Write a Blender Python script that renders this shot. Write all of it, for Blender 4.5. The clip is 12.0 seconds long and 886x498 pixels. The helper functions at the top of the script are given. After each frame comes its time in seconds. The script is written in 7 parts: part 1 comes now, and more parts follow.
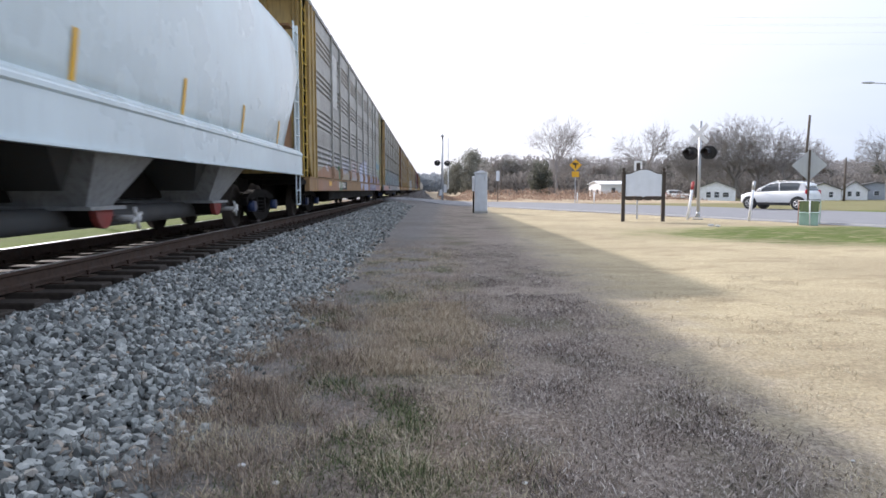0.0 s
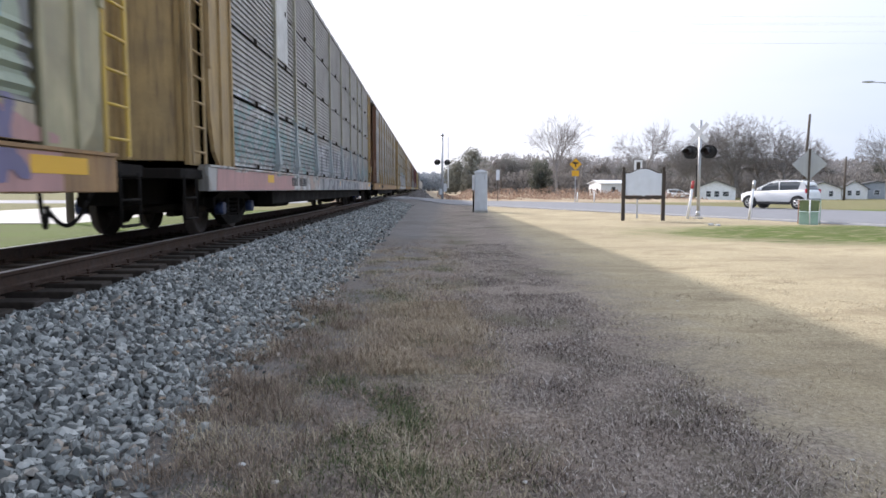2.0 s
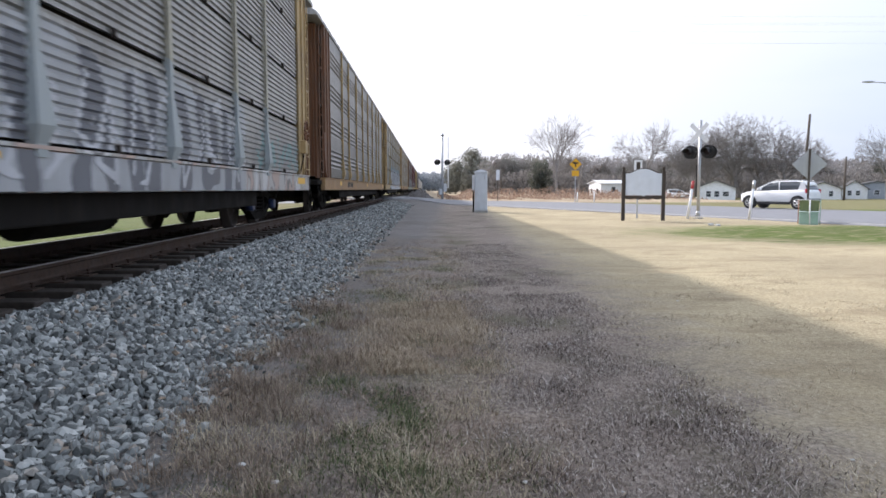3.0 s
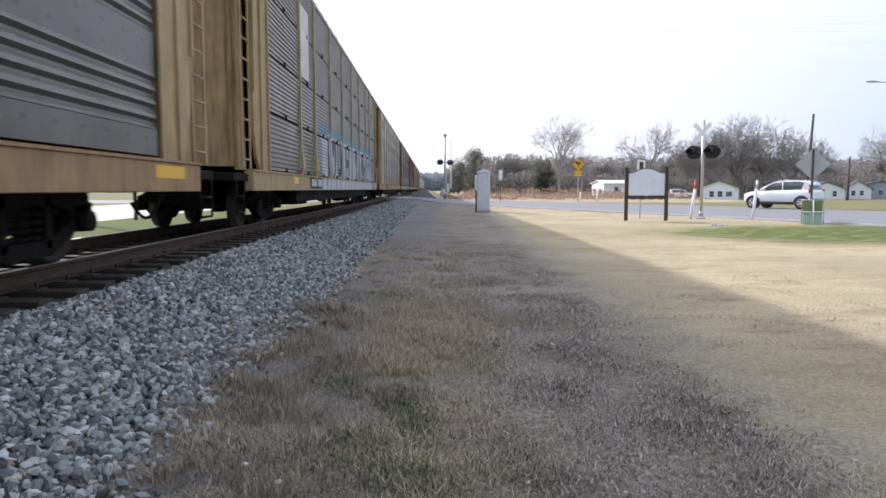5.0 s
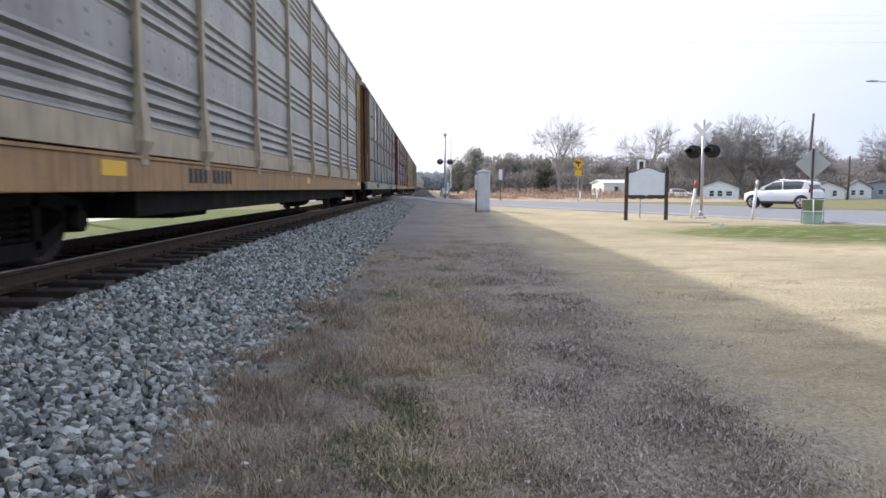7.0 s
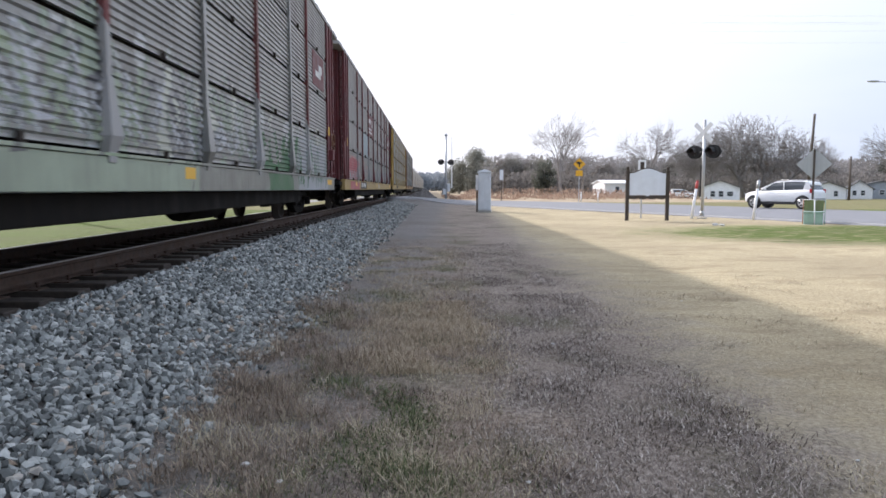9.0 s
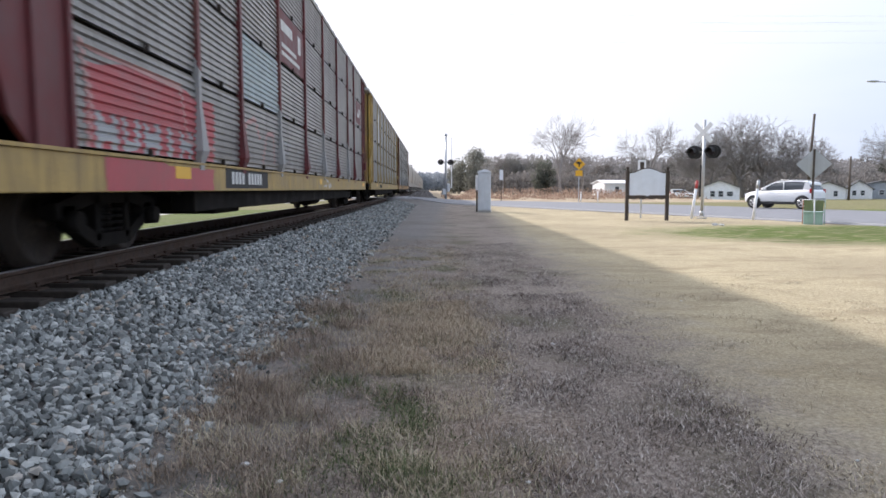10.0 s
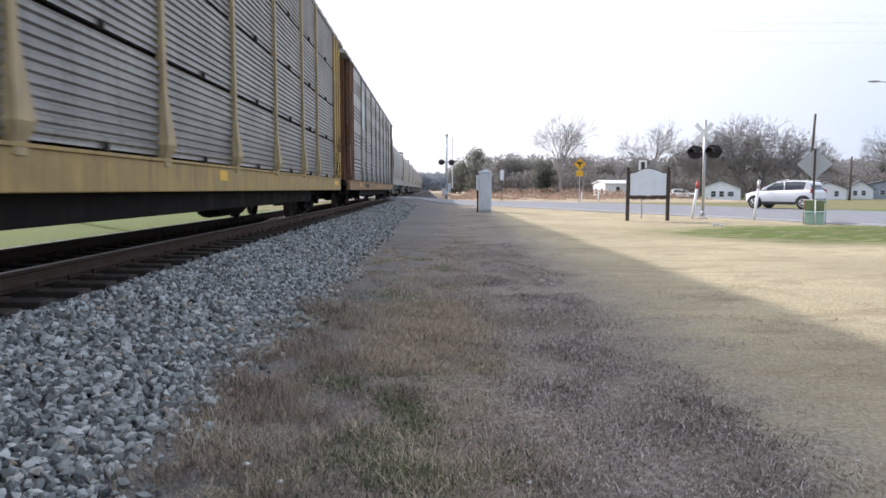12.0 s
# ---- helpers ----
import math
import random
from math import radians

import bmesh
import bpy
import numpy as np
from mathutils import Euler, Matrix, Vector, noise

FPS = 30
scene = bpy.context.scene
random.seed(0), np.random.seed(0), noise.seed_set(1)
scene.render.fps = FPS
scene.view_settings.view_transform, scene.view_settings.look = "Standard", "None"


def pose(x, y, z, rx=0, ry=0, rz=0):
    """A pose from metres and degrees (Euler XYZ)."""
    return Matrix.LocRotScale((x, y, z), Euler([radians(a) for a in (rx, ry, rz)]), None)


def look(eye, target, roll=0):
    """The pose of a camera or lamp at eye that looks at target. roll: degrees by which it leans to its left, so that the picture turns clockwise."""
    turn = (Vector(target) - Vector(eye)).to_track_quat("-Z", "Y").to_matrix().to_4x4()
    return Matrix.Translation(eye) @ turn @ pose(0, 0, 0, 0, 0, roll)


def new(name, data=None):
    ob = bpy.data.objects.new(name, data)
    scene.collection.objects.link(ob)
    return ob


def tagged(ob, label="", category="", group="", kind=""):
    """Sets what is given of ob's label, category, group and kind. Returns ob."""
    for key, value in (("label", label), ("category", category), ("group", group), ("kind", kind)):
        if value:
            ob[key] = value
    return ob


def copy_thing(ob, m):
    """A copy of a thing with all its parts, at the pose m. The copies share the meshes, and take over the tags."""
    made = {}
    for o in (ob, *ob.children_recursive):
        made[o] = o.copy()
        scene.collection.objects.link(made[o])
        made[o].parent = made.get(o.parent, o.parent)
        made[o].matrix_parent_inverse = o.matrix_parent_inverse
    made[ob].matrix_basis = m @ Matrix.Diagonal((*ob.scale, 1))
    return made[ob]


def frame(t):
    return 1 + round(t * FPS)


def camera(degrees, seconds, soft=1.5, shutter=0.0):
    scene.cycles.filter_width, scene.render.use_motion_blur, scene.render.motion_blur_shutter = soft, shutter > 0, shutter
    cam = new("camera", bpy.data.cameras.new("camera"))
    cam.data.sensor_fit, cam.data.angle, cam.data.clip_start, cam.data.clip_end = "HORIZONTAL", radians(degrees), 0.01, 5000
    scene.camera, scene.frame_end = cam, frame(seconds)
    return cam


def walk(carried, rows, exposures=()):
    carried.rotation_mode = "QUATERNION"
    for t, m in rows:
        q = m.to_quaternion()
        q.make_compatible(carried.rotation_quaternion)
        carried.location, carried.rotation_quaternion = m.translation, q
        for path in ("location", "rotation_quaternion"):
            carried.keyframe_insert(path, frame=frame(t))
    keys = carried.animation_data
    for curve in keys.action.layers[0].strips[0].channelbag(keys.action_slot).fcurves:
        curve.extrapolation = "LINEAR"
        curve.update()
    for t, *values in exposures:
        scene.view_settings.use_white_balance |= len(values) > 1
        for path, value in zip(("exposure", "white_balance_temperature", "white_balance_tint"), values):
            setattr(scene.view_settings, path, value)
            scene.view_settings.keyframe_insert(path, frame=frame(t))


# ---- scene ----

# the camera stands on a tripod beside the track and is nudged a little to its left
F = 1200.0
cam = camera(2 * math.degrees(math.atan(784 / F)), 12.0, soft=1.6, shutter=0.14)
EYE = (0.0, 0.0, 1.22)
NUDGE = [(0, 0, 1.5), (0.5, 0, 1.5), (1.0, -0.5, 1.5), (1.3, -1.0, 1.5), (1.5, -2.2, 1.5), (1.75, -1.0, 0.7), (2.0, 0, 0), (2.5, 0, 0), (3.0, 0, 0),
         (3.6, 1.2, 0), (4.4, 4.0, 0), (5.0, 4.8, 0), (5.5, 5.1, -0.3), (6.0, 5.1, -0.3), (6.5, 5.5, -0.3), (7.0, 4.8, -0.8),
         (8.0, 5.6, -0.4), (9.0, 6.4, -0.2), (9.5, 6.3, -0.2), (10.0, 6.1, -0.2), (10.5, 7.7, -0.1), (11.0, 7.6, -0.1), (11.5, 7.3, 0), (12.0, 7.3, 0)]
walk(cam, [(t, pose(*EYE, 90 - 5.05 + math.degrees(dy / F), 0, -1.29 + math.degrees(dx / F))) for t, dx, dy in NUDGE],
     exposures=[(0, 0.11, 6240, 17), (12, 0.11, 6240, 17)])

# ---- light: thin bright overcast, low sun ahead beyond the train ----
SUN_FROM = Vector((-6.5, 8.0, 5.9)).normalized()
world = bpy.data.worlds.new("world")
scene.world = world
world.use_nodes = True
wt = world.node_tree
for n in list(wt.nodes):
    wt.nodes.remove(n)
w_out = wt.nodes.new("ShaderNodeOutputWorld")
w_sky = wt.nodes.new("ShaderNodeTexSky")
w_sky.sky_type, w_sky.sun_disc = "NISHITA", False
w_sky.sun_elevation = math.asin(SUN_FROM.z)
w_sky.sun_rotation = math.atan2(SUN_FROM.x, SUN_FROM.y)
w_sky.air_density, w_sky.dust_density, w_sky.ozone_density = 1.0, 3.0, 1.5
w_bg1 = wt.nodes.new("ShaderNodeBackground")
w_bg1.inputs[1].default_value = 0.10
w_bg2 = wt.nodes.new("ShaderNodeBackground")
w_bg2.inputs[1].default_value = 1.58
w_co = wt.nodes.new("ShaderNodeTexCoord")
w_map = wt.nodes.new("ShaderNodeMapping")
w_map.inputs["Scale"].default_value = (1.0, 1.0, 5.0)
w_noise = wt.nodes.new("ShaderNodeTexNoise")
w_noise.inputs["Scale"].default_value, w_noise.inputs["Detail"].default_value = 1.3, 5
w_ramp = wt.nodes.new("ShaderNodeValToRGB")
w_ramp.color_ramp.elements[0].position, w_ramp.color_ramp.elements[0].color = 0.34, (0.86, 0.90, 0.96, 1)
w_ramp.color_ramp.elements[1].position, w_ramp.color_ramp.elements[1].color = 0.60, (1.0, 1.0, 1.0, 1)
w_mix = wt.nodes.new("ShaderNodeMixShader")
w_mix.inputs[0].default_value = 0.88
wt.links.new(w_co.outputs["Generated"], w_map.inputs["Vector"])
wt.links.new(w_map.outputs[0], w_noise.inputs["Vector"])
wt.links.new(w_noise.outputs["Fac"], w_ramp.inputs[0])
# the veil of cloud is whitest towards the sun
w_dot = wt.nodes.new("ShaderNodeVectorMath")
w_dot.operation = "DOT_PRODUCT"
w_dot.inputs[1].default_value = SUN_FROM
w_fall = wt.nodes.new("ShaderNodeValToRGB")
w_fall.color_ramp.elements[0].position, w_fall.color_ramp.elements[0].color = 0.16, (0.61, 0.71, 0.83, 1)
w_fall.color_ramp.elements[1].position, w_fall.color_ramp.elements[1].color = 0.72, (1.0, 1.0, 1.0, 1)
w_mul = wt.nodes.new("ShaderNodeMix")
w_mul.data_type, w_mul.blend_type = "RGBA", "MULTIPLY"
w_mul.inputs[0].default_value = 1.0
wt.links.new(w_co.outputs["Generated"], w_dot.inputs[0])
wt.links.new(w_dot.outputs["Value"], w_fall.inputs[0])
wt.links.new(w_ramp.outputs[0], w_mul.inputs[6])
wt.links.new(w_fall.outputs[0], w_mul.inputs[7])
# an overcast sky is brighter overhead than near the horizon
w_sep = wt.nodes.new("ShaderNodeSeparateXYZ")
w_high = wt.nodes.new("ShaderNodeValToRGB")
w_high.color_ramp.elements[0].position, w_high.color_ramp.elements[0].color = 0.0, (0.68, 0.69, 0.70, 1)
w_high.color_ramp.elements[1].position, w_high.color_ramp.elements[1].color = 0.7, (1.0, 1.0, 1.0, 1)
w_mul2 = wt.nodes.new("ShaderNodeMix")
w_mul2.data_type, w_mul2.blend_type = "RGBA", "MULTIPLY"
w_mul2.inputs[0].default_value = 1.0
wt.links.new(w_co.outputs["Generated"], w_sep.inputs[0])
wt.links.new(w_sep.outputs[2], w_high.inputs[0])
wt.links.new(w_mul.outputs[2], w_mul2.inputs[6])
wt.links.new(w_high.outputs[0], w_mul2.inputs[7])
wt.links.new(w_mul2.outputs[2], w_bg2.inputs[0])
wt.links.new(w_sky.outputs[0], w_bg1.inputs[0])
wt.links.new(w_bg1.outputs[0], w_mix.inputs[1])
wt.links.new(w_bg2.outputs[0], w_mix.inputs[2])
wt.links.new(w_mix.outputs[0], w_out.inputs[0])
sun = new("sun", bpy.data.lights.new("sun", "SUN"))
sun.data.energy, sun.data.angle, sun.data.color = 5.0, radians(1.3), (1.0, 0.95, 0.87)
sun.matrix_world = look(SUN_FROM * 60, (0, 0, 0))


# ---- materials ----
def nodes_of(name):
    m = bpy.data.materials.new(name)
    m.use_nodes = True
    t = m.node_tree
    return m, t, t.nodes["Principled BSDF"]


def add_node(t, kind, links=(), **values):
    n = t.nodes.new(kind)
    for sock, src in links:
        t.links.new(src, n.inputs[sock])
    for k, v in values.items():
        n.inputs[k.replace("_", " ")].default_value = v
    return n


def ramp(t, src, stops):
    r = add_node(t, "ShaderNodeValToRGB", [(0, src)])
    e = r.color_ramp.elements
    while len(e) < len(stops):
        e.new(0.5)
    for i, (p, c) in enumerate(stops):
        e[i].position, e[i].color = p, (*c, 1) if len(c) == 3 else c
    return r.outputs[0]


def mixc(t, fac, a, b, blend="MIX"):
    n = t.nodes.new("ShaderNodeMix")
    n.data_type, n.blend_type = "RGBA", blend
    for i, v in ((0, fac), (6, a), (7, b)):
        if isinstance(v, (int, float)):
            n.inputs[i].default_value = v
        elif isinstance(v, tuple):
            n.inputs[i].default_value = (*v, 1)
        else:
            t.links.new(v, n.inputs[i])
    return n.outputs[2]


def calc(t, op, a, b=0.0, c=0.0):
    n = t.nodes.new("ShaderNodeMath")
    n.operation = op
    for i, v in enumerate((a, b, c)):
        if isinstance(v, (int, float)):
            n.inputs[i].default_value = v
        else:
            t.links.new(v, n.inputs[i])
    return n.outputs[0]


def scaled(t, src, s):
    n = add_node(t, "ShaderNodeMapping", [("Vector", src)])
    n.inputs["Scale"].default_value = s
    return n.outputs[0]


def paint(name, colour, rough=0.6, metal=0.0, dirt=(0.09, 0.07, 0.05), amount=0.5, scale=3.0, streak=True, bump=0.15, spread=0.12):
    """Weathered paint or metal: blotches, fine grain, dirt running down."""
    m, t, b = nodes_of(name)
    co = add_node(t, "ShaderNodeTexCoord").outputs["Object"]
    n1 = add_node(t, "ShaderNodeTexNoise", [("Vector", co)], Scale=scale, Detail=6).outputs["Fac"]
    n2 = add_node(t, "ShaderNodeTexNoise", [("Vector", scaled(t, co, (9, 9, 0.7) if streak else (9, 9, 9)))], Scale=2.0, Detail=5).outputs["Fac"]
    n3 = add_node(t, "ShaderNodeTexNoise", [("Vector", co)], Scale=60.0, Detail=3).outputs["Fac"]
    lo = tuple(max(0, c * (1 - spread * 2)) for c in colour)
    hi = tuple(min(1, c * (1 + spread)) for c in colour)
    c = ramp(t, n1, [(0.3, lo), (0.7, hi)])
    c = mixc(t, calc(t, "MULTIPLY", ramp(t, n2, [(0.48, (0, 0, 0)), (0.72, (1, 1, 1))]), amount), c, dirt)
    c = mixc(t, calc(t, "MULTIPLY", ramp(t, n3, [(0.55, (0, 0, 0)), (0.7, (1, 1, 1))]), amount * 0.5), c, dirt)
    t.links.new(c, b.inputs["Base Color"])
    b.inputs["Metallic"].default_value = metal
    t.links.new(ramp(t, n1, [(0.3, (rough * 0.8,) * 3), (0.7, (min(1, rough * 1.2),) * 3)]), b.inputs["Roughness"])
    bp = add_node(t, "ShaderNodeBump", [("Height", n3)], Strength=bump, Distance=0.01)
    t.links.new(bp.outputs[0], b.inputs["Normal"])
    return m


def islands(name, stops, rough=0.85, grain=40.0, amount=0.35, spec=0.2, thin=0.0):
    """Colour by loose piece, with grain."""
    m, t, b = nodes_of(name)
    geo = t.nodes.new("ShaderNodeNewGeometry")
    co = add_node(t, "ShaderNodeTexCoord").outputs["Object"]
    n = add_node(t, "ShaderNodeTexNoise", [("Vector", co)], Scale=grain, Detail=4).outputs["Fac"]
    c = ramp(t, geo.outputs["Random Per Island"], stops)
    c = mixc(t, amount, c, ramp(t, n, [(0.3, (0.25,) * 3), (0.7, (1.0,) * 3)]), "MULTIPLY")
    t.links.new(c, b.inputs["Base Color"])
    b.inputs["Roughness"].default_value = rough
    b.inputs["Specular IOR Level"].default_value = spec
    if thin:
        # light passes through thin leaves and twig ends
        tr = add_node(t, "ShaderNodeBsdfTranslucent", [("Color", c)])
        mx = add_node(t, "ShaderNodeMixShader", [(1, b.outputs[0]), (2, tr.outputs[0])])
        mx.inputs[0].default_value = thin
        t.links.new(mx.outputs[0], t.nodes["Material Output"].inputs[0])
    return m


def plain(name, colour, rough=0.5, metal=0.0):
    m, t, b = nodes_of(name)
    b.inputs["Base Color"].default_value = (*colour, 1)
    b.inputs["Roughness"].default_value, b.inputs["Metallic"].default_value = rough, metal
    return m


def graffiti(name, base, tones, y0, y1, ztop, scale=0.9, seed=0.0, cover=0.5, zlow=0.0, holes=False, grime=0.55):
    """Galvanised steel with a sprayed piece from y0 to y1 along the car, up to ztop."""
    m, t, b = nodes_of(name)
    co = add_node(t, "ShaderNodeTexCoord").outputs["Object"]
    sep = add_node(t, "ShaderNodeSeparateXYZ", [(0, co)])
    y, z = sep.outputs[1], sep.outputs[2]
    n1 = add_node(t, "ShaderNodeTexNoise", [("Vector", co)], Scale=1.3, Detail=6).outputs["Fac"]
    n2 = add_node(t, "ShaderNodeTexNoise", [("Vector", scaled(t, co, (6, 6, 0.5)))], Scale=2.2, Detail=6).outputs["Fac"]
    n3 = add_node(t, "ShaderNodeTexNoise", [("Vector", co)], Scale=70.0, Detail=3).outputs["Fac"]
    c = ramp(t, n1, [(0.3, tuple(v * 0.72 for v in base)), (0.7, tuple(v * 1.12 for v in base))])
    c = mixc(t, calc(t, "MULTIPLY", ramp(t, n2, [(0.45, (0, 0, 0)), (0.75, (1, 1, 1))]), grime), c, (0.10, 0.085, 0.065))
    if holes:
        # rows of small vent holes in the flat bands of the sheet
        dy = calc(t, "MULTIPLY", calc(t, "SUBTRACT", calc(t, "FRACT", calc(t, "MULTIPLY", y, 1 / 0.43)), 0.5), 0.43)
        zz = calc(t, "SUBTRACT", z, 1.36)
        dz = calc(t, "MULTIPLY", calc(t, "SUBTRACT", calc(t, "FRACT", calc(t, "MULTIPLY", zz, 1 / 0.2)), 0.5), 0.2)
        near_hole = calc(t, "LESS_THAN", calc(t, "SQRT", calc(t, "ADD", calc(t, "MULTIPLY", dy, dy), calc(t, "MULTIPLY", dz, dz))), 0.022)
        flat = calc(t, "GREATER_THAN", calc(t, "FRACT", calc(t, "MULTIPLY", zz, 1 / 0.995)), 0.58)
        c = mixc(t, calc(t, "MULTIPLY", calc(t, "MULTIPLY", near_hole, flat), 0.85), c, (0.035, 0.035, 0.035))
    if tones:
        wob = add_node(t, "ShaderNodeTexNoise", [("Vector", co)], Scale=0.8, Detail=3).outputs["Color"]
        warp = t.nodes.new("ShaderNodeVectorMath")
        warp.operation = "MULTIPLY_ADD"
        t.links.new(wob, warp.inputs[0])
        warp.inputs[1].default_value = (0.8, 1.3, 0.9)
        t.links.new(co, warp.inputs[2])
        shift = add_node(t, "ShaderNodeMapping", [("Vector", warp.outputs[0])])
        shift.inputs["Location"].default_value = (seed * 3.1, seed * 7.7, seed)
        shift.inputs["Scale"].default_value = (0.02, 1.0, 0.55)
        blob = add_node(t, "ShaderNodeTexNoise", [("Vector", shift.outputs[0])], Scale=scale * 1.5, Detail=0.7, Distortion=0.7).outputs["Fac"]
        k = len(tones)
        col = t.nodes.new("ShaderNodeValToRGB")
        col.color_ramp.interpolation = "CONSTANT"
        e = col.color_ramp.elements
        stops = [(0.0, tones[1])]
        for i in range(1, k - 1):
            edge = 0.36 + 0.26 * (i - 1) / max(1, k - 3)
            stops += [(edge, tones[0]), (edge + 0.022, tones[1 + i % (k - 1)])]
        while len(e) < len(stops):
            e.new(0.5)
        for i, (at_, tone) in enumerate(stops):
            e[i].position, e[i].color = at_, (*tone, 1)
        t.links.new(blob, col.inputs[0])
        piece = mixc(t, 0.15, col.outputs[0], c)
        nb = add_node(t, "ShaderNodeTexNoise", [("Vector", shift.outputs[0])], Scale=1.6, Detail=2).outputs["Fac"]
        inside = calc(t, "MULTIPLY", calc(t, "GREATER_THAN", y, y0), calc(t, "LESS_THAN", y, y1))
        top = calc(t, "LESS_THAN", z, calc(t, "MULTIPLY_ADD", nb, 1.2, ztop - 0.6))
        low = calc(t, "GREATER_THAN", z, zlow)
        filled = calc(t, "GREATER_THAN", nb, 0.62 - 0.3 * cover)
        mask = calc(t, "MULTIPLY", calc(t, "MULTIPLY", inside, calc(t, "MULTIPLY", top, low)), filled)
        c = mixc(t, calc(t, "MULTIPLY", mask, 0.92), c, piece)
    t.links.new(c, b.inputs["Base Color"])
    b.inputs["Metallic"].default_value = 0.5
    b.inputs["Roughness"].default_value = 0.40
    bp = add_node(t, "ShaderNodeBump", [("Height", n3)], Strength=0.15, Distance=0.01)
    t.links.new(bp.outputs[0], b.inputs["Normal"])
    return m


# ---- building helpers ----
class Geo:
    """Collects the corners and faces of one mesh."""

    def __init__(self):
        self.v, self.f, self.smooth = [], [], []

    def add(self, verts, faces, smooth=False):
        o = len(self.v)
        self.v.extend(verts)
        self.f.extend([tuple(i + o for i in f) for f in faces])
        self.smooth.extend([smooth] * len(faces))
        return self

    def box(self, x0, x1, y0, y1, z0, z1, bevel=0.0, m=None):
        if bevel <= 0:
            vs = [(x, y, z) for z in (z0, z1) for x, y in ((x0, y0), (x1, y0), (x1, y1), (x0, y1))]
            fs = [(3, 2, 1, 0), (4, 5, 6, 7), (0, 1, 5, 4), (1, 2, 6, 5), (2, 3, 7, 6), (3, 0, 4, 7)]
            if m:
                vs = [tuple(m @ Vector(p)) for p in vs]
            return self.add(vs, fs)
        bm = bmesh.new()
        bmesh.ops.create_cube(bm, size=1.0)
        for p in bm.verts:
            p.co = ((x0 + x1) / 2 + p.co.x * (x1 - x0), (y0 + y1) / 2 + p.co.y * (y1 - y0), (z0 + z1) / 2 + p.co.z * (z1 - z0))
        bmesh.ops.bevel(bm, geom=bm.edges[:], offset=bevel, segments=2, affect="EDGES", profile=0.5)
        if m:
            bm.transform(m)
        return self.take(bm)

    def take(self, bm, smooth=False):
        bm.verts.ensure_lookup_table()
        bm.verts.index_update()
        self.add([tuple(p.co) for p in bm.verts], [tuple(q.index for q in f.verts) for f in bm.faces], smooth)
        bm.free()
        return self

    def tube(self, a, b, r0, r1=None, n=8, caps=True, smooth=True):
        a, b = Vector(a), Vector(b)
        r1 = r0 if r1 is None else r1
        d = (b - a).normalized()
        u = d.orthogonal().normalized()
        w = d.cross(u)
        vs = []
        for p, r in ((a, r0), (b, r1)):
            for i in range(n):
                an = 2 * math.pi * i / n
                vs.append(tuple(p + r * (math.cos(an) * u + math.sin(an) * w)))
        self.add(vs, [(i, (i + 1) % n, n + (i + 1) % n, n + i) for i in range(n)], smooth)
        if caps:
            o = len(self.v) - 2 * n
            self.f += [tuple(o + i for i in reversed(range(n))), tuple(o + n + i for i in range(n))]
            self.smooth += [False, False]
        return self

    def line(self, pts, r, n=6):
        for a, b in zip(pts, pts[1:]):
            self.tube(a, b, r, n=n)
        return self

    def loft(self, rings, closed=True, caps=True, smooth=False):
        n = len(rings[0])
        o = len(self.v)
        for r in rings:
            self.v.extend([tuple(p) for p in r])
        for k in range(len(rings) - 1):
            for i in range(n if closed else n - 1):
                j = (i + 1) % n
                self.f.append((o + k * n + i, o + k * n + j, o + (k + 1) * n + j, o + (k + 1) * n + i))
                self.smooth.append(smooth)
        if caps and closed:
            e = o + (len(rings) - 1) * n
            self.f += [tuple(o + i for i in reversed(range(n))), tuple(e + i for i in range(n))]
            self.smooth += [False, False]
        return self

    def mesh(self, name, mat):
        me = bpy.data.meshes.new(name)
        me.from_pydata(self.v, [], self.f)
        me.polygons.foreach_set("use_smooth", self.smooth)
        me.update()
        me.materials.append(mat)
        return me


def part(name, geo, mat, parent=None, label="", at=None):
    """One mesh object under a thing or a part."""
    me = geo if isinstance(geo, bpy.types.Mesh) else geo.mesh(name, mat)
    ob = new(name, me)
    if parent:
        ob.parent = parent
    if mat and me.materials[0] != mat:
        ob.material_slots[0].link = "OBJECT"
        ob.material_slots[0].material = mat
    if at is not None:
        ob.matrix_basis = at
    if label:
        tagged(ob, label)
    return ob


def thing(name, label, category, m=None, group="", kind=""):
    ob = new(name)
    ob.empty_display_size = 0.2
    if m is not None:
        ob.matrix_basis = m
    return tagged(ob, label, category, group, kind)


def smooth01(a, b, x):
    k = min(1, max(0, (x - a) / (b - a)))
    return k * k * (3 - 2 * k)


RAIL_Z, TRACK_X = 0.49, -4.51


def ground_z(x, y):
    """Flat by the track; it dips behind the road and rises to the crossing."""
    z = -0.6 * smooth01(32, 46, x) * smooth01(50, 100, y)
    z += 0.40 * smooth01(4.5, -2.6, x) * smooth01(-11.5, -7, x) * smooth01(51, 57.5, y) * smooth01(74, 68, y)
    return z


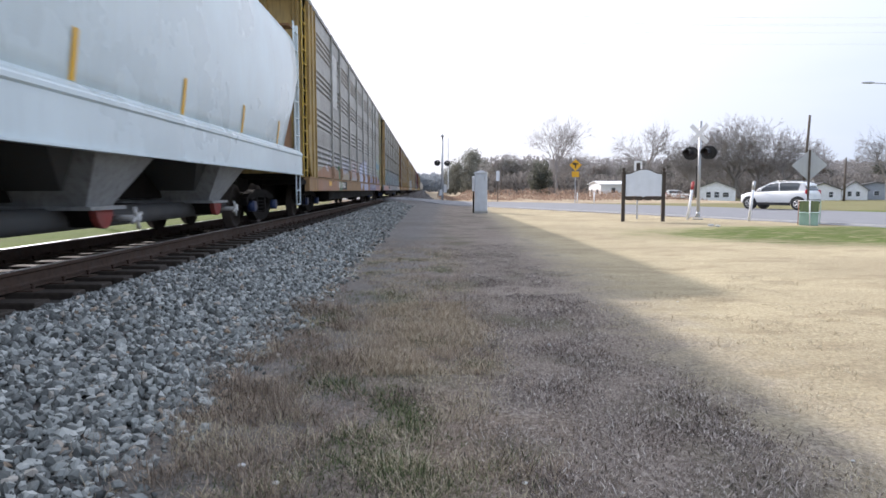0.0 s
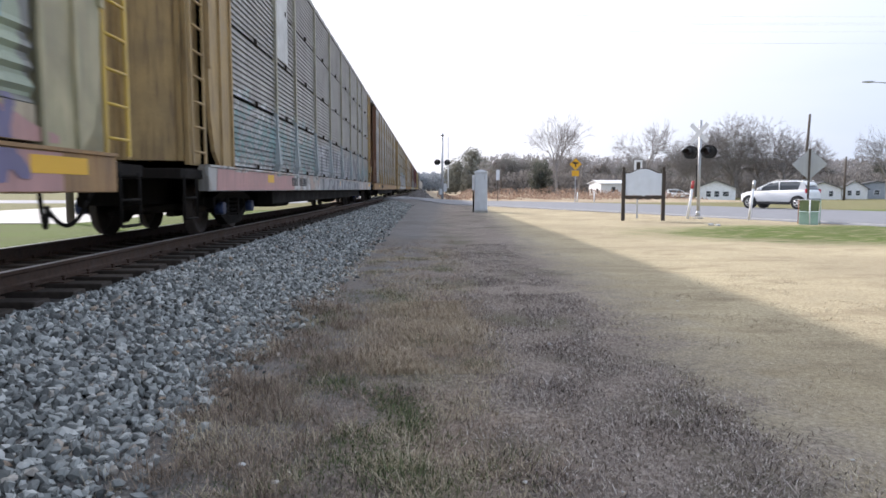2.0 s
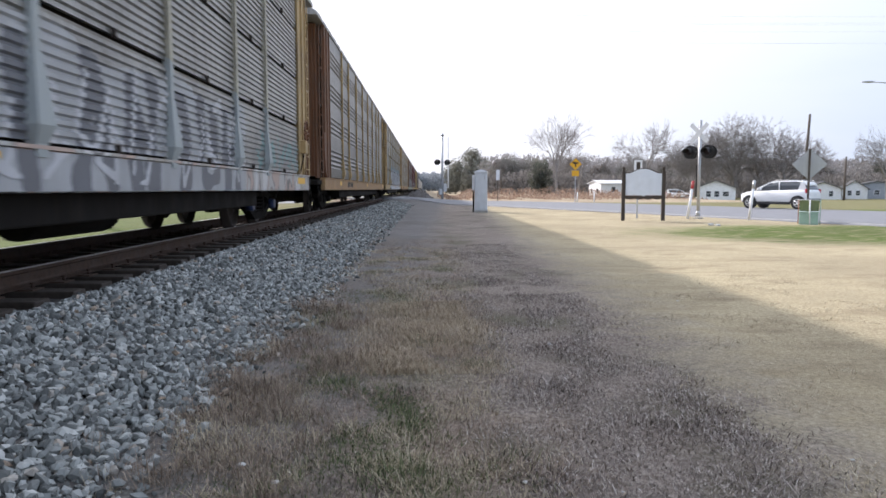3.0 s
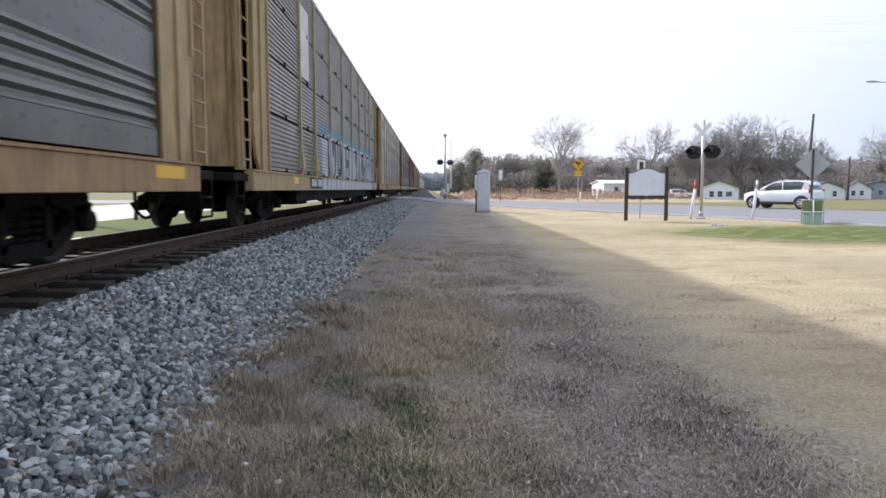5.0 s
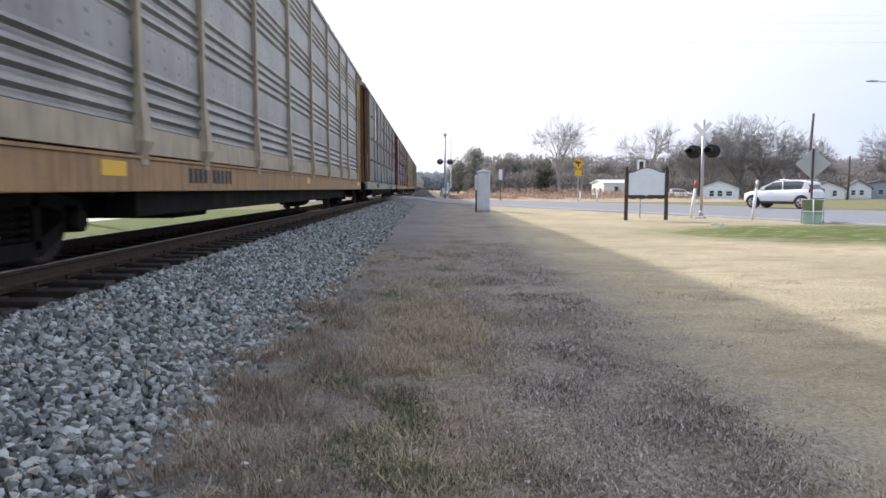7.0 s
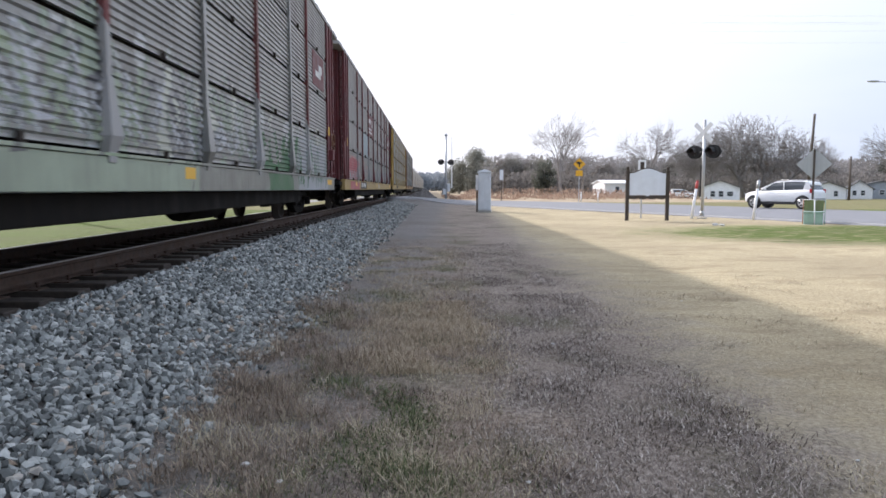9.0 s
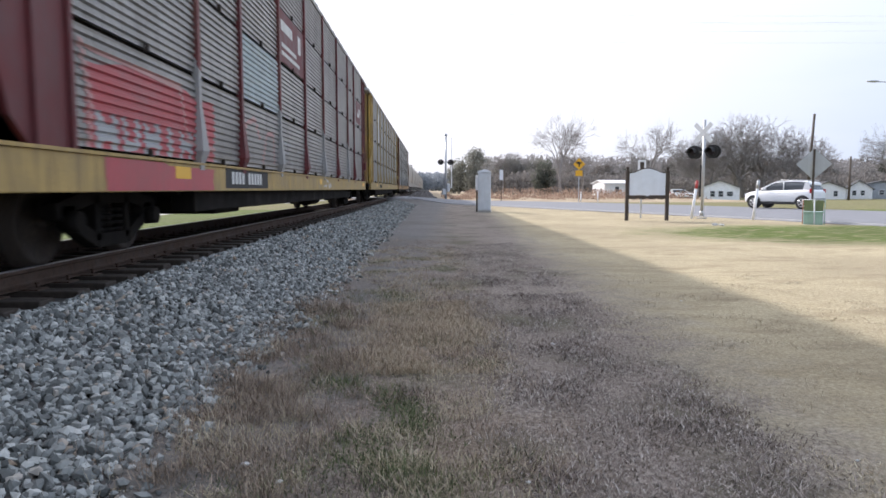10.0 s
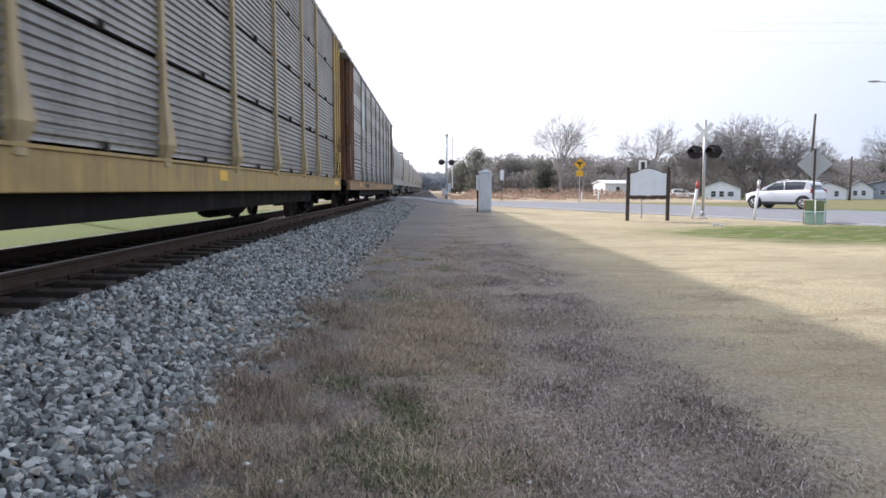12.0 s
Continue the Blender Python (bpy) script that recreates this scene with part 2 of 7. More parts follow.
# ---- ground ----
def ground_material():
    m, t, b = nodes_of("dormant_grass_and_soil")
    co = add_node(t, "ShaderNodeTexCoord").outputs["Object"]
    sep = add_node(t, "ShaderNodeSeparateXYZ", [(0, co)])
    x, y = sep.outputs[0], sep.outputs[1]
    big = add_node(t, "ShaderNodeTexNoise", [("Vector", co)], Scale=0.35, Detail=5).outputs["Fac"]
    mid = add_node(t, "ShaderNodeTexNoise", [("Vector", co)], Scale=2.2, Detail=7, Roughness=0.65).outputs["Fac"]
    fine = add_node(t, "ShaderNodeTexNoise", [("Vector", scaled(t, co, (1.0, 0.8, 1.0)))], Scale=38.0, Detail=6, Roughness=0.7).outputs["Fac"]
    straw = ramp(t, fine, [(0.28, (0.20, 0.17, 0.13)), (0.5, (0.38, 0.335, 0.255)), (0.72, (0.56, 0.50, 0.385))])
    soil = ramp(t, fine, [(0.3, (0.21, 0.185, 0.155)), (0.7, (0.42, 0.38, 0.315))])
    c = mixc(t, ramp(t, mid, [(0.42, (0, 0, 0)), (0.62, (1, 1, 1))]), straw, soil)
    # grey-brown strip by the ballast, the train's shade painted in as darker tone
    shade_strip = ramp(t, calc(t, "MULTIPLY_ADD", mid, -1.6, calc(t, "MULTIPLY_ADD", y, 0.035, calc(t, "SUBTRACT", 2.8, x))), [(0.0, (0, 0, 0)), (0.7, (1, 1, 1))])
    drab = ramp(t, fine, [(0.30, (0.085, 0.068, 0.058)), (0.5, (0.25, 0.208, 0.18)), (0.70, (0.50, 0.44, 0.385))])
    c = mixc(t, calc(t, "MULTIPLY", shade_strip, 0.85), c, drab)
    warm = ramp(t, calc(t, "MULTIPLY_ADD", big, -1.6, calc(t, "MULTIPLY_ADD", mid, -1.8, calc(t, "MULTIPLY_ADD", y, -0.07, calc(t, "SUBTRACT", 2.65, x)))), [(0.0, (0, 0, 0)), (1.0, (1, 1, 1))])
    hay = ramp(t, fine, [(0.30, (0.10, 0.072, 0.05)), (0.5, (0.29, 0.215, 0.15)), (0.72, (0.54, 0.43, 0.31))])
    c = mixc(t, calc(t, "MULTIPLY", warm, 0.8), c, hay)
    moss = calc(t, "MULTIPLY", shade_strip, ramp(t, add_node(t, "ShaderNodeTexNoise", [("Vector", co)], Scale=0.9, Detail=5).outputs["Fac"], [(0.50, (0, 0, 0)), (0.64, (1, 1, 1))]))
    c = mixc(t, calc(t, "MULTIPLY", moss, 0.6), c, (0.10, 0.105, 0.06))
    # the worn sandy lot towards the road
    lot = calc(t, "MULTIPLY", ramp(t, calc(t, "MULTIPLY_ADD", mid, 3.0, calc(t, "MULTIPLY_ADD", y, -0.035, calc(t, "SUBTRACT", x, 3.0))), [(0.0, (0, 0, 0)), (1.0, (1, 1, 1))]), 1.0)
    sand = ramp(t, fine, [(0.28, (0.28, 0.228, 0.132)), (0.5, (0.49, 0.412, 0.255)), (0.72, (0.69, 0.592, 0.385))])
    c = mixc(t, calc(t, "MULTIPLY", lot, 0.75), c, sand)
    drift = add_node(t, "ShaderNodeTexNoise", [("Vector", scaled(t, co, (0.5, 1.3, 1.0)))], Scale=1.5, Detail=8, Roughness=0.7).outputs["Fac"]
    c = mixc(t, calc(t, "MULTIPLY", lot, ramp(t, drift, [(0.50, (0, 0, 0)), (0.68, (0.7, 0.7, 0.7))])), c, (0.24, 0.19, 0.12))
    # greener turf on the verge of the road and beyond the track
    dx = calc(t, "MULTIPLY", calc(t, "SUBTRACT", x, 13.0), 0.8)
    dy = calc(t, "SUBTRACT", y, 18.4)
    dist = calc(t, "SQRT", calc(t, "ADD", calc(t, "MULTIPLY", dx, dx), calc(t, "MULTIPLY", calc(t, "MULTIPLY", dy, dy), 1.6)))
    verge = calc(t, "MULTIPLY", ramp(t, add_node(t, "ShaderNodeTexNoise", [("Vector", scaled(t, co, (0.6, 1.6, 1.0)))], Scale=2.6, Detail=6, Roughness=0.7).outputs["Fac"], [(0.36, (0.15, 0.15, 0.15)), (0.48, (1, 1, 1))]), calc(t, "MULTIPLY", ramp(t, calc(t, "MULTIPLY", calc(t, "MULTIPLY_ADD", drift, 7.0, dist), 0.1), [(0.76, (1, 1, 1)), (1.0, (0, 0, 0))]), 0.95))
    beyond = calc(t, "MAXIMUM", calc(t, "MULTIPLY", calc(t, "LESS_THAN", x, -7.8), 0.9),
                  calc(t, "MULTIPLY", calc(t, "GREATER_THAN", calc(t, "MULTIPLY_ADD", y, 0.45, x), 37.0), 0.85))
    turf = ramp(t, fine, [(0.28, (0.035, 0.068, 0.009)), (0.7, (0.115, 0.172, 0.026))])
    far_turf = ramp(t, mid, [(0.35, (0.10, 0.12, 0.035)), (0.65, (0.22, 0.20, 0.10))])
    c = mixc(t, calc(t, "MAXIMUM", verge, beyond), c, mixc(t, calc(t, "GREATER_THAN", y, 40.0), turf, far_turf))
    # spilled gravel and grey dust spread out from the ballast towards the crossing
    spill = calc(t, "MULTIPLY", ramp(t, calc(t, "MULTIPLY_ADD", mid, 1.6, calc(t, "MULTIPLY_ADD", y, -0.028, x)), [(0.0, (1, 1, 1)), (0.9, (0, 0, 0))]), calc(t, "MULTIPLY", calc(t, "GREATER_THAN", x, -6.5), calc(t, "LESS_THAN", y, 60.0)))
    c = mixc(t, calc(t, "MULTIPLY", spill, 0.75), c, ramp(t, fine, [(0.3, (0.10, 0.10, 0.10)), (0.7, (0.28, 0.28, 0.28))]))
    # rust-coloured broom sedge field far down the line
    field = calc(t, "MULTIPLY", calc(t, "GREATER_THAN", y, 62.0), calc(t, "MULTIPLY", calc(t, "GREATER_THAN", x, -2.0), calc(t, "LESS_THAN", x, 36.0)))
    sedge = ramp(t, big, [(0.35, (0.36, 0.28, 0.19)), (0.65, (0.48, 0.40, 0.29))])
    c = mixc(t, calc(t, "MULTIPLY", field, 0.9), c, sedge)
    c = mixc(t, ramp(t, big, [(0.35, (0.28, 0.28, 0.28)), (0.65, (0, 0, 0))]), c, (0.12, 0.095, 0.07))
    t.links.new(c, b.inputs["Base Color"])
    b.inputs["Roughness"].default_value = 0.95
    b.inputs["Specular IOR Level"].default_value = 0.1
    h = calc(t, "MULTIPLY_ADD", mid, 2.0, fine)
    bp = add_node(t, "ShaderNodeBump", [("Height", h)], Strength=0.7, Distance=0.03)
    t.links.new(bp.outputs[0], b.inputs["Normal"])
    return m


MAT_GROUND = ground_material()
MAT_ASPHALT = paint("old_asphalt", (0.20, 0.205, 0.22), 0.85, dirt=(0.10, 0.10, 0.10), amount=0.4, scale=1.2, streak=False, bump=0.4)
MAT_STONE = islands("granite_ballast", [(0.0, (0.085, 0.09, 0.086)), (0.35, (0.225, 0.235, 0.224)), (0.7, (0.37, 0.385, 0.365)), (0.93, (0.54, 0.55, 0.52)), (1.0, (0.36, 0.27, 0.19))], 0.85, 30)
MAT_BED = paint("ballast_bed", (0.085, 0.078, 0.072), 0.95, dirt=(0.05, 0.05, 0.05), amount=0.7, scale=14, streak=False, bump=0.8)
MAT_TIE = paint("creosoted_tie_wood", (0.055, 0.042, 0.032), 0.9, dirt=(0.02, 0.016, 0.012), amount=0.5, scale=6, streak=False, bump=0.5)
MAT_RAIL = paint("rusty_rail_steel", (0.085, 0.052, 0.036), 0.8, 0.3, dirt=(0.03, 0.02, 0.015), amount=0.6, scale=4, streak=False)
MAT_RAILTOP = plain("polished_rail_head", (0.62, 0.62, 0.63), 0.42, 1.0)
MAT_PLATE = paint("tie_plate_rust", (0.09, 0.055, 0.04), 0.85, 0.3, streak=False)


def spaced(parts):
    out = []
    for a, b, n in parts:
        out += [a + (b - a) * i / n for i in range(n)]
    return out + [parts[-1][1]]


def build_ground():
    xs = spaced([(-1500, -200, 5), (-200, -30, 6), (-30, -12, 6), (-12, -6, 12), (-6, 8, 40), (8, 32, 14), (32, 60, 10), (60, 200, 5), (200, 1500, 5)])
    ys = spaced([(-1500, -100, 4), (-100, 0, 10), (0, 14, 45), (14, 48, 20), (48, 80, 28), (80, 120, 10), (120, 400, 7), (400, 2200, 5)])
    g = Geo()
    for y in ys:
        for x in xs:
            z = ground_z(x, y)
            if -1.1 < x < 30 and 0 < y < 50:
                z += 0.035 * (noise.noise((x * 0.9, y * 0.9, 3.3)) + 0.5 * noise.noise((x * 2.3, y * 2.3, 1.3)))
            g.v.append((x, y, z))
    w = len(xs)
    for j in range(len(ys) - 1):
        for i in range(w - 1):
            g.f.append((j * w + i, j * w + i + 1, (j + 1) * w + i + 1, (j + 1) * w + i))
            g.smooth.append(True)
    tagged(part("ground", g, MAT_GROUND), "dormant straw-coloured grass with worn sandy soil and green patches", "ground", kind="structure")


build_ground()


def ribbon(pts, half_left, half_right, lift, thick=0.0):
    """A strip along a smooth centre line, following the ground."""
    p = [Vector(q) for q in pts]
    line = []
    for i in range(len(p) - 1):
        a, b = p[max(0, i - 1)], p[i]
        c, d = p[i + 1], p[min(len(p) - 1, i + 2)]
        for k in range(8):
            s = k / 8
            line.append(0.5 * ((2 * b) + (c - a) * s + (2 * a - 5 * b + 4 * c - d) * s * s + (3 * b - a - 3 * c + d) * s ** 3))
    line.append(p[-1])
    g = Geo()
    rows = []
    for i, q in enumerate(line):
        d = (line[min(i + 1, len(line) - 1)] - line[max(i - 1, 0)]).normalized()
        n = Vector((-d.y, d.x))
        row = []
        for k in range(9):
            s = -half_right + (half_left + half_right) * k / 8
            e = q + n * s
            row.append((e.x, e.y, ground_z(e.x, e.y) + lift - (0.05 if k in (0, 8) else 0)))
        rows.append(row)
    g.loft(rows, closed=False, smooth=True)
    return g


ROAD = [(-160, 70), (-60, 66), (-20, 63.5), (-5, 62.6), (2.5, 60.5), (8.4, 52), (12.9, 41.8), (17.2, 31), (22.6, 17), (35, -10), (57, -52)]
tagged(part("road", ribbon(ROAD, 9.2, 5.6, 0.06), MAT_ASPHALT), "worn grey two-lane asphalt road over the crossing", "road", kind="structure")
MAT_LINE = paint("worn_white_road_paint", (0.34, 0.34, 0.34), 0.8, amount=0.4, dirt=(0.3, 0.3, 0.3), streak=False)
tagged(part("road_edge_line", ribbon(ROAD[4:], -5.10, 5.16, 0.066), MAT_LINE), "worn white painted edge line of the road", "road marking", kind="structure")
MAT_CONC = paint("pale_concrete", (0.42, 0.41, 0.38), 0.9, amount=0.3, streak=False)
tagged(part("concrete_yard", ribbon([(-18.5, 24), (-18.5, 35), (-18.5, 50), (-18.5, 57.0)], 6.5, 6.5, 0.03), MAT_CONC), "pale concrete yard beyond the track", "yard", kind="structure")


# ---- track ----
def quat_rows(q):
    from mathutils import Quaternion
    return Quaternion(q).to_matrix()


def build_track():
    bed = Geo()
    prof = [(-8.3, -0.06), (-6.3, 0.26), (-5.9, 0.25), (-3.2, 0.235), (-2.95, 0.28), (-2.7, 0.255), (-1.15, -0.04)]
    ys = spaced([(-120, 0, 4), (0, 60, 60), (60, 900, 8)])
    bed.loft([[(x, y, z + (0.03 * noise.noise((x * 3, y * 1.3, 0)) if 0 < y < 60 else 0)) for x, z in prof] for y in ys], closed=False, smooth=True)
    tagged(part("ballast_bed", bed, MAT_BED), "grey crushed stone bed under the track", "ballast", kind="structure")
    # loose stones on the shoulder
    rng = np.random.RandomState(5)
    shapes = []
    for k in range(14):
        bm = bmesh.new()
        bmesh.ops.create_icosphere(bm, subdivisions=1, radius=1.0)
        bm.verts.ensure_lookup_table()
        s = (1.0, 0.6 + 0.35 * rng.rand(), 0.5 + 0.3 * rng.rand())
        v = np.array([[q.co.x * s[0], q.co.y * s[1], q.co.z * s[2]] for q in bm.verts]) * (0.72 + 0.5 * rng.rand(len(bm.verts), 1))
        # cut two flat faces
        for _ in range(5):
            n = rng.randn(3)
            n /= np.linalg.norm(n)
            d = v @ n - 0.40
            v -= np.outer(np.maximum(d, 0), n)
        shapes.append((v, np.array([[q.index for q in f.verts] for f in bm.faces])))
        bm.free()

    def scatter(name, count, y0, y1, x0, x1, r0, r1, power, label):
        vs, fs, o = [], [], 0
        for i in range(count):
            y = y0 + (y1 - y0) * rng.rand() ** power
            x = x0 + (x1 - x0) * rng.rand()
            toe = -1.28 + 0.22 * noise.noise((y * 0.8, 2.0, 0)) + 0.10 * noise.noise((y * 3.1, 5.0, 0))
            if x > toe + 0.35 * max(0, rng.rand() - 0.72) * 3:
                continue
            zb = float(np.interp(x, [q[0] for q in prof], [q[1] for q in prof]))
            zb = max(zb, 0.0)
            v, f = shapes[rng.randint(len(shapes))]
            q = rng.randn(4)
            q /= np.linalg.norm(q)
            R = np.array(Matrix(quat_rows(q)))
            r = r0 + (r1 - r0) * rng.rand() ** 1.5
            vs.append((v * r) @ R.T + (x, y, zb + r * (0.15 + 0.5 * rng.rand())))
            fs.append(f + o)
            o += len(v)
        v, f = np.vstack(vs), np.vstack(fs)
        me = bpy.data.meshes.new(name)
        me.from_pydata(v.tolist(), [], f.tolist())
        me.materials.append(MAT_STONE)
        tagged(new(name, me), label, "ballast", kind="stuff")

    scatter("ballast_stones", 20000, 1.6, 9.5, -3.06, -0.95, 0.019, 0.052, 1.25, "grey angular crushed granite ballast on the shoulder")
    scatter("ballast_stones", 15000, 9.5, 30, -3.06, -1.0, 0.03, 0.055, 1.35, "grey angular crushed granite ballast further down the shoulder")
    scatter("ballast_stones", 7000, 1.6, -9, -3.06, -0.95, 0.025, 0.05, 1.0, "grey crushed granite ballast beside the track")
    scatter("ballast_stones", 5000, 30, 58, -3.06, -1.0, 0.05, 0.085, 1.2, "grey crushed granite ballast towards the road crossing")
    # rails
    sec = [(-0.075, 0), (0.075, 0), (0.075, 0.012), (0.02, 0.03), (0.01, 0.05), (0.01, 0.125), (0.036, 0.14), (0.036, 0.165), (0.03, 0.171),
           (-0.03, 0.171), (-0.036, 0.165), (-0.036, 0.14), (-0.01, 0.125), (-0.01, 0.05), (-0.02, 0.03), (-0.075, 0.012)]
    for side in (-1, 1):
        rail = thing("rail", "rusty steel running rail with a polished head", "rail", pose(TRACK_X + side * 0.753, 0, RAIL_Z - 0.175), group="rails of the track", kind="structure")
        part("rail_body", Geo().loft([[(x, y, z) for x, z in sec] for y in (-120, 0, 60, 900)]), MAT_RAIL, rail)
        part("rail_head", Geo().box(-0.029, 0.029, -120, 900, 0.1712, 0.175), MAT_RAILTOP, rail, "shiny worn running surface")
    # ties with plates and spikes, all countable ones near by
    tie = thing("railway_tie", "dark creosoted timber tie under the rails", "railway tie", pose(TRACK_X, 0.3, RAIL_Z - 0.185), group="ties of the track", kind="structure")
    part("beam", Geo().box(-1.3, 1.3, -0.115, 0.115, -0.17, 0.0, 0.012), MAT_TIE, tie)
    plate = Geo().box(-0.18, 0.18, -0.095, 0.095, 0.0, 0.014).mesh("tie_plate", MAT_PLATE)
    spike = Geo().tube((0, 0, 0.01), (0, 0, 0.05), 0.016, n=6)
    spike.tube((0, 0, 0.05), (0, 0, 0.062), 0.027, 0.02, n=6)
    spike = spike.mesh("spike", MAT_PLATE)
    for side in (-1, 1):
        pl = part("tie_plate", plate, None, tie, at=pose(side * 0.753, 0, 0))
        for dx in (-0.1, 0.1):
            part("spike", spike, None, pl, at=pose(dx, 0.05 * (1 if dx > 0 else -1), 0))
    rng2 = random.Random(3)
    for k in [*range(-18, 0), *range(1, 110)]:
        copy_thing(tie, pose(TRACK_X + rng2.uniform(-0.05, 0.05), 0.3 + 0.535 * k, RAIL_Z - 0.185, 0, 0, rng2.uniform(-0.8, 0.8)))




build_track()
MAT_PANELX = paint("crossing_panel_concrete", (0.33, 0.33, 0.33), 0.9, amount=0.3, streak=False)
for k, (x0, x1) in enumerate(((-6.9, -5.33), (-5.18, -3.84), (-3.66, -2.2))):
    for j in range(5):
        ob = part("crossing_panel", Geo().box(x0, x1, 57.6 + 2.25 * j, 59.8 + 2.25 * j, 0.2, RAIL_Z - 0.01, 0.02), MAT_PANELX)
        tagged(ob, "grey concrete grade crossing panel between the rails", "crossing panel", "panels of the crossing", "structure")


# ---- the train ----
GALV = (0.285, 0.283, 0.268)
M_GALV = graffiti("galvanised_panels", GALV, None, 0, 0, 0)
M_ROOF = paint("galvanised_roof", (0.36, 0.36, 0.35), 0.6, 0.2)
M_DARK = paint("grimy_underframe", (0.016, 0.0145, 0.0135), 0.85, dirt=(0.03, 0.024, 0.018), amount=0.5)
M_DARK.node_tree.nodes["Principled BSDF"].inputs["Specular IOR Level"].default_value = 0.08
M_WHEEL = paint("brown_wheel_steel", (0.045, 0.034, 0.028), 0.7, 0.3, streak=False)
M_BLUE = paint("blue_bearing_cap", (0.02, 0.04, 0.11), 0.5)
M_YEL = paint("freight_yellow", (0.42, 0.29, 0.10), 0.6, amount=0.55, dirt=(0.10, 0.065, 0.04))
M_TAN = paint("faded_tan_yellow", (0.42, 0.295, 0.135), 0.65, amount=0.6, dirt=(0.11, 0.07, 0.045))
M_LADY = paint("bright_yellow_ladder", (0.62, 0.42, 0.07), 0.5, amount=0.3)
M_POST = paint("faded_tan_post_paint", (0.42, 0.35, 0.25), 0.65, amount=0.5, dirt=(0.15, 0.11, 0.08))
M_BRN = paint("rusty_brown", (0.17, 0.075, 0.035), 0.7, amount=0.6)
M_ORA = paint("rusty_orange_paint", (0.37, 0.225, 0.10), 0.7, amount=0.8, dirt=(0.12, 0.06, 0.04))
M_RED = paint("dark_oxide_red", (0.13, 0.022, 0.025), 0.6, amount=0.45, dirt=(0.05, 0.03, 0.03))
M_WHT = paint("dirty_white_paint", (0.62, 0.62, 0.60), 0.6, amount=0.4, dirt=(0.25, 0.22, 0.18))
M_REFL = plain("reflective_yellow", (0.75, 0.42, 0.02), 0.4)
M_BLK = plain("black_stencil", (0.02, 0.02, 0.02), 0.7)
M_HOP = paint("pale_grey_hopper_paint", (0.66, 0.76, 0.79), 0.30, amount=0.12, dirt=(0.36, 0.35, 0.32), scale=0.8, spread=0.07)
M_HOP2 = paint("old_tan_hopper_paint", (0.40, 0.38, 0.34), 0.6, amount=0.5, dirt=(0.2, 0.17, 0.14), scale=0.8)
M_SPOUT = paint("road_grimed_grey_paint", (0.33, 0.34, 0.34), 0.6, amount=0.5)
# grey of the pipe; on pale hoppers' chutes it paints in the shade underneath
M_TROUGH = paint("dull_grey_pipe_and_shaded_chute", (0.075, 0.078, 0.08), 0.8, amount=0.5)
M_GATE = paint("red_outlet_gate", (0.30, 0.05, 0.04), 0.6)
M_RUST = paint("rust_patch", (0.22, 0.105, 0.04), 0.85, amount=0.5)
HALF = 11.745
POSTS = [-8.7, -6.75, -4.05, -1.35, 1.35, 4.05, 6.75, 8.7]
EDGES = [-HALF, *POSTS, HALF]
BAYS = len(EDGES) - 1
ROWS = [1.065, 2.15, 3.20, 4.28, 5.36]
SIDE = 1.56
CACHE = {}


def cached(key, make):
    if key not in CACHE:
        CACHE[key] = make()
    return CACHE[key]


def wheelset_mesh():
    g = Geo()
    g.tube((-0.9, 0, 0), (0.9, 0, 0), 0.075, n=10)
    for s in (-1, 1):
        prof = [(0.66, 0.46), (0.69, 0.46), (0.70, 0.425), (0.80, 0.415), (0.80, 0.36), (0.765, 0.34), (0.74, 0.2), (0.80, 0.13), (0.80, 0.0)]
        n = 28
        rings = [[(s * x, r * math.cos(2 * math.pi * i / n), r * math.sin(2 * math.pi * i / n)) for x, r in prof] for i in range(n + 1)]
        g.loft(rings, closed=False, smooth=True)
        # three bolt heads on the axle end
        for a in (0, 2.1, 4.2):
            g.tube((s * 0.9, 0.045 * math.cos(a), 0.045 * math.sin(a)), (s * 0.925, 0.045 * math.cos(a), 0.045 * math.sin(a)), 0.018, n=6)
    return g.mesh("wheelset", M_WHEEL)


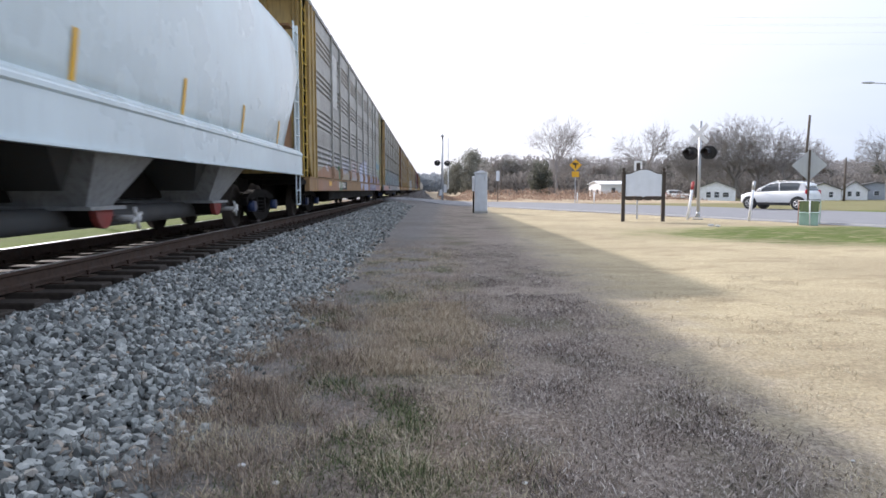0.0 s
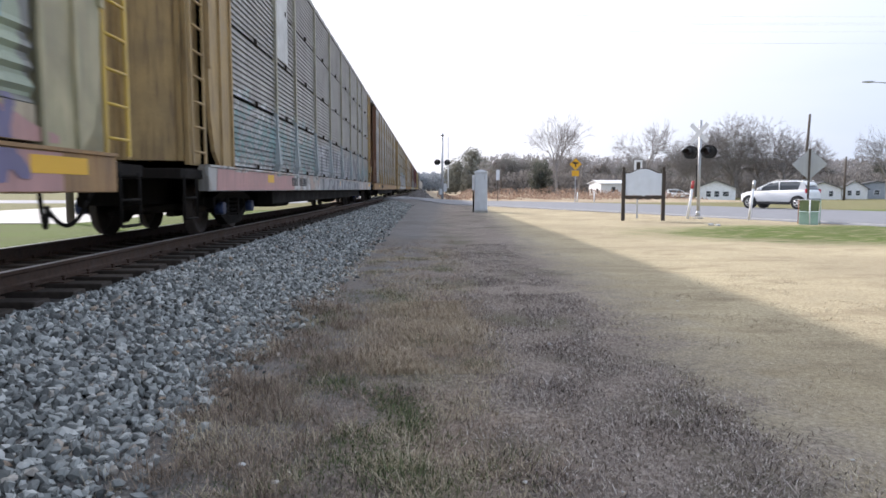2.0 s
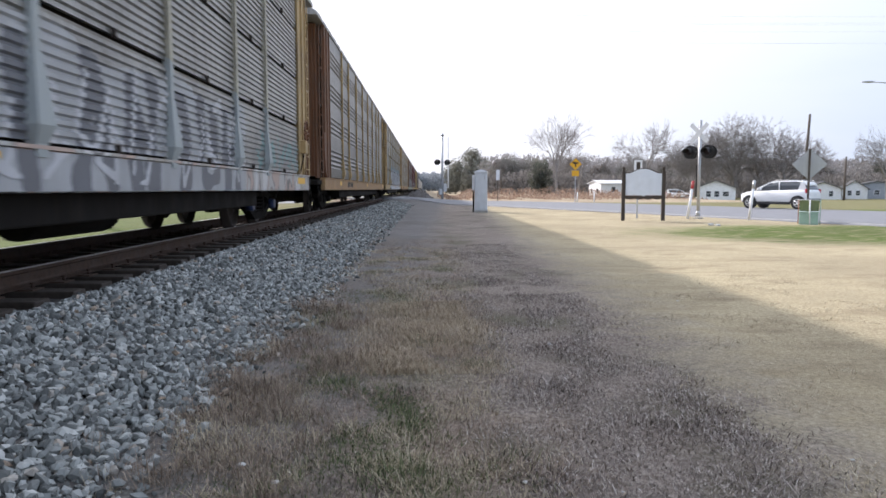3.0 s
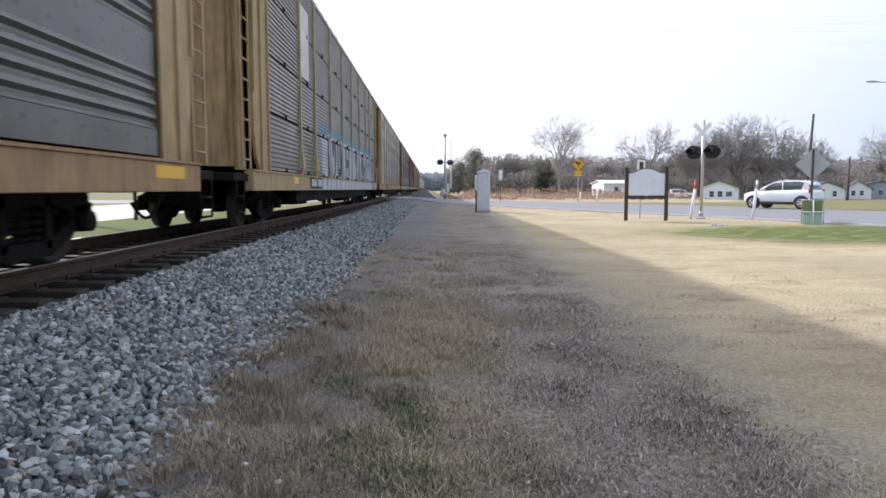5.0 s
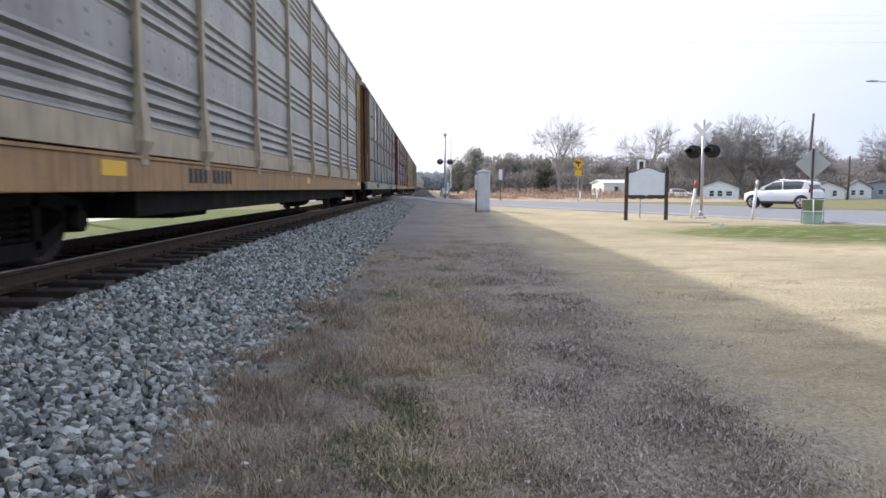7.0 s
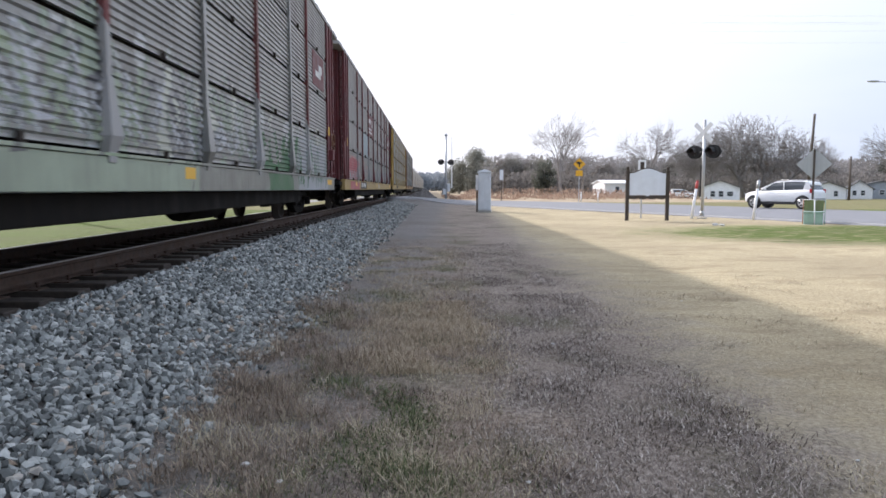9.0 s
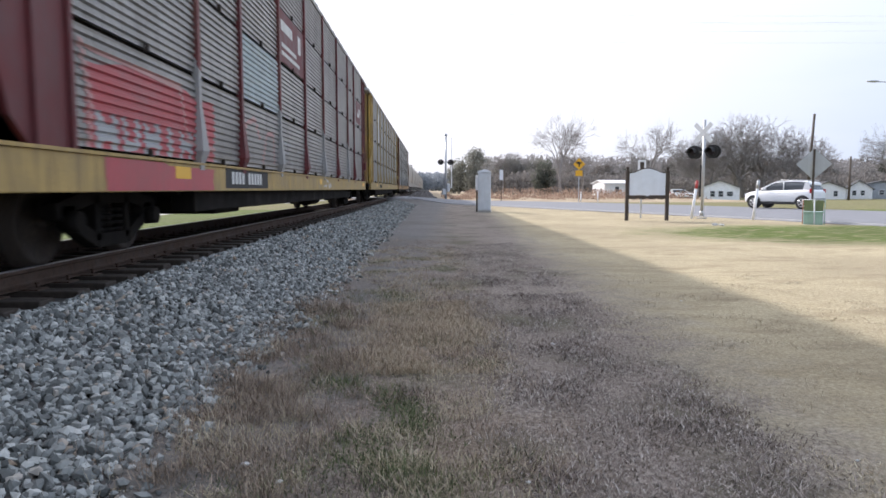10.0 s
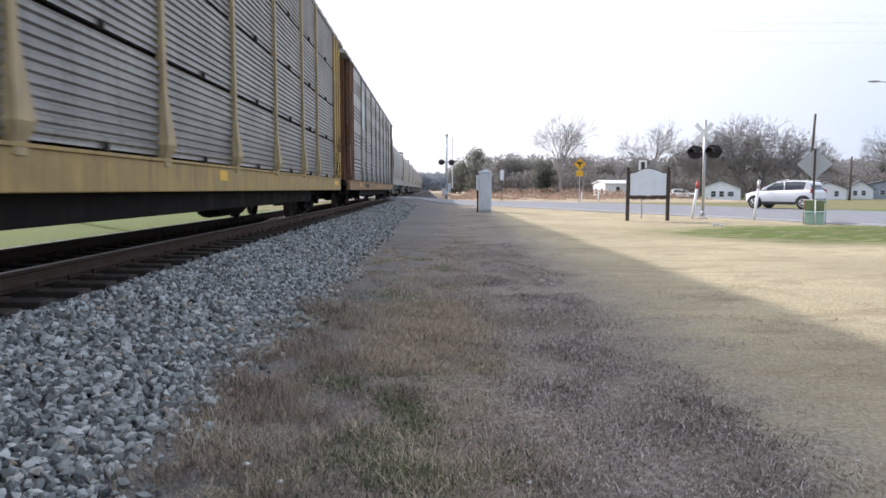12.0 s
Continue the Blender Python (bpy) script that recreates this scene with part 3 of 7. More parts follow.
def truck_mesh():
    g = Geo()
    for s in (-1, 1):
        x0, x1 = (0.93, 1.08) if s > 0 else (-1.08, -0.93)
        # cast side frame: upper arch, lower tie, pedestals
        for a, b, c, d in (((-1.12, 0.52), (-0.45, 0.66), 0.07, 0.08), ((-0.45, 0.66), (0.45, 0.66), 0.08, 0.08), ((0.45, 0.66), (1.12, 0.52), 0.08, 0.07),
                           ((-0.85, 0.42), (-0.35, 0.2), 0.06, 0.07), ((-0.35, 0.2), (0.35, 0.2), 0.07, 0.07), ((0.35, 0.2), (0.85, 0.42), 0.07, 0.06),
                           ((-0.33, 0.2), (-0.33, 0.66), 0.05, 0.05), ((0.33, 0.2), (0.33, 0.66), 0.05, 0.05)):
            rings = []
            dirv = Vector((b[0] - a[0], b[1] - a[1])).normalized()
            nrm = Vector((-dirv.y, dirv.x))
            for p, h in ((a, c), (b, d)):
                rings.append([(xx, p[0] + nrm.x * k, p[1] + nrm.y * k) for xx, k in ((x0, -h), (x1, -h), (x1, h), (x0, h))])
            g.loft(rings)
        for e in (-0.89, 0.89):
            g.box(x0, x1, e - 0.15, e + 0.15, 0.42, 0.6, 0.03)
        # coil springs
        for k in (-0.2, 0, 0.2):
            for j in range(4):
                g.tube((s * 1.0, k, 0.28 + 0.07 * j), (s * 1.0, k, 0.315 + 0.07 * j), 0.075, n=10)
        g.box(-0.06 + s * 0.45, 0.06 + s * 0.45, -1.3, 1.3, 0.3, 0.38)
    g.box(-0.95, 0.95, -0.22, 0.22, 0.42, 0.68, 0.04)
    return g.mesh("truck", M_DARK)


def add_truck(car, y):
    """A two-axle truck; its wheelsets turn."""
    truck = part("truck", cached("truck", truck_mesh), None, car, at=pose(0, y, 0))
    for e in (-0.89, 0.89):
        ws = part("wheelset", cached("wheelset", wheelset_mesh), None, truck, at=pose(0, e, 0.42))
        (FRONT_SETS if e < 0 else REAR_SETS).append(ws)
        for s in (-1, 1):
            cap = cached("bearing", lambda: Geo().tube((-0.07, 0, 0), (0.07, 0, 0), 0.11, 0.1, n=14).mesh("bearing_cap", M_BLUE))
            part("bearing_cap", cap, M_BLUE if len(FRONT_SETS) < 9 else M_DARK, truck, at=pose(s * 1.12, e, 0.42))


FRONT_SETS, REAR_SETS, CARS = [], [], []


def ladder(geo, x, y0, y1, z0, z1, rungs, r=0.018):
    for y in (y0, y1):
        geo.box(x - 0.012, x + 0.012, y - 0.03, y + 0.03, z0, z1)
    for k in range(rungs):
        z = z0 + (z1 - z0) * (k + 0.5) / rungs
        geo.tube((x, y0, z), (x, y1, z), r, n=6)


def row_profile(row):
    """Section of one louvred sheet: narrow grooves between flat ribs."""
    z0, z1 = ROWS[row] + 0.028, ROWS[row + 1] - 0.028
    n = 11
    h = (z1 - z0 - 0.05) / n
    prof = [(SIDE - 0.012, z0)]
    for k in range(n):
        a = z0 + 0.025 + h * k
        prof += [(SIDE - 0.018, a), (SIDE - 0.018, a + h * 0.26), (SIDE + 0.006, a + h * 0.46), (SIDE + 0.006, a + h * 0.88)]
    return prof + [(SIDE - 0.018, z1 - 0.025), (SIDE - 0.012, z1)]


def tall_profile():
    """Section of one full-height sheet: groups of broad waves between flat bands."""
    prof = [(SIDE - 0.004, 1.37)]
    for k in range(4):
        a = 1.38 + 0.995 * k
        for j in range(4):
            b = a + 0.145 * j
            prof += [(SIDE - 0.004, b), (SIDE - 0.028, b + 0.035), (SIDE - 0.028, b + 0.065), (SIDE + 0.006, b + 0.105)]
        prof += [(SIDE - 0.004, a + 0.58), (SIDE - 0.004, a + 0.99)]
    return prof


def panel_mesh(side, bay, row):
    """One corrugated steel sheet, in the car's own space; row 9 is a full-height sheet."""
    y0, y1 = EDGES[bay] + 0.05, EDGES[bay + 1] - 0.05
    inner = row_profile(row) if row < 9 else tall_profile()
    z0, z1 = inner[0][1], inner[-1][1]
    prof = [(SIDE - 0.06, z0)] + inner + [(SIDE - 0.06, z1)]
    g = Geo()
    order = (y0, y1) if side > 0 else (y1, y0)
    g.loft([[(side * x, y, z) for x, z in prof] for y in order], closed=True)
    return g.mesh("side_panel", M_GALV)


def clip_mesh(side):
    """Pin and strap that hold a sheet at mid-bay."""
    g = Geo()
    g.box(*sorted((side * (SIDE - 0.01), side * (SIDE + 0.035))), -0.013, 0.013, -0.03, 0.06)
    g.tube((side * (SIDE + 0.03), -0.025, -0.02), (side * (SIDE + 0.03), 0.025, -0.02), 0.010, n=6)
    return g.mesh("clip", M_WHEEL)


def band_mesh(side, bay):
    return Geo().box(*sorted((side * (SIDE - 0.05), side * (SIDE + 0.008))), EDGES[bay] + 0.05, EDGES[bay + 1] - 0.05, 1.085, 1.362, 0.004).mesh("lower_band", M_TAN)


def post_mesh(side):
    g = Geo()
    x0, x1 = sorted((side * (SIDE - 0.04), side * (SIDE + 0.045)))
    g.box(x0, x1, -0.05, 0.05, 1.0, ROWS[-1] + 0.02)
    # splayed foot
    xa, xb = side * (SIDE - 0.04), side * (SIDE + 0.10)
    ring = lambda z, w, x: [(xa, -w, z), (x, -w, z), (x, w, z), (xa, w, z)]
    g.loft([ring(0.97, 0.075, side * (SIDE + 0.045)), ring(1.07, 0.085, side * (SIDE + 0.05)), ring(1.21, 0.125, xb), ring(1.75, 0.055, side * (SIDE + 0.05))])
    return g.mesh("post", M_GALV)


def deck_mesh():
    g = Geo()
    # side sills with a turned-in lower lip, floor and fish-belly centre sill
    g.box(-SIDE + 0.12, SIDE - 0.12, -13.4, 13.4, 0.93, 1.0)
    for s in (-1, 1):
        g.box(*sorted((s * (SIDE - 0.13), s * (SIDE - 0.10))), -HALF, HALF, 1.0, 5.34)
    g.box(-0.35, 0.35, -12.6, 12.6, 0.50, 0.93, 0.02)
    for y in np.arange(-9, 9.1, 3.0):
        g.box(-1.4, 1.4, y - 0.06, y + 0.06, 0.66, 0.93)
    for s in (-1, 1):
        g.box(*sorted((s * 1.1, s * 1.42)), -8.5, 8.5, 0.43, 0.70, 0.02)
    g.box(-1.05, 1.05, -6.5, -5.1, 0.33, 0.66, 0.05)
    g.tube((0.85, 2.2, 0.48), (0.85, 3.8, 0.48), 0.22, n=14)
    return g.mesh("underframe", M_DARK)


def sill_mesh(side):
    g = Geo()
    x0, x1 = sorted((side * (SIDE - 0.12), side * (SIDE + 0.03)))
    g.box(x0, x1, -12.95, 12.95, 0.70, 1.03, 0.012)
    g.box(*sorted((side * (SIDE - 0.10), side * (SIDE + 0.05))), -12.95, 12.95, 1.03, 1.06)
    return g.mesh("side_sill", M_YEL)


def roof_mesh():
    g = Geo()
    arc = [(-SIDE - 0.03, 5.34), (-SIDE - 0.03, 5.42), (-1.2, 5.66), (-0.6, 5.78), (0, 5.82), (0.6, 5.78), (1.2, 5.66), (SIDE + 0.03, 5.42), (SIDE + 0.03, 5.34)]
    ys = np.linspace(-13.95, 13.95, 57)
    rings = []
    for k, y in enumerate(ys):
        lift = 0.03 if k % 2 else 0.0
        rings.append([(x, y, z + (lift if 0 < i < 8 else 0)) for i, (x, z) in enumerate(arc)])
    g.loft(rings, closed=True)
    return g.mesh("roof", M_ROOF)


def end_sheet_mesh(end, side):
    """Painted plain side sheet at one end; its lower outer corner is cut back in a curve."""
    a, b = sorted((end * HALF, end * (HALF + 1.05)))
    if end > 0:
        pts = [(a, 1.06), (b - 0.42, 1.06), (b - 0.2, 1.25), (b - 0.06, 1.7), (b, 2.4), (b, 5.36), (a, 5.36)]
    else:
        pts = [(a, 5.36), (a, 2.4), (a + 0.06, 1.7), (a + 0.2, 1.25), (a + 0.42, 1.06), (b, 1.06), (b, 5.36)]
    rings = [[(side * x, y, z) for y, z in pts] for x in (SIDE - 0.05, SIDE + 0.005)]
    return Geo().loft(rings if side > 0 else rings[::-1]).mesh("end_sheet", M_YEL)


def sheet_rib_mesh(side, z0):
    return Geo().box(*sorted((side * (SIDE - 0.02), side * (SIDE + 0.04))), -0.03, 0.03, z0, 5.36).mesh("rib", M_YEL)


def end_door_mesh(end):
    """Two curved door leaves, closed, set back from the sides."""
    n = 8
    prof = [(-1.36, HALF + 0.9)] + [(-1.36 + 2.72 * k / n, HALF + 1.35 + 0.42 * math.sin(math.pi * k / n)) for k in range(n + 1)] + [(1.36, HALF + 0.9)]
    rings = [[(x, end * y, z) for x, y in prof] for z in (1.1, 5.3)]
    return Geo().loft(rings if end > 0 else rings[::-1]).mesh("end_door", M_YEL)


def add_end(car, end, ends, doors):
    for side in (1, -1):
        sheet = part("end_sheet", cached(("sheet", end, side), lambda: end_sheet_mesh(end, side)), ends, car)
        for dy, z0 in ((0.03, 1.06), (0.55, 1.06), (1.03, 2.35)):
            part("rib", cached(("rib", side, z0), lambda: sheet_rib_mesh(side, z0)), ends, sheet, at=pose(0, end * (HALF + dy), 0))
    door = part("end_door", cached(("door", end), lambda: end_door_mesh(end)), doors, car)
    for k in (-1.3, -0.7, -0.03, 0.7, 1.3):
        y = HALF + 1.35 + 0.42 * math.sin(math.pi * (k + 1.36) / 2.72)
        part("rib", cached("door_rib", lambda: Geo().box(-0.03, 0.03, -0.05, 0.06, 1.1, 5.3).mesh("rib", M_YEL)), ends, door, at=pose(k, end * y, 0))
    for side in (1, -1):
        part("door_jamb", cached("jamb", lambda: Geo().box(-0.03, 0.03, -0.22, 0.22, 1.05, 5.3).mesh("door_jamb", M_YEL)), ends, door, at=pose(side * 1.37, end * (HALF + 1.17), 0))


def end_ladder_mesh(end, side):
    g = Geo()
    ys = sorted((end * (HALF + 1.15), end * (HALF + 1.62)))
    ladder(g, side * (SIDE - 0.03), ys[0], ys[1], 1.05, 5.2, 13)
    return g.mesh("ladder", M_YEL)


def platform_mesh(end):
    g = Geo()
    a, b = sorted((end * 12.9, end * 13.75))
    g.box(-1.5, 1.5, a, b, 0.86, 0.98, 0.01)
    for s in (-1, 1):
        ya, yb = end * 13.2, end * 13.65
        g.line([(s * 1.5, ya, 0.9), (s * 1.5, ya, 0.36), (s * 1.5, yb, 0.36), (s * 1.5, yb, 0.9)], 0.016)
        g.line([(s * 1.5, ya, 0.62), (s * 1.5, yb, 0.62)], 0.016)
    # hand brake box and cut lever
    g.line([(-1.4, end * 13.8, 0.8), (0.2, end * 13.9, 0.7)], 0.014)
    return g.mesh("end_platform", M_DARK)


def coupler_mesh(end, reach=14.27, base=12.4):
    g = Geo()
    a, b = sorted((end * base, end * (reach - 0.25)))
    g.box(-0.12, 0.12, a, b, 0.72, 0.94, 0.02)
    a, b = sorted((end * (reach - 0.3), end * reach))
    g.box(-0.19, 0.19, a, b, 0.68, 0.98, 0.05)
    # air hose hanging in a loop
    pts = []
    for k in range(9):
        s = k / 8
        pts.append((0.42 - 0.25 * s, end * (reach - 0.55 + 0.6 * s), 0.72 - 0.42 * math.sin(math.pi * s * 0.85)))
    g.line(pts, 0.026)
    return g.mesh("coupler", M_DARK)


def autorack(label, panels, posts, ends, sill, doors=None, marks=True, special=None, plate=False, placard=True, crest=False, rear=None, tall=False, alt_posts=None, band=None, front_posts=None):
    car = thing("autorack_car", label, "freight car", pose(TRACK_X, 0, RAIL_Z), group="cars of the train")
    part("underframe", cached("deck", deck_mesh), None, car)
    part("roof", cached("roof", roof_mesh), None, car)
    for side in (1, -1):
        part("side_sill", cached(("sill", side), lambda: sill_mesh(side)), sill, car)
        for bay in range(BAYS):
            for row in ((9,) if tall else range(4)):
                mat = panels
                if special and side > 0 and (bay, row) in special:
                    mat = special[(bay, row)]
                part("side_panel", cached(("panel", side, bay, row), lambda: panel_mesh(side, bay, row)), mat, car)
            if tall:
                part("lower_band", cached(("band", side, bay), lambda: band_mesh(side, bay)), band or posts, car)
            else:
                for row in range(4):
                    part("clip", cached(("clip", side), lambda: clip_mesh(side)), None, car, at=pose(0, (EDGES[bay] + EDGES[bay + 1]) / 2, ROWS[row] + 0.02))
        for k, post_y in enumerate(POSTS):
            part("post", cached(("post", side), lambda: post_mesh(side)), front_posts if front_posts and post_y < -6 else alt_posts if alt_posts and k % 2 == 1 else posts, car, at=pose(0, post_y, 0))
        for end in (-1, 1):
            part("ladder", cached(("ladder", end, side), lambda: end_ladder_mesh(end, side)), M_LADY if ends is M_YEL else (rear if rear and end > 0 else ends), car)
        if marks:
            for k, (yy, w) in enumerate(((-9.6, 0.5), (HALF - 0.2, 0.85), (0.5, 0.35))):
                x0, x1 = sorted((side * (SIDE + 0.03), side * (SIDE + 0.034)))
                part("reflector", Geo().box(x0, x1, yy, yy + w, 0.85, 0.99), M_REFL, car, "yellow reflective strip")
            if placard:
                xa, xb = sorted((side * (SIDE + 0.004), side * (SIDE + 0.014)))
                sheet = cached(("placard", side), lambda: Geo().box(xa, xb, POSTS[0] + 0.15, POSTS[0] + 1.2, 3.3, 4.9).mesh("placard", M_WHT))
                part("placard", sheet, None, car, "dirty white steel placard")
            if ends is M_RED or rear is M_RED:
                xa, xb = sorted((side * (SIDE + 0.005), side * (SIDE + 0.012)))
                for end in (-1, 1):
                    part("sticker", Geo().box(xa, xb, *sorted((end * (HALF + 0.15), end * (HALF + 0.5))), 2.25, 2.5), M_REFL, car, "yellow notice sticker")
            if crest:
                xa, xb = sorted((side * (SIDE + 0.004), side * (SIDE + 0.012)))
                crest_plate = part("crest_plate", Geo().box(xa, xb, HALF - 2.2, HALF - 0.5, 3.35, 4.2), M_RED, car, "dark red plate with a plain white shape")
                part("crest_shape", Geo().box(*sorted((side * (SIDE + 0.012), side * (SIDE + 0.016))), HALF - 1.8, HALF - 1.0, 3.6, 3.75).box(*sorted((side * (SIDE + 0.012), side * (SIDE + 0.016))), HALF - 1.3, HALF - 0.8, 3.7501, 3.95), M_WHT, crest_plate)
                if crest == "both":
                    mid_plate = part("crest_plate", Geo().box(xa, xb, EDGES[3] + 0.06, EDGES[4] - 0.06, 3.24, 4.25), M_RED, car, "dark red plate with plain white bars")
                    for zz, ya, yb, hh in ((3.38, 0.3, 2.1, 0.08), (3.54, 0.3, 1.75, 0.08), (3.85, 0.25, 1.35, 0.2), (3.70, 1.95, 2.25, 0.38)):
                        part("crest_bar", Geo().box(*sorted((side * (SIDE + 0.012), side * (SIDE + 0.016))), EDGES[3] + ya, EDGES[3] + yb, zz, zz + hh), M_WHT, mid_plate)
            if plate:
                xa, xb = sorted((side * (SIDE + 0.03), side * (SIDE + 0.032)))
                part("stencil_plate", Geo().box(xa, xb, -7.7, -5.2, 0.74, 1.02), M_BLK, car, "black painted number field")
            ink = M_WHT if plate or sill in (M_BRN, M_RED) else M_BLK
            x0, x1 = sorted((side * (SIDE + 0.03), side * (SIDE + 0.034)))
            bar = cached(("bar", side), lambda: Geo().box(x0, x1, 0, 0.12, 0.80, 0.98).mesh("stencil_bar", M_BLK))
            for k in range(10):
                if k != 4:
                    part("stencil_bar", bar, ink, car, at=pose(0, -7.4 + 0.18 * k, 0))
    for end in (-1, 1):
        look_end = rear if rear and end > 0 else ends
        add_end(car, end, look_end, doors or look_end)
        part("end_platform", cached(("platform", end), lambda: platform_mesh(end)), None, car)
        part("coupler", cached(("coupler", end), lambda: coupler_mesh(end)), None, car)
        add_truck(car, end * 10.06)
    # hand brake at the rear corner
    def wheel():
        g = Geo()
        n = 18
        pts = [(SIDE + 0.10, 12.35 + 0.27 * math.cos(2 * math.pi * k / n), 2.05 + 0.27 * math.sin(2 * math.pi * k / n)) for k in range(n + 1)]
        g.line(pts, 0.02, 5)
        for k in range(3):
            g.tube((SIDE + 0.08, 12.35, 2.05), pts[k * 6], 0.016, n=5)
        g.tube((SIDE, 12.35, 2.05), (SIDE + 0.12, 12.35, 2.05), 0.04, n=8)
        return g.mesh("brake_wheel", M_DARK)
    if tall:
        return car
    part("brake_wheel", cached("bwheel", wheel), M_BRN, car, "rusty hand brake wheel")
    part("brake_box", cached("bbox", lambda: Geo().box(SIDE - 0.02, SIDE + 0.14, 12.0, 12.28, 1.55, 1.85, 0.02).mesh("brake_box", M_DARK)), rear or ends, car)
    part("brake_chain", cached("bchain", lambda: Geo().line([(SIDE + 0.05, 12.35, 1.8), (SIDE + 0.03, 12.2, 1.4), (SIDE + 0.02, 11.9, 1.1)], 0.014).mesh("brake_chain", M_DARK)), None, car)
    return car


# ---- covered hoppers ----
def hopper_section(z):
    """Half width of the rounded body at a height."""
    return float(np.interp(z, [1.6, 2.0, 2.6, 3.4, 4.0, 4.25, 4.45, 4.55], [1.46, 1.52, 1.57, 1.57, 1.50, 1.38, 1.05, 0.6]))


def hopper_body_mesh():
    g = Geo()
    zs = [1.55, 1.8, 2.1, 2.5, 2.9, 3.3, 3.7, 4.0, 4.2, 4.35, 4.47, 4.55]
    rings = []
    for y in np.linspace(-8.6, 8.6, 25):
        e = (8.6 - abs(y)) / 1.9
        ring = []
        for s in (1, -1):
            for z in (zs if s > 0 else zs[::-1]):
                # the ends slope in below
                pull = 1.0
                ring.append((s * hopper_section(z) * pull, math.copysign(min(abs(y), 7.35 + 1.25 * smooth01(1.55, 3.6, z)), y), z))
        rings.append(ring)
    g.loft(rings, closed=True, smooth=True)
    return g.mesh("tank_body", M_HOP)


def hopper_sill_mesh(side):
    g = Geo()
    prof = [(1.50, 1.10), (1.555, 1.10), (1.555, 1.50), (1.575, 1.52), (1.575, 1.56), (1.555, 1.58), (1.555, 1.60), (1.46, 1.66), (1.44, 1.6)]
    rings = [[(side * x, y, z) for x, z in prof] for y in ((-9.0, 9.0) if side > 0 else (9.0, -9.0))]
    g.loft(rings)
    g.box(*sorted((side * 1.50, side * 1.585)), -9.0, 9.0, 1.075, 1.10)
    return g.mesh("side_sill", M_HOP)


def chute_mesh(y, half):
    g = Geo()
    top = [(-1.45, y - half, 1.55), (1.45, y - half, 1.55), (1.45, y + half, 1.55), (-1.45, y + half, 1.55)]
    low = [(-0.85, y - 0.45, 0.72), (0.85, y - 0.45, 0.72), (0.85, y + 0.45, 0.72), (-0.85, y + 0.45, 0.72)]
    g.loft([low, top])
    return g.mesh("hopper_chute", M_HOP)


def spout_mesh():
    g = Geo()
    ring = lambda z, a, b: [(-a, -b, z), (a, -b, z), (a, b, z), (-a, b, z)]
    g.loft([ring(0.56, 1.02, 0.30), ring(0.62, 1.05, 0.33), ring(1.14, 1.36, 0.72)])
    g.box(-1.12, 1.12, -0.40, 0.40, 0.52, 0.56)
    return g.mesh("spout", M_HOP)


def gate_mesh():
    g = Geo()
    n = 10
    ring = lambda x: [(x, 0.18 * math.cos(math.pi + math.pi * k / n), 0.52 + 0.19 * math.sin(math.pi + math.pi * k / n)) for k in range(n + 1)]
    g.loft([ring(-1.0), ring(1.0)])
    return g.mesh("outlet_gate", M_DARK)


def gate_cap_mesh():
    g = Geo()
    n = 10
    ring = lambda x: [(x, 0.19 * math.cos(math.pi + math.pi * k / n), 0.52 + 0.20 * math.sin(math.pi + math.pi * k / n)) for k in range(n + 1)]
    g.loft([ring(1.0), ring(1.07)])
    return g.mesh("gate_cap", M_GATE)


def crank_mesh():
    g = Geo()
    g.tube((1.0, 0.34, 0.42), (1.3, 0.34, 0.42), 0.035, n=8)
    for k in range(4):
        g.tube((1.26, 0.34, 0.42), (1.26, 0.34 + 0.13 * math.cos(k * 1.57 + 0.4), 0.42 + 0.13 * math.sin(k * 1.57 + 0.4)), 0.022, n=6)
    return g.mesh("gate_crank", M_WHT)


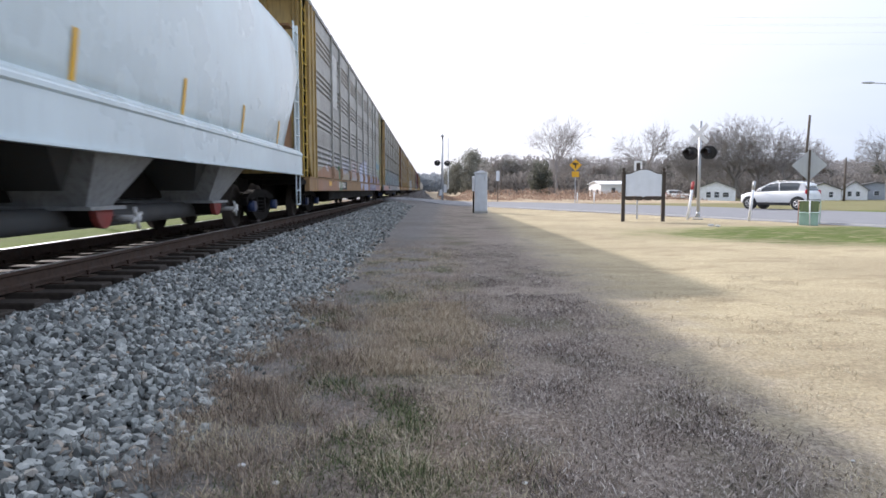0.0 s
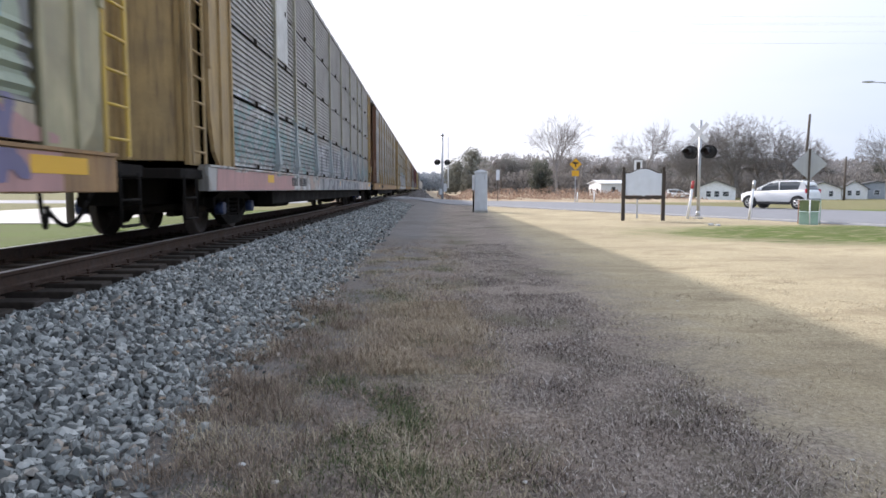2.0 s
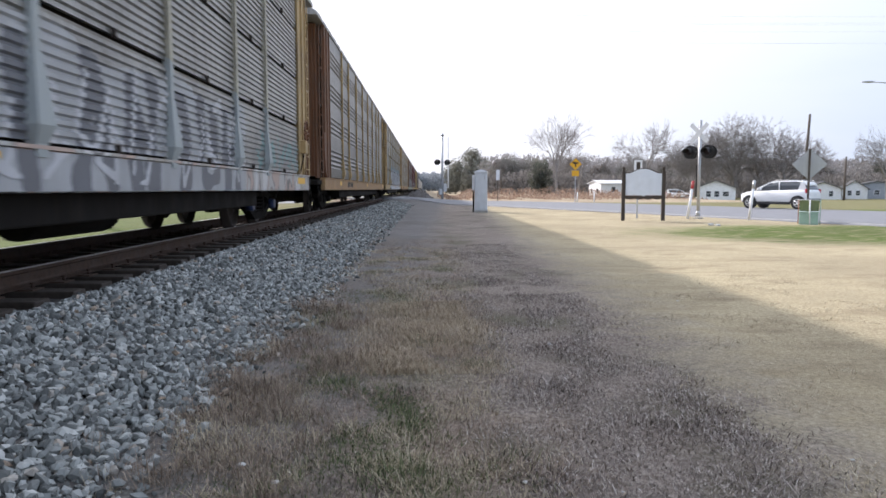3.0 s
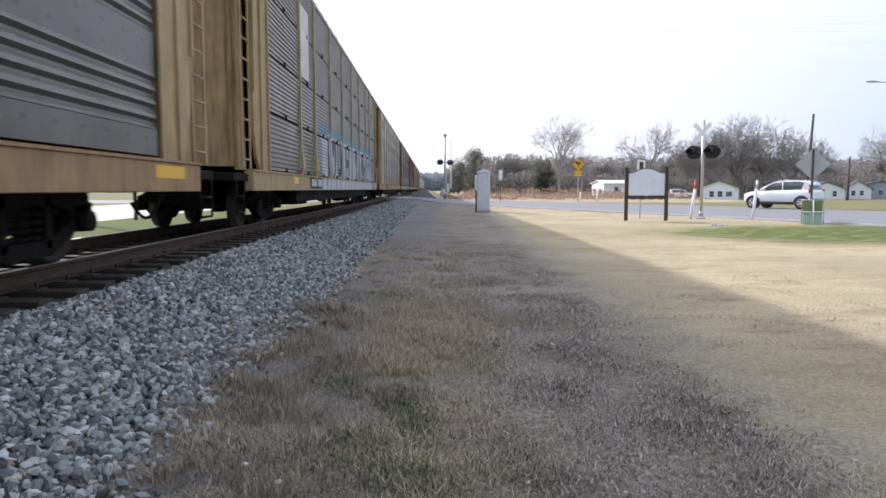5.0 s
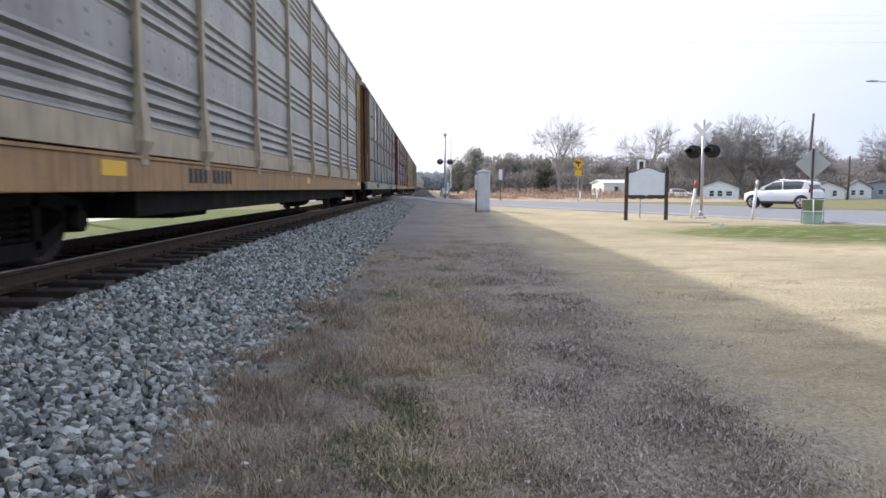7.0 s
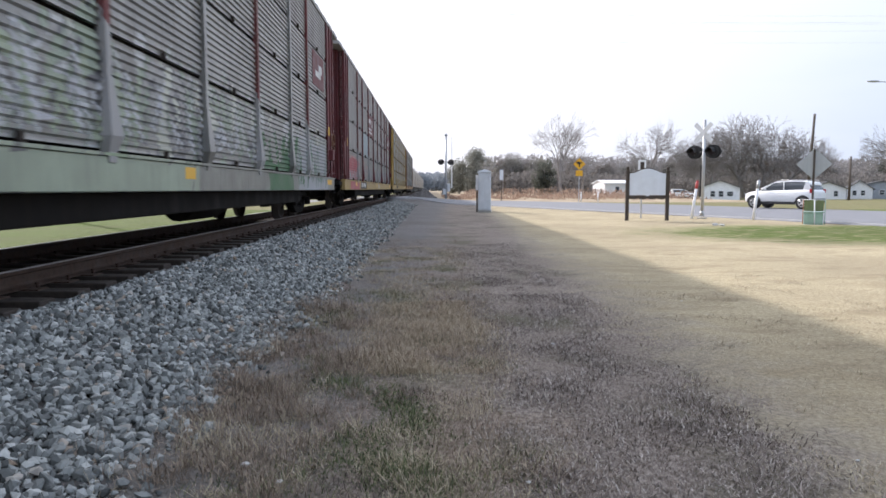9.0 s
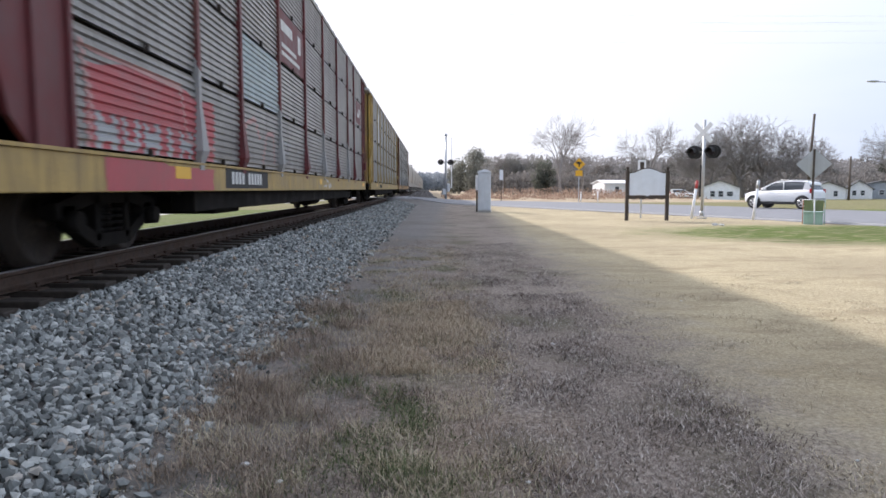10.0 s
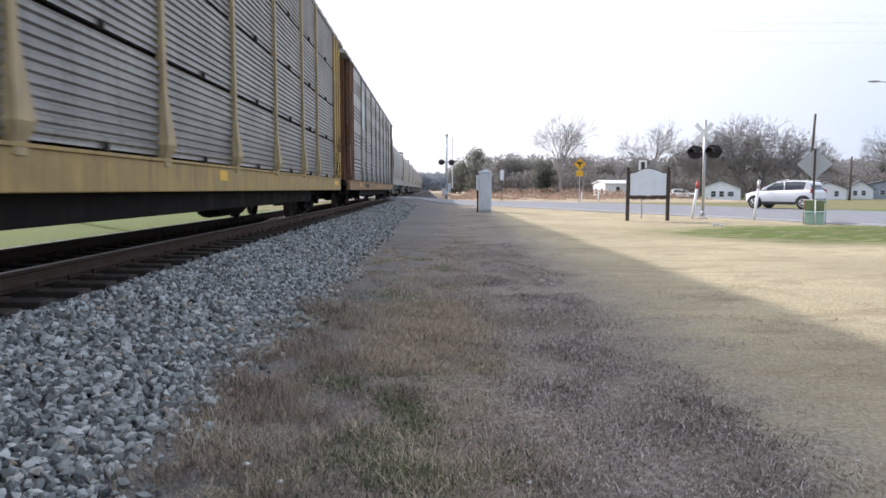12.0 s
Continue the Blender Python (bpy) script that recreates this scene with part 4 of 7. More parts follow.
def covered_hopper(label, paint_mat, chute_mat):
    car = thing("covered_hopper_car", label, "freight car", pose(TRACK_X, 0, RAIL_Z), group="cars of the train")
    part("tank_body", cached("hbody", hopper_body_mesh), paint_mat, car)
    for side in (1, -1):
        part("side_sill", cached(("hsill", side), lambda: hopper_sill_mesh(side)), paint_mat, car)
        for end in (-1, 1):
            def lad():
                g = Geo()
                ladder(g, side * 1.5, *sorted((end * 8.5, end * 8.98)), 1.0, 4.5, 9, 0.016)
                g.box(*sorted((side * 1.44, side * 1.5)), *sorted((end * 8.92, end * 9.02)), 1.05, 4.5)
                g.line([(side * 1.5, end * 8.55, 1.1), (side * 1.5, end * 8.55, 0.4), (side * 1.5, end * 8.98, 0.4), (side * 1.5, end * 8.98, 1.1)], 0.02)
                g.line([(side * 1.5, end * 8.55, 0.72), (side * 1.5, end * 8.98, 0.72)], 0.018)
                return g.mesh("ladder", M_HOP)
            part("ladder", cached(("hlad", side, end), lad), paint_mat, car)
        for yy in (-6.6, -3.9, -1.2, 1.42, 4.1, 6.7):
            def strip():
                g = Geo()
                zs = [1.66, 1.85, 2.1]
                rr = [[(side * (hopper_section(z) + 0.012), -0.05, z), (side * (hopper_section(z) + 0.012), 0.05, z)] for z in zs]
                g.loft(rr, closed=False)
                return g.mesh("reflector", M_REFL)
            part("reflector", cached(("hstrip", side), strip), M_REFL, car, "vertical yellow reflective strip", at=pose(0, yy, 0))
    for k, y in enumerate((-3.75, 0.17, 4.06)):
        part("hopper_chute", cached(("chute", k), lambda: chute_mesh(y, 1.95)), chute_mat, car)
        spout = part("spout", cached("spout", spout_mesh), M_SPOUT, car, at=pose(0, y, 0))
        part("outlet_gate", cached("gate", gate_mesh), None, spout)
        for turn in (0, 180):
            part("gate_cap", cached("cap", gate_cap_mesh), None, spout, "faded red gate end cap", at=pose(0, 0, 0, 0, 0, turn))
        for turn in (0, 180):
            part("gate_crank", cached("crank", crank_mesh), None, spout, "pale gate crank", at=pose(0, 0, 0, 0, 0, turn))
    for side in (1, -1):
        part("drain_trough", cached(("trough", side), lambda: Geo().tube((side * 0.62, -6.0, 0.42), (side * 0.62, 6.0, 0.42), 0.13, n=12).mesh("drain_trough", M_TROUGH)), None, car, "dull grey pipe under the chutes")
    part("centre_sill", cached("csill", lambda: Geo().box(-0.3, 0.3, -9.0, 9.0, 0.60, 1.0, 0.02).box(-1.5, 1.5, -9.0, -8.4, 0.98, 1.1).box(-1.5, 1.5, 8.4, 9.0, 0.98, 1.1).mesh("centre_sill", M_DARK)), None, car)
    for end in (-1, 1):
        def frame_end():
            g = Geo()
            for s in (1, -1):
                pts = [(7.4, 1.62), (8.55, 1.62), (8.6, 3.35), (8.2, 2.75), (7.75, 2.3)]
                g.loft([[(s * x, end * y, z) for y, z in pts] for x in (1.36, 1.41)])
            for s in (1, -1):
                g.line([(s * 1.3, end * 8.75, 1.1), (s * 1.3, end * 8.6, 3.6)], 0.05)
            g.box(-1.4, 1.4, *sorted((end * 8.55, end * 8.95)), 4.42, 4.47)
            return g.mesh("end_frame", M_RUST)
        part("end_frame", cached(("hend", end), frame_end), None, car, "rust-stained end slope sheet")
        part("coupler", cached(("hcoupler", end), lambda: coupler_mesh(end, 9.45, 8.2)), None, car)
        add_truck(car, end * 6.95)
    part("roof_walk", cached("walkway", lambda: Geo().box(-0.75, 0.75, -8.6, 8.6, 4.68, 4.72).box(-0.25, 0.25, -8.0, 8.0, 4.5, 4.66).mesh("roof_walk", M_ROOF)), None, car)
    return car


WHITE = (0.62, 0.64, 0.66)
LGREY, DGREY = (0.45, 0.46, 0.46), (0.10, 0.10, 0.11)
g2 = graffiti("sprayed_panels_teal", GALV, [DGREY, GALV, LGREY, (0.22, 0.37, 0.37), GALV, (0.50, 0.54, 0.55)], -12, -3.7, 2.25, 1.5, 2.0, 0.9)
g6 = graffiti("sprayed_panels_green", GALV, [DGREY, GALV, LGREY, (0.24, 0.30, 0.22), GALV, (0.50, 0.52, 0.45)], -6, 12, 2.2, 1.3, 6.0, 0.7)
M_TALL = graffiti("vented_galvanised_sheet", (0.262, 0.264, 0.245), None, 0, 0, 0, holes=True, grime=0.5)
M_TALLD = graffiti("dark_stained_vented_sheet", (0.14, 0.14, 0.133), None, 0, 0, 0, holes=True, grime=0.65)
M_GALVD = graffiti("weathered_dark_galvanised", (0.235, 0.236, 0.222), None, 0, 0, 0, grime=0.7)
M_TANP = paint("yellow_tan_post_paint", (0.44, 0.34, 0.18), 0.6, amount=0.45, dirt=(0.14, 0.11, 0.08))
M_OLDG = graffiti("dull_grey_steel", (0.28, 0.275, 0.262), None, 0, 0, 0)
s2 = graffiti("sprayed_sill_pink", (0.40, 0.38, 0.35), [DGREY, LGREY, (0.46, 0.34, 0.29), LGREY, WHITE], -13, 13, 2.5, 1.2, 2.5, 0.7)
s6 = graffiti("sprayed_sill_green", (0.27, 0.28, 0.25), [DGREY, (0.24, 0.33, 0.21), (0.33, 0.38, 0.29), (0.33, 0.38, 0.29), (0.42, 0.30, 0.10)], -13, 1.0, 2.5, 0.6, 6.5, 1.2)


def two_tone(name, high, low, split):
    """Post paint that was sprayed over up to a height."""
    m = paint(name, high, 0.65, amount=0.45, dirt=(0.14, 0.11, 0.08))
    t = m.node_tree
    b = t.nodes["Principled BSDF"]
    src = b.inputs["Base Color"].links[0].from_socket
    co = add_node(t, "ShaderNodeTexCoord").outputs["Object"]
    z = add_node(t, "ShaderNodeSeparateXYZ", [(0, co)]).outputs[2]
    n = add_node(t, "ShaderNodeTexNoise", [("Vector", co)], Scale=2.5, Detail=3).outputs["Fac"]
    k = calc(t, "LESS_THAN", calc(t, "MULTIPLY_ADD", n, 0.9, z), split + 0.45)
    t.links.new(mixc(t, calc(t, "MULTIPLY", k, 0.85), src, low), b.inputs["Base Color"])
    return m


P_WHITE = two_tone("tan_post_sprayed_white", (0.42, 0.34, 0.21), (0.52, 0.53, 0.54), 2.3)
P_GREY = two_tone("red_post_sprayed_grey", (0.15, 0.035, 0.035), (0.36, 0.37, 0.36), 2.3)
P_TEAL = two_tone("pale_post_sprayed_teal", (0.40, 0.38, 0.30), (0.33, 0.37, 0.38), 2.2)
P_PALE = two_tone("pale_post_rust_stained", (0.46, 0.45, 0.42), (0.36, 0.22, 0.13), 1.5)
M_FADED = paint("pale_sprayed_end_paint", (0.42, 0.37, 0.23), 0.6, amount=0.5, dirt=(0.20, 0.24, 0.14), scale=1.5, spread=0.2)
M_PALE = paint("pale_replacement_panel", (0.40, 0.47, 0.49), 0.55, amount=0.3)
TRAIN = [
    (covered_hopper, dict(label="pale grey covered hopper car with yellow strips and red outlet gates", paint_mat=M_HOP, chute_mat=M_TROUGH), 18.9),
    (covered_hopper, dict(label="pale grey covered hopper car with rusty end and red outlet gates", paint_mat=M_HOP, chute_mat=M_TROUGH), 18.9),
    (autorack, dict(label="grey vented autorack with yellow ends, lilac and green graffiti", panels=M_TALL, posts=P_PALE, ends=M_YEL, sill=M_ORA, plate=True, tall=True, band=M_POST, rear=M_FADED), 28.6),
    (autorack, dict(label="grey louvred autorack with tan ends and teal graffiti", panels=g2, posts=P_TEAL, ends=M_TAN, sill=s2), 28.6),
    (autorack, dict(label="dark grey vented autorack with brown ends and tan sill", panels=M_TALLD, posts=M_TAN, ends=M_BRN, sill=M_ORA, placard=False, rear=M_TAN, tall=True, band=M_TALLD), 28.6),
    (autorack, dict(label="grey louvred autorack with tan ends, black and white graffiti", panels=M_GALVD, posts=P_WHITE, front_posts=M_TANP, ends=M_TAN, sill=M_TAN, plate=True), 28.6),
    (autorack, dict(label="grey vented autorack with rusty tan ends and sill", panels=M_TALL, posts=M_POST, ends=M_TAN, sill=M_ORA, tall=True), 28.6),
    (autorack, dict(label="grey louvred autorack with brown ends and green sprayed sill", panels=g6, posts=M_GALV, alt_posts=P_GREY, ends=M_BRN, sill=s6, crest="rear", rear=M_RED), 28.6),
    (autorack, dict(label="grey louvred autorack with dark red ends and red graffiti", panels=M_OLDG, posts=P_GREY, alt_posts=M_RED, ends=M_RED, sill=M_YEL, special={(2, 1): M_PALE}, plate=True, placard=False, crest="both"), 28.6),
    (autorack, dict(label="grey louvred autorack with yellow ends and sill", panels=M_GALV, posts=M_TANP, ends=M_YEL, sill=M_YEL), 28.6),
    (autorack, dict(label="grey vented autorack with rusty brown ends and white placards", panels=M_TALL, posts=M_GALV, ends=M_BRN, sill=M_ORA, tall=True), 28.6),
] + [(covered_hopper, dict(label="faded tan covered hopper car", paint_mat=M_HOP2, chute_mat=M_HOP2), 18.9)] * 8
# the front of the first autorack's panels stands 17.8 m ahead at the start
place = 17.8 + HALF - 28.6 / 2 - 18.9 * 2
SLACK = (1.35, 1.35, 0.35, 0.35, 0.3, 0.2, -0.1, 0.3, 0.1, 0.35, 0.3)
for make, args, length in TRAIN:
    car = make(**args)
    y = place + length / 2 + SLACK[min(len(CARS), len(SLACK) - 1)]
    CARS.append((car, y))
    car.matrix_basis = pose(TRACK_X, y, RAIL_Z)
    place += length


# ---- sprayed pieces on the car sides ----
def spray(car, name, inside, y0, y1, z0, z1, mat, lift=0.003, tall=False, label="", step=0.02):
    """A layer of sprayed paint that follows the ribs of the car's side wherever inside(y, z) holds."""
    if isinstance(inside, list):
        for one in inside:
            spray(car, name, one, y0, y1, z0, z1, mat, lift, tall, label, step)
        return
    chains = [[(SIDE + 0.03, 0.712), (SIDE + 0.03, 1.018)]]
    chains += [tall_profile(), [(SIDE + 0.008, 1.09), (SIDE + 0.008, 1.36)]] if tall else [row_profile(r) for r in range(3)]
    ys = np.arange(y0, y1 + step, step)
    g = Geo()
    for chain in chains:
        levels = []
        for (xa, za), (xb, zb) in zip(chain, chain[1:]):
            n = max(1, int(abs(zb - za) / 0.03))
            levels += [(xa + (xb - xa) * k / n, za + (zb - za) * k / n) for k in range(n)]
        levels = [q for q in levels + [chain[-1]] if z0 <= q[1] <= z1]
        last = []
        for x, z in levels:
            hit = np.concatenate([[False], inside(ys, z), [False]])
            edge = np.flatnonzero(hit[1:] != hit[:-1])
            runs = [(ys[a], ys[min(b, len(ys) - 1)], x + lift, z) for a, b in zip(edge[::2], edge[1::2])]
            for a0, a1, ax, az in last:
                for b0, b1, bx, bz in runs:
                    if min(a1, b1) > max(a0, b0):
                        g.add([(ax, a0, az), (ax, a1, az), (bx, b1, bz), (bx, b0, bz)], [(0, 1, 2, 3)])
            last = runs
    if g.f:
        ob = part(name, g, mat, car, label)
        if name == "sprayed_scrawl":
            tagged(ob, label, kind="stuff")


def wave(y, seed, pitch=1.0):
    """Smooth wobble between about -1 and 1."""
    return 0.6 * np.sin(y * 2.1 * pitch + seed * 1.7) + 0.4 * np.sin(y * 4.7 * pitch + seed * 4.1)


def field(y0, y1, z0, z1, seed=0.0, wob=0.10):
    """A patch with wavering edges."""
    return lambda y, z: (y > y0 + wob * wave(np.array(z * 2.0), seed)) & (y < y1 + wob * wave(np.array(z * 2.0), seed + 2)) & (z > z0) & (z < z1 + wob * wave(y, seed + 1))


def strokes(lines, r, seed=0.0, wob=0.25):
    """All points near a set of hand-drawn lines."""
    def inside(y, z):
        near_ = np.zeros(len(y), bool)
        for pts in lines:
            for (ya, za), (yb, zb) in zip(pts, pts[1:]):
                dy, dz = yb - ya, zb - za
                k = np.clip(((y - ya) * dy + (z - za) * dz) / (dy * dy + dz * dz + 1e-9), 0, 1)
                near_ |= np.hypot(y - ya - k * dy, z - za - k * dz) < r * (1 + wob * wave(y + z, seed, 2.0))
        return near_
    return inside


GLYPHS = [[[(0, 0), (0.5, 1), (1, 0)], [(0.25, 0.4), (0.75, 0.4)]],
          [[(0, 0), (0, 0.95)], [(1, 0), (1, 1)], [(0, 0.5), (1, 0.5)]],
          [[(0.1, 0.7), (0.15, 0.95), (0.8, 1), (1, 0.7), (0.7, 0.1), (0.4, 0.0)]],
          [[(0, 0), (0.05, 1), (0.9, 0), (1, 1)]],
          [[(0, 1), (0.1, 0.1), (0.9, 0.1), (1, 1)]],
          [[(0.5, 0), (0.45, 1)]],
          [[(0, 0), (0.9, 1)], [(0.1, 1), (1, 0)]]]


def letters(order, y0, z0, width, height, gap):
    """Abstract letter-like shapes in a row."""
    out = []
    for k in order:
        out.append([[(y0 + a * width, z0 + b * height) for a, b in line] for line in GLYPHS[k]])
        y0 += width + gap
    return out


def each(shapes, r, seed=0.0, wob=0.25):
    return [strokes(lines, r, seed, wob) for lines in shapes]


def scrawl(seed, y0, y1, z0, z1, count):
    """Quick pen strokes up and down."""
    rng = random.Random(seed)
    out = []
    for k in range(count):
        y = y0 + (y1 - y0) * (k + rng.random()) / count
        w = (y1 - y0) / count
        out.append([(y + rng.uniform(-0.5, 0.9) * w, rng.uniform(z0, z1) if j else rng.uniform(z0, z0 + 0.5 * (z1 - z0))) for j in range(rng.choice((3, 4, 5)))])
    return out


def balloons(specs, grow=0.0):
    """Rounded bubble letters: centre, half width, half height."""
    def inside(y, z):
        hit = np.zeros(len(y), bool)
        for yc, zc, a, b in specs:
            hit |= (np.abs((y - yc) / (a + grow)) ** 2.6 + abs((z - zc) / (b + grow)) ** 2.6) < 1
        return hit
    return inside


def sprayed_paint(name, colour, thin=0.35):
    return paint(name, colour, 0.5, amount=thin, dirt=tuple(0.55 * c + 0.03 for c in colour), scale=2.0, bump=0.1)


K_WHITE, K_BLACK = sprayed_paint("sprayed_white", (0.50, 0.51, 0.53)), sprayed_paint("sprayed_black", (0.035, 0.035, 0.04))
K_BLUE, K_LILAC = sprayed_paint("sprayed_sky_blue", (0.13, 0.27, 0.36), 0.6), sprayed_paint("sprayed_lilac", (0.47, 0.49, 0.62))
K_PURPLE, K_GREEN = sprayed_paint("sprayed_purple", (0.17, 0.15, 0.26)), sprayed_paint("sprayed_green", (0.05, 0.15, 0.06), 0.6)
K_ORANGE, K_RED = sprayed_paint("sprayed_orange_brown", (0.34, 0.17, 0.09), 0.6), sprayed_paint("sprayed_red", (0.42, 0.08, 0.09))
K_PINK, K_GREY = sprayed_paint("sprayed_pink", (0.48, 0.27, 0.25), 0.5), sprayed_paint("sprayed_grey", (0.13, 0.135, 0.15), 0.5)
K_PALEG, K_TEAL = sprayed_paint("sprayed_pale_green", (0.33, 0.38, 0.28), 0.5), sprayed_paint("sprayed_teal", (0.20, 0.34, 0.34), 0.5)
K_SILVER = sprayed_paint("sprayed_silver", (0.37, 0.38, 0.39), 0.4)


def spray_train():
    c = CARS[2][0]
    spray(c, "sprayed_patch", lambda y, z: field(-11.6, -7.3, 0.70, 1.42, 1.0, 0.06)(y, z) & (z < 1.62 - 0.16 * np.abs(y + 9.0)), -11.7, -7.2, 0.7, 1.7, K_ORANGE, tall=True, label="faded orange sprayed patch")
    spray(c, "sprayed_scrawl", strokes(scrawl(3, -11.4, -7.4, 1.2, 1.95, 10), 0.022), -11.6, -7.2, 0.7, 2.0, K_WHITE, 0.006, True, "thin white scrawl")
    spray(c, "sprayed_patch", field(-7.3, -6.5, 0.70, 1.52, 2.0, 0.07), -7.5, -6.3, 0.7, 1.7, K_GREEN, tall=True, label="dark green sprayed patch")
    spray(c, "sprayed_scrawl", strokes(scrawl(5, -7.2, -6.5, 0.8, 1.45, 5), 0.028), -7.4, -6.3, 0.7, 1.7, K_PALEG, 0.006, True, "pale green scrawl")
    spray(c, "sprayed_scrawl", strokes(scrawl(8, -6.5, -4.5, 1.25, 1.95, 12), 0.028), -6.8, -4.3, 0.7, 2.1, K_LILAC, 0.004, True, "lilac scrawl")
    spray(c, "sprayed_patch", field(-4.3, -0.9, 1.1, 1.75, 4.0, 0.12), -4.4, -0.7, 1.08, 2.1, K_SILVER, 0.003, True, "pale sprayed ground")
    spray(c, "sprayed_letter", each(letters((3, 0, 4, 1, 3), -4.0, 1.2, 0.42, 0.65, 0.2), 0.05), -4.2, -0.7, 1.08, 2.2, K_PINK, 0.006, True, "dull red outlined letters")
    spray(c, "sprayed_scrawl", strokes(scrawl(11, -4.1, -0.8, 1.6, 2.1, 11), 0.025), -4.3, -0.6, 1.08, 2.2, K_WHITE, 0.008, True, "white outlines")
    blobs = [(0.35, 1.30, 0.45, 0.55), (1.15, 1.45, 0.42, 0.50), (1.95, 1.65, 0.48, 0.42), (2.8, 1.72, 0.46, 0.36), (2.05, 1.02, 0.50, 0.34), (2.95, 1.05, 0.55, 0.36)]
    spray(c, "sprayed_letter", [balloons([q], 0.05) for q in blobs], -0.3, 3.8, 0.7, 2.2, K_PURPLE, 0.003, True, "dark outlines of bubble letters")
    spray(c, "sprayed_letter", [balloons([q]) for q in blobs], -0.3, 3.8, 0.7, 2.2, K_LILAC, 0.006, True, "pale lilac bubble letters")
    spray(c, "sprayed_scrawl", strokes([[(2.4, 0.8), (2.5, 1.35), (2.35, 1.95)], [(1.6, 0.8), (1.7, 1.2)], [(3.3, 1.5), (3.45, 0.8)], [(2.3, 1.35), (2.65, 1.38)]], 0.03), 1.0, 3.8, 0.7, 2.2, K_PURPLE, 0.009, True)
    spray(c, "sprayed_patch", field(4.6, 8.7, 0.70, 1.42, 6.0, 0.14), 4.4, 8.9, 0.7, 1.75, K_PURPLE, 0.003, True, "purple sprayed piece")
    spray(c, "sprayed_letter", each(letters((4, 2, 0, 3, 4, 6), 4.9, 0.85, 0.42, 0.65, 0.2), 0.06), 4.5, 8.8, 0.7, 1.75, K_LILAC, 0.006, True, "lilac letters")
    spray(c, "sprayed_patch", field(3.5, 4.6, 0.70, 1.3, 3.0, 0.15), 3.4, 4.8, 0.7, 1.6, K_ORANGE, 0.002, True)
    spray(c, "sprayed_patch", field(8.7, 12.0, 0.70, 1.25, 5.0, 0.1), 8.6, 12.0, 0.7, 1.5, K_PINK, 0.002, True, "faded pink patch")
    spray(c, "sprayed_patch", field(8.9, 11.6, 1.38, 2.6, 3.0, 0.2), 8.8, 11.7, 1.08, 2.9, K_PALEG, 0.003, True, "pale green sprayed patch")
    spray(c, "sprayed_patch", field(9.2, 11.5, 1.9, 2.3, 7.0, 0.2), 9.0, 11.7, 1.4, 2.6, K_BLUE, 0.006, True, "blue sprayed patch")
    spray(c, "sprayed_scrawl", strokes(scrawl(14, 9.0, 11.4, 0.8, 1.9, 9), 0.06), 8.9, 11.7, 0.7, 2.2, K_PURPLE, 0.009, True)
    c = CARS[3][0]
    spray(c, "sprayed_patch", field(-12.6, -7.2, 0.7, 1.02, 1.0, 0.05), -12.7, -7.0, 0.7, 1.03, K_PINK, 0.003, label="pink sprayed sill")
    spray(c, "sprayed_scrawl", strokes(scrawl(21, -11.6, -3.8, 1.15, 1.95, 30), 0.035), -11.7, -3.6, 1.0, 2.05, K_TEAL, 0.004, label="teal scrawl")
    spray(c, "sprayed_scrawl", strokes(scrawl(22, -11.6, -3.8, 1.1, 2.0, 26), 0.022), -11.7, -3.6, 1.0, 2.05, K_SILVER, 0.006)
    spray(c, "sprayed_patch", field(-3.6, 7.2, 0.7, 1.95, 2.0, 0.14), -3.8, 7.4, 0.7, 2.08, K_SILVER, 0.003, label="silver sprayed ground")
    spray(c, "sprayed_letter", each(letters((5, 2, 4, 6, 5, 0, 3, 2, 4, 1), -3.3, 0.75, 0.55, 1.05, 0.5), 0.14, 2.0, 0.5), -3.8, 7.4, 0.7, 2.08, K_GREY, 0.006, label="dark grey letters")
    spray(c, "sprayed_scrawl", strokes(scrawl(24, -3.4, 7.0, 0.75, 2.0, 30), 0.036), -3.8, 7.4, 0.7, 2.08, K_WHITE, 0.009, label="white highlights")
    spray(c, "sprayed_scrawl", strokes(scrawl(25, 8.0, 11.7, 1.1, 1.8, 12), 0.04), 7.8, 11.8, 0.7, 2.0, K_TEAL, 0.004)
    c = CARS[5][0]
    spray(c, "sprayed_patch", lambda y, z: field(-5.6, 9.6, 0.7, 2.28, 1.0, 0.08)(y, z), -5.8, 9.8, 0.7, 2.45, K_WHITE, 0.003, label="silver-white sprayed ground")
    spray(c, "sprayed_band", lambda y, z: (z > 2.28 + 0.08 * wave(y, 2.0)) & (z < 2.56 + 0.06 * wave(y, 3.0)), -5.6, 10.4, 2.1, 2.7, K_BLUE, 0.003, label="sky blue sprayed outline")
    spray(c, "sprayed_band", lambda y, z: (y > -5.85 + 0.06 * wave(np.array(z * 2.0), 1.0)) & (y < -5.6 + 0.06 * wave(np.array(z * 2.0), 1.0)), -6.0, -5.4, 0.7, 2.4, K_BLUE, 0.004)
    spray(c, "sprayed_letter", each(letters((5, 2, 4), -4.7, 1.15, 0.6, 0.95, 0.55) + letters((0, 1), -1.75, 1.2, 0.85, 0.85, 0.55) + letters((5, 2, 0, 3, 1, 4, 2), 1.45, 1.2, 0.62, 0.8, 0.55), 0.15, 1.0, 0.3), -5.5, 9.5, 1.06, 2.32, K_BLACK, 0.006, label="fat black letters")
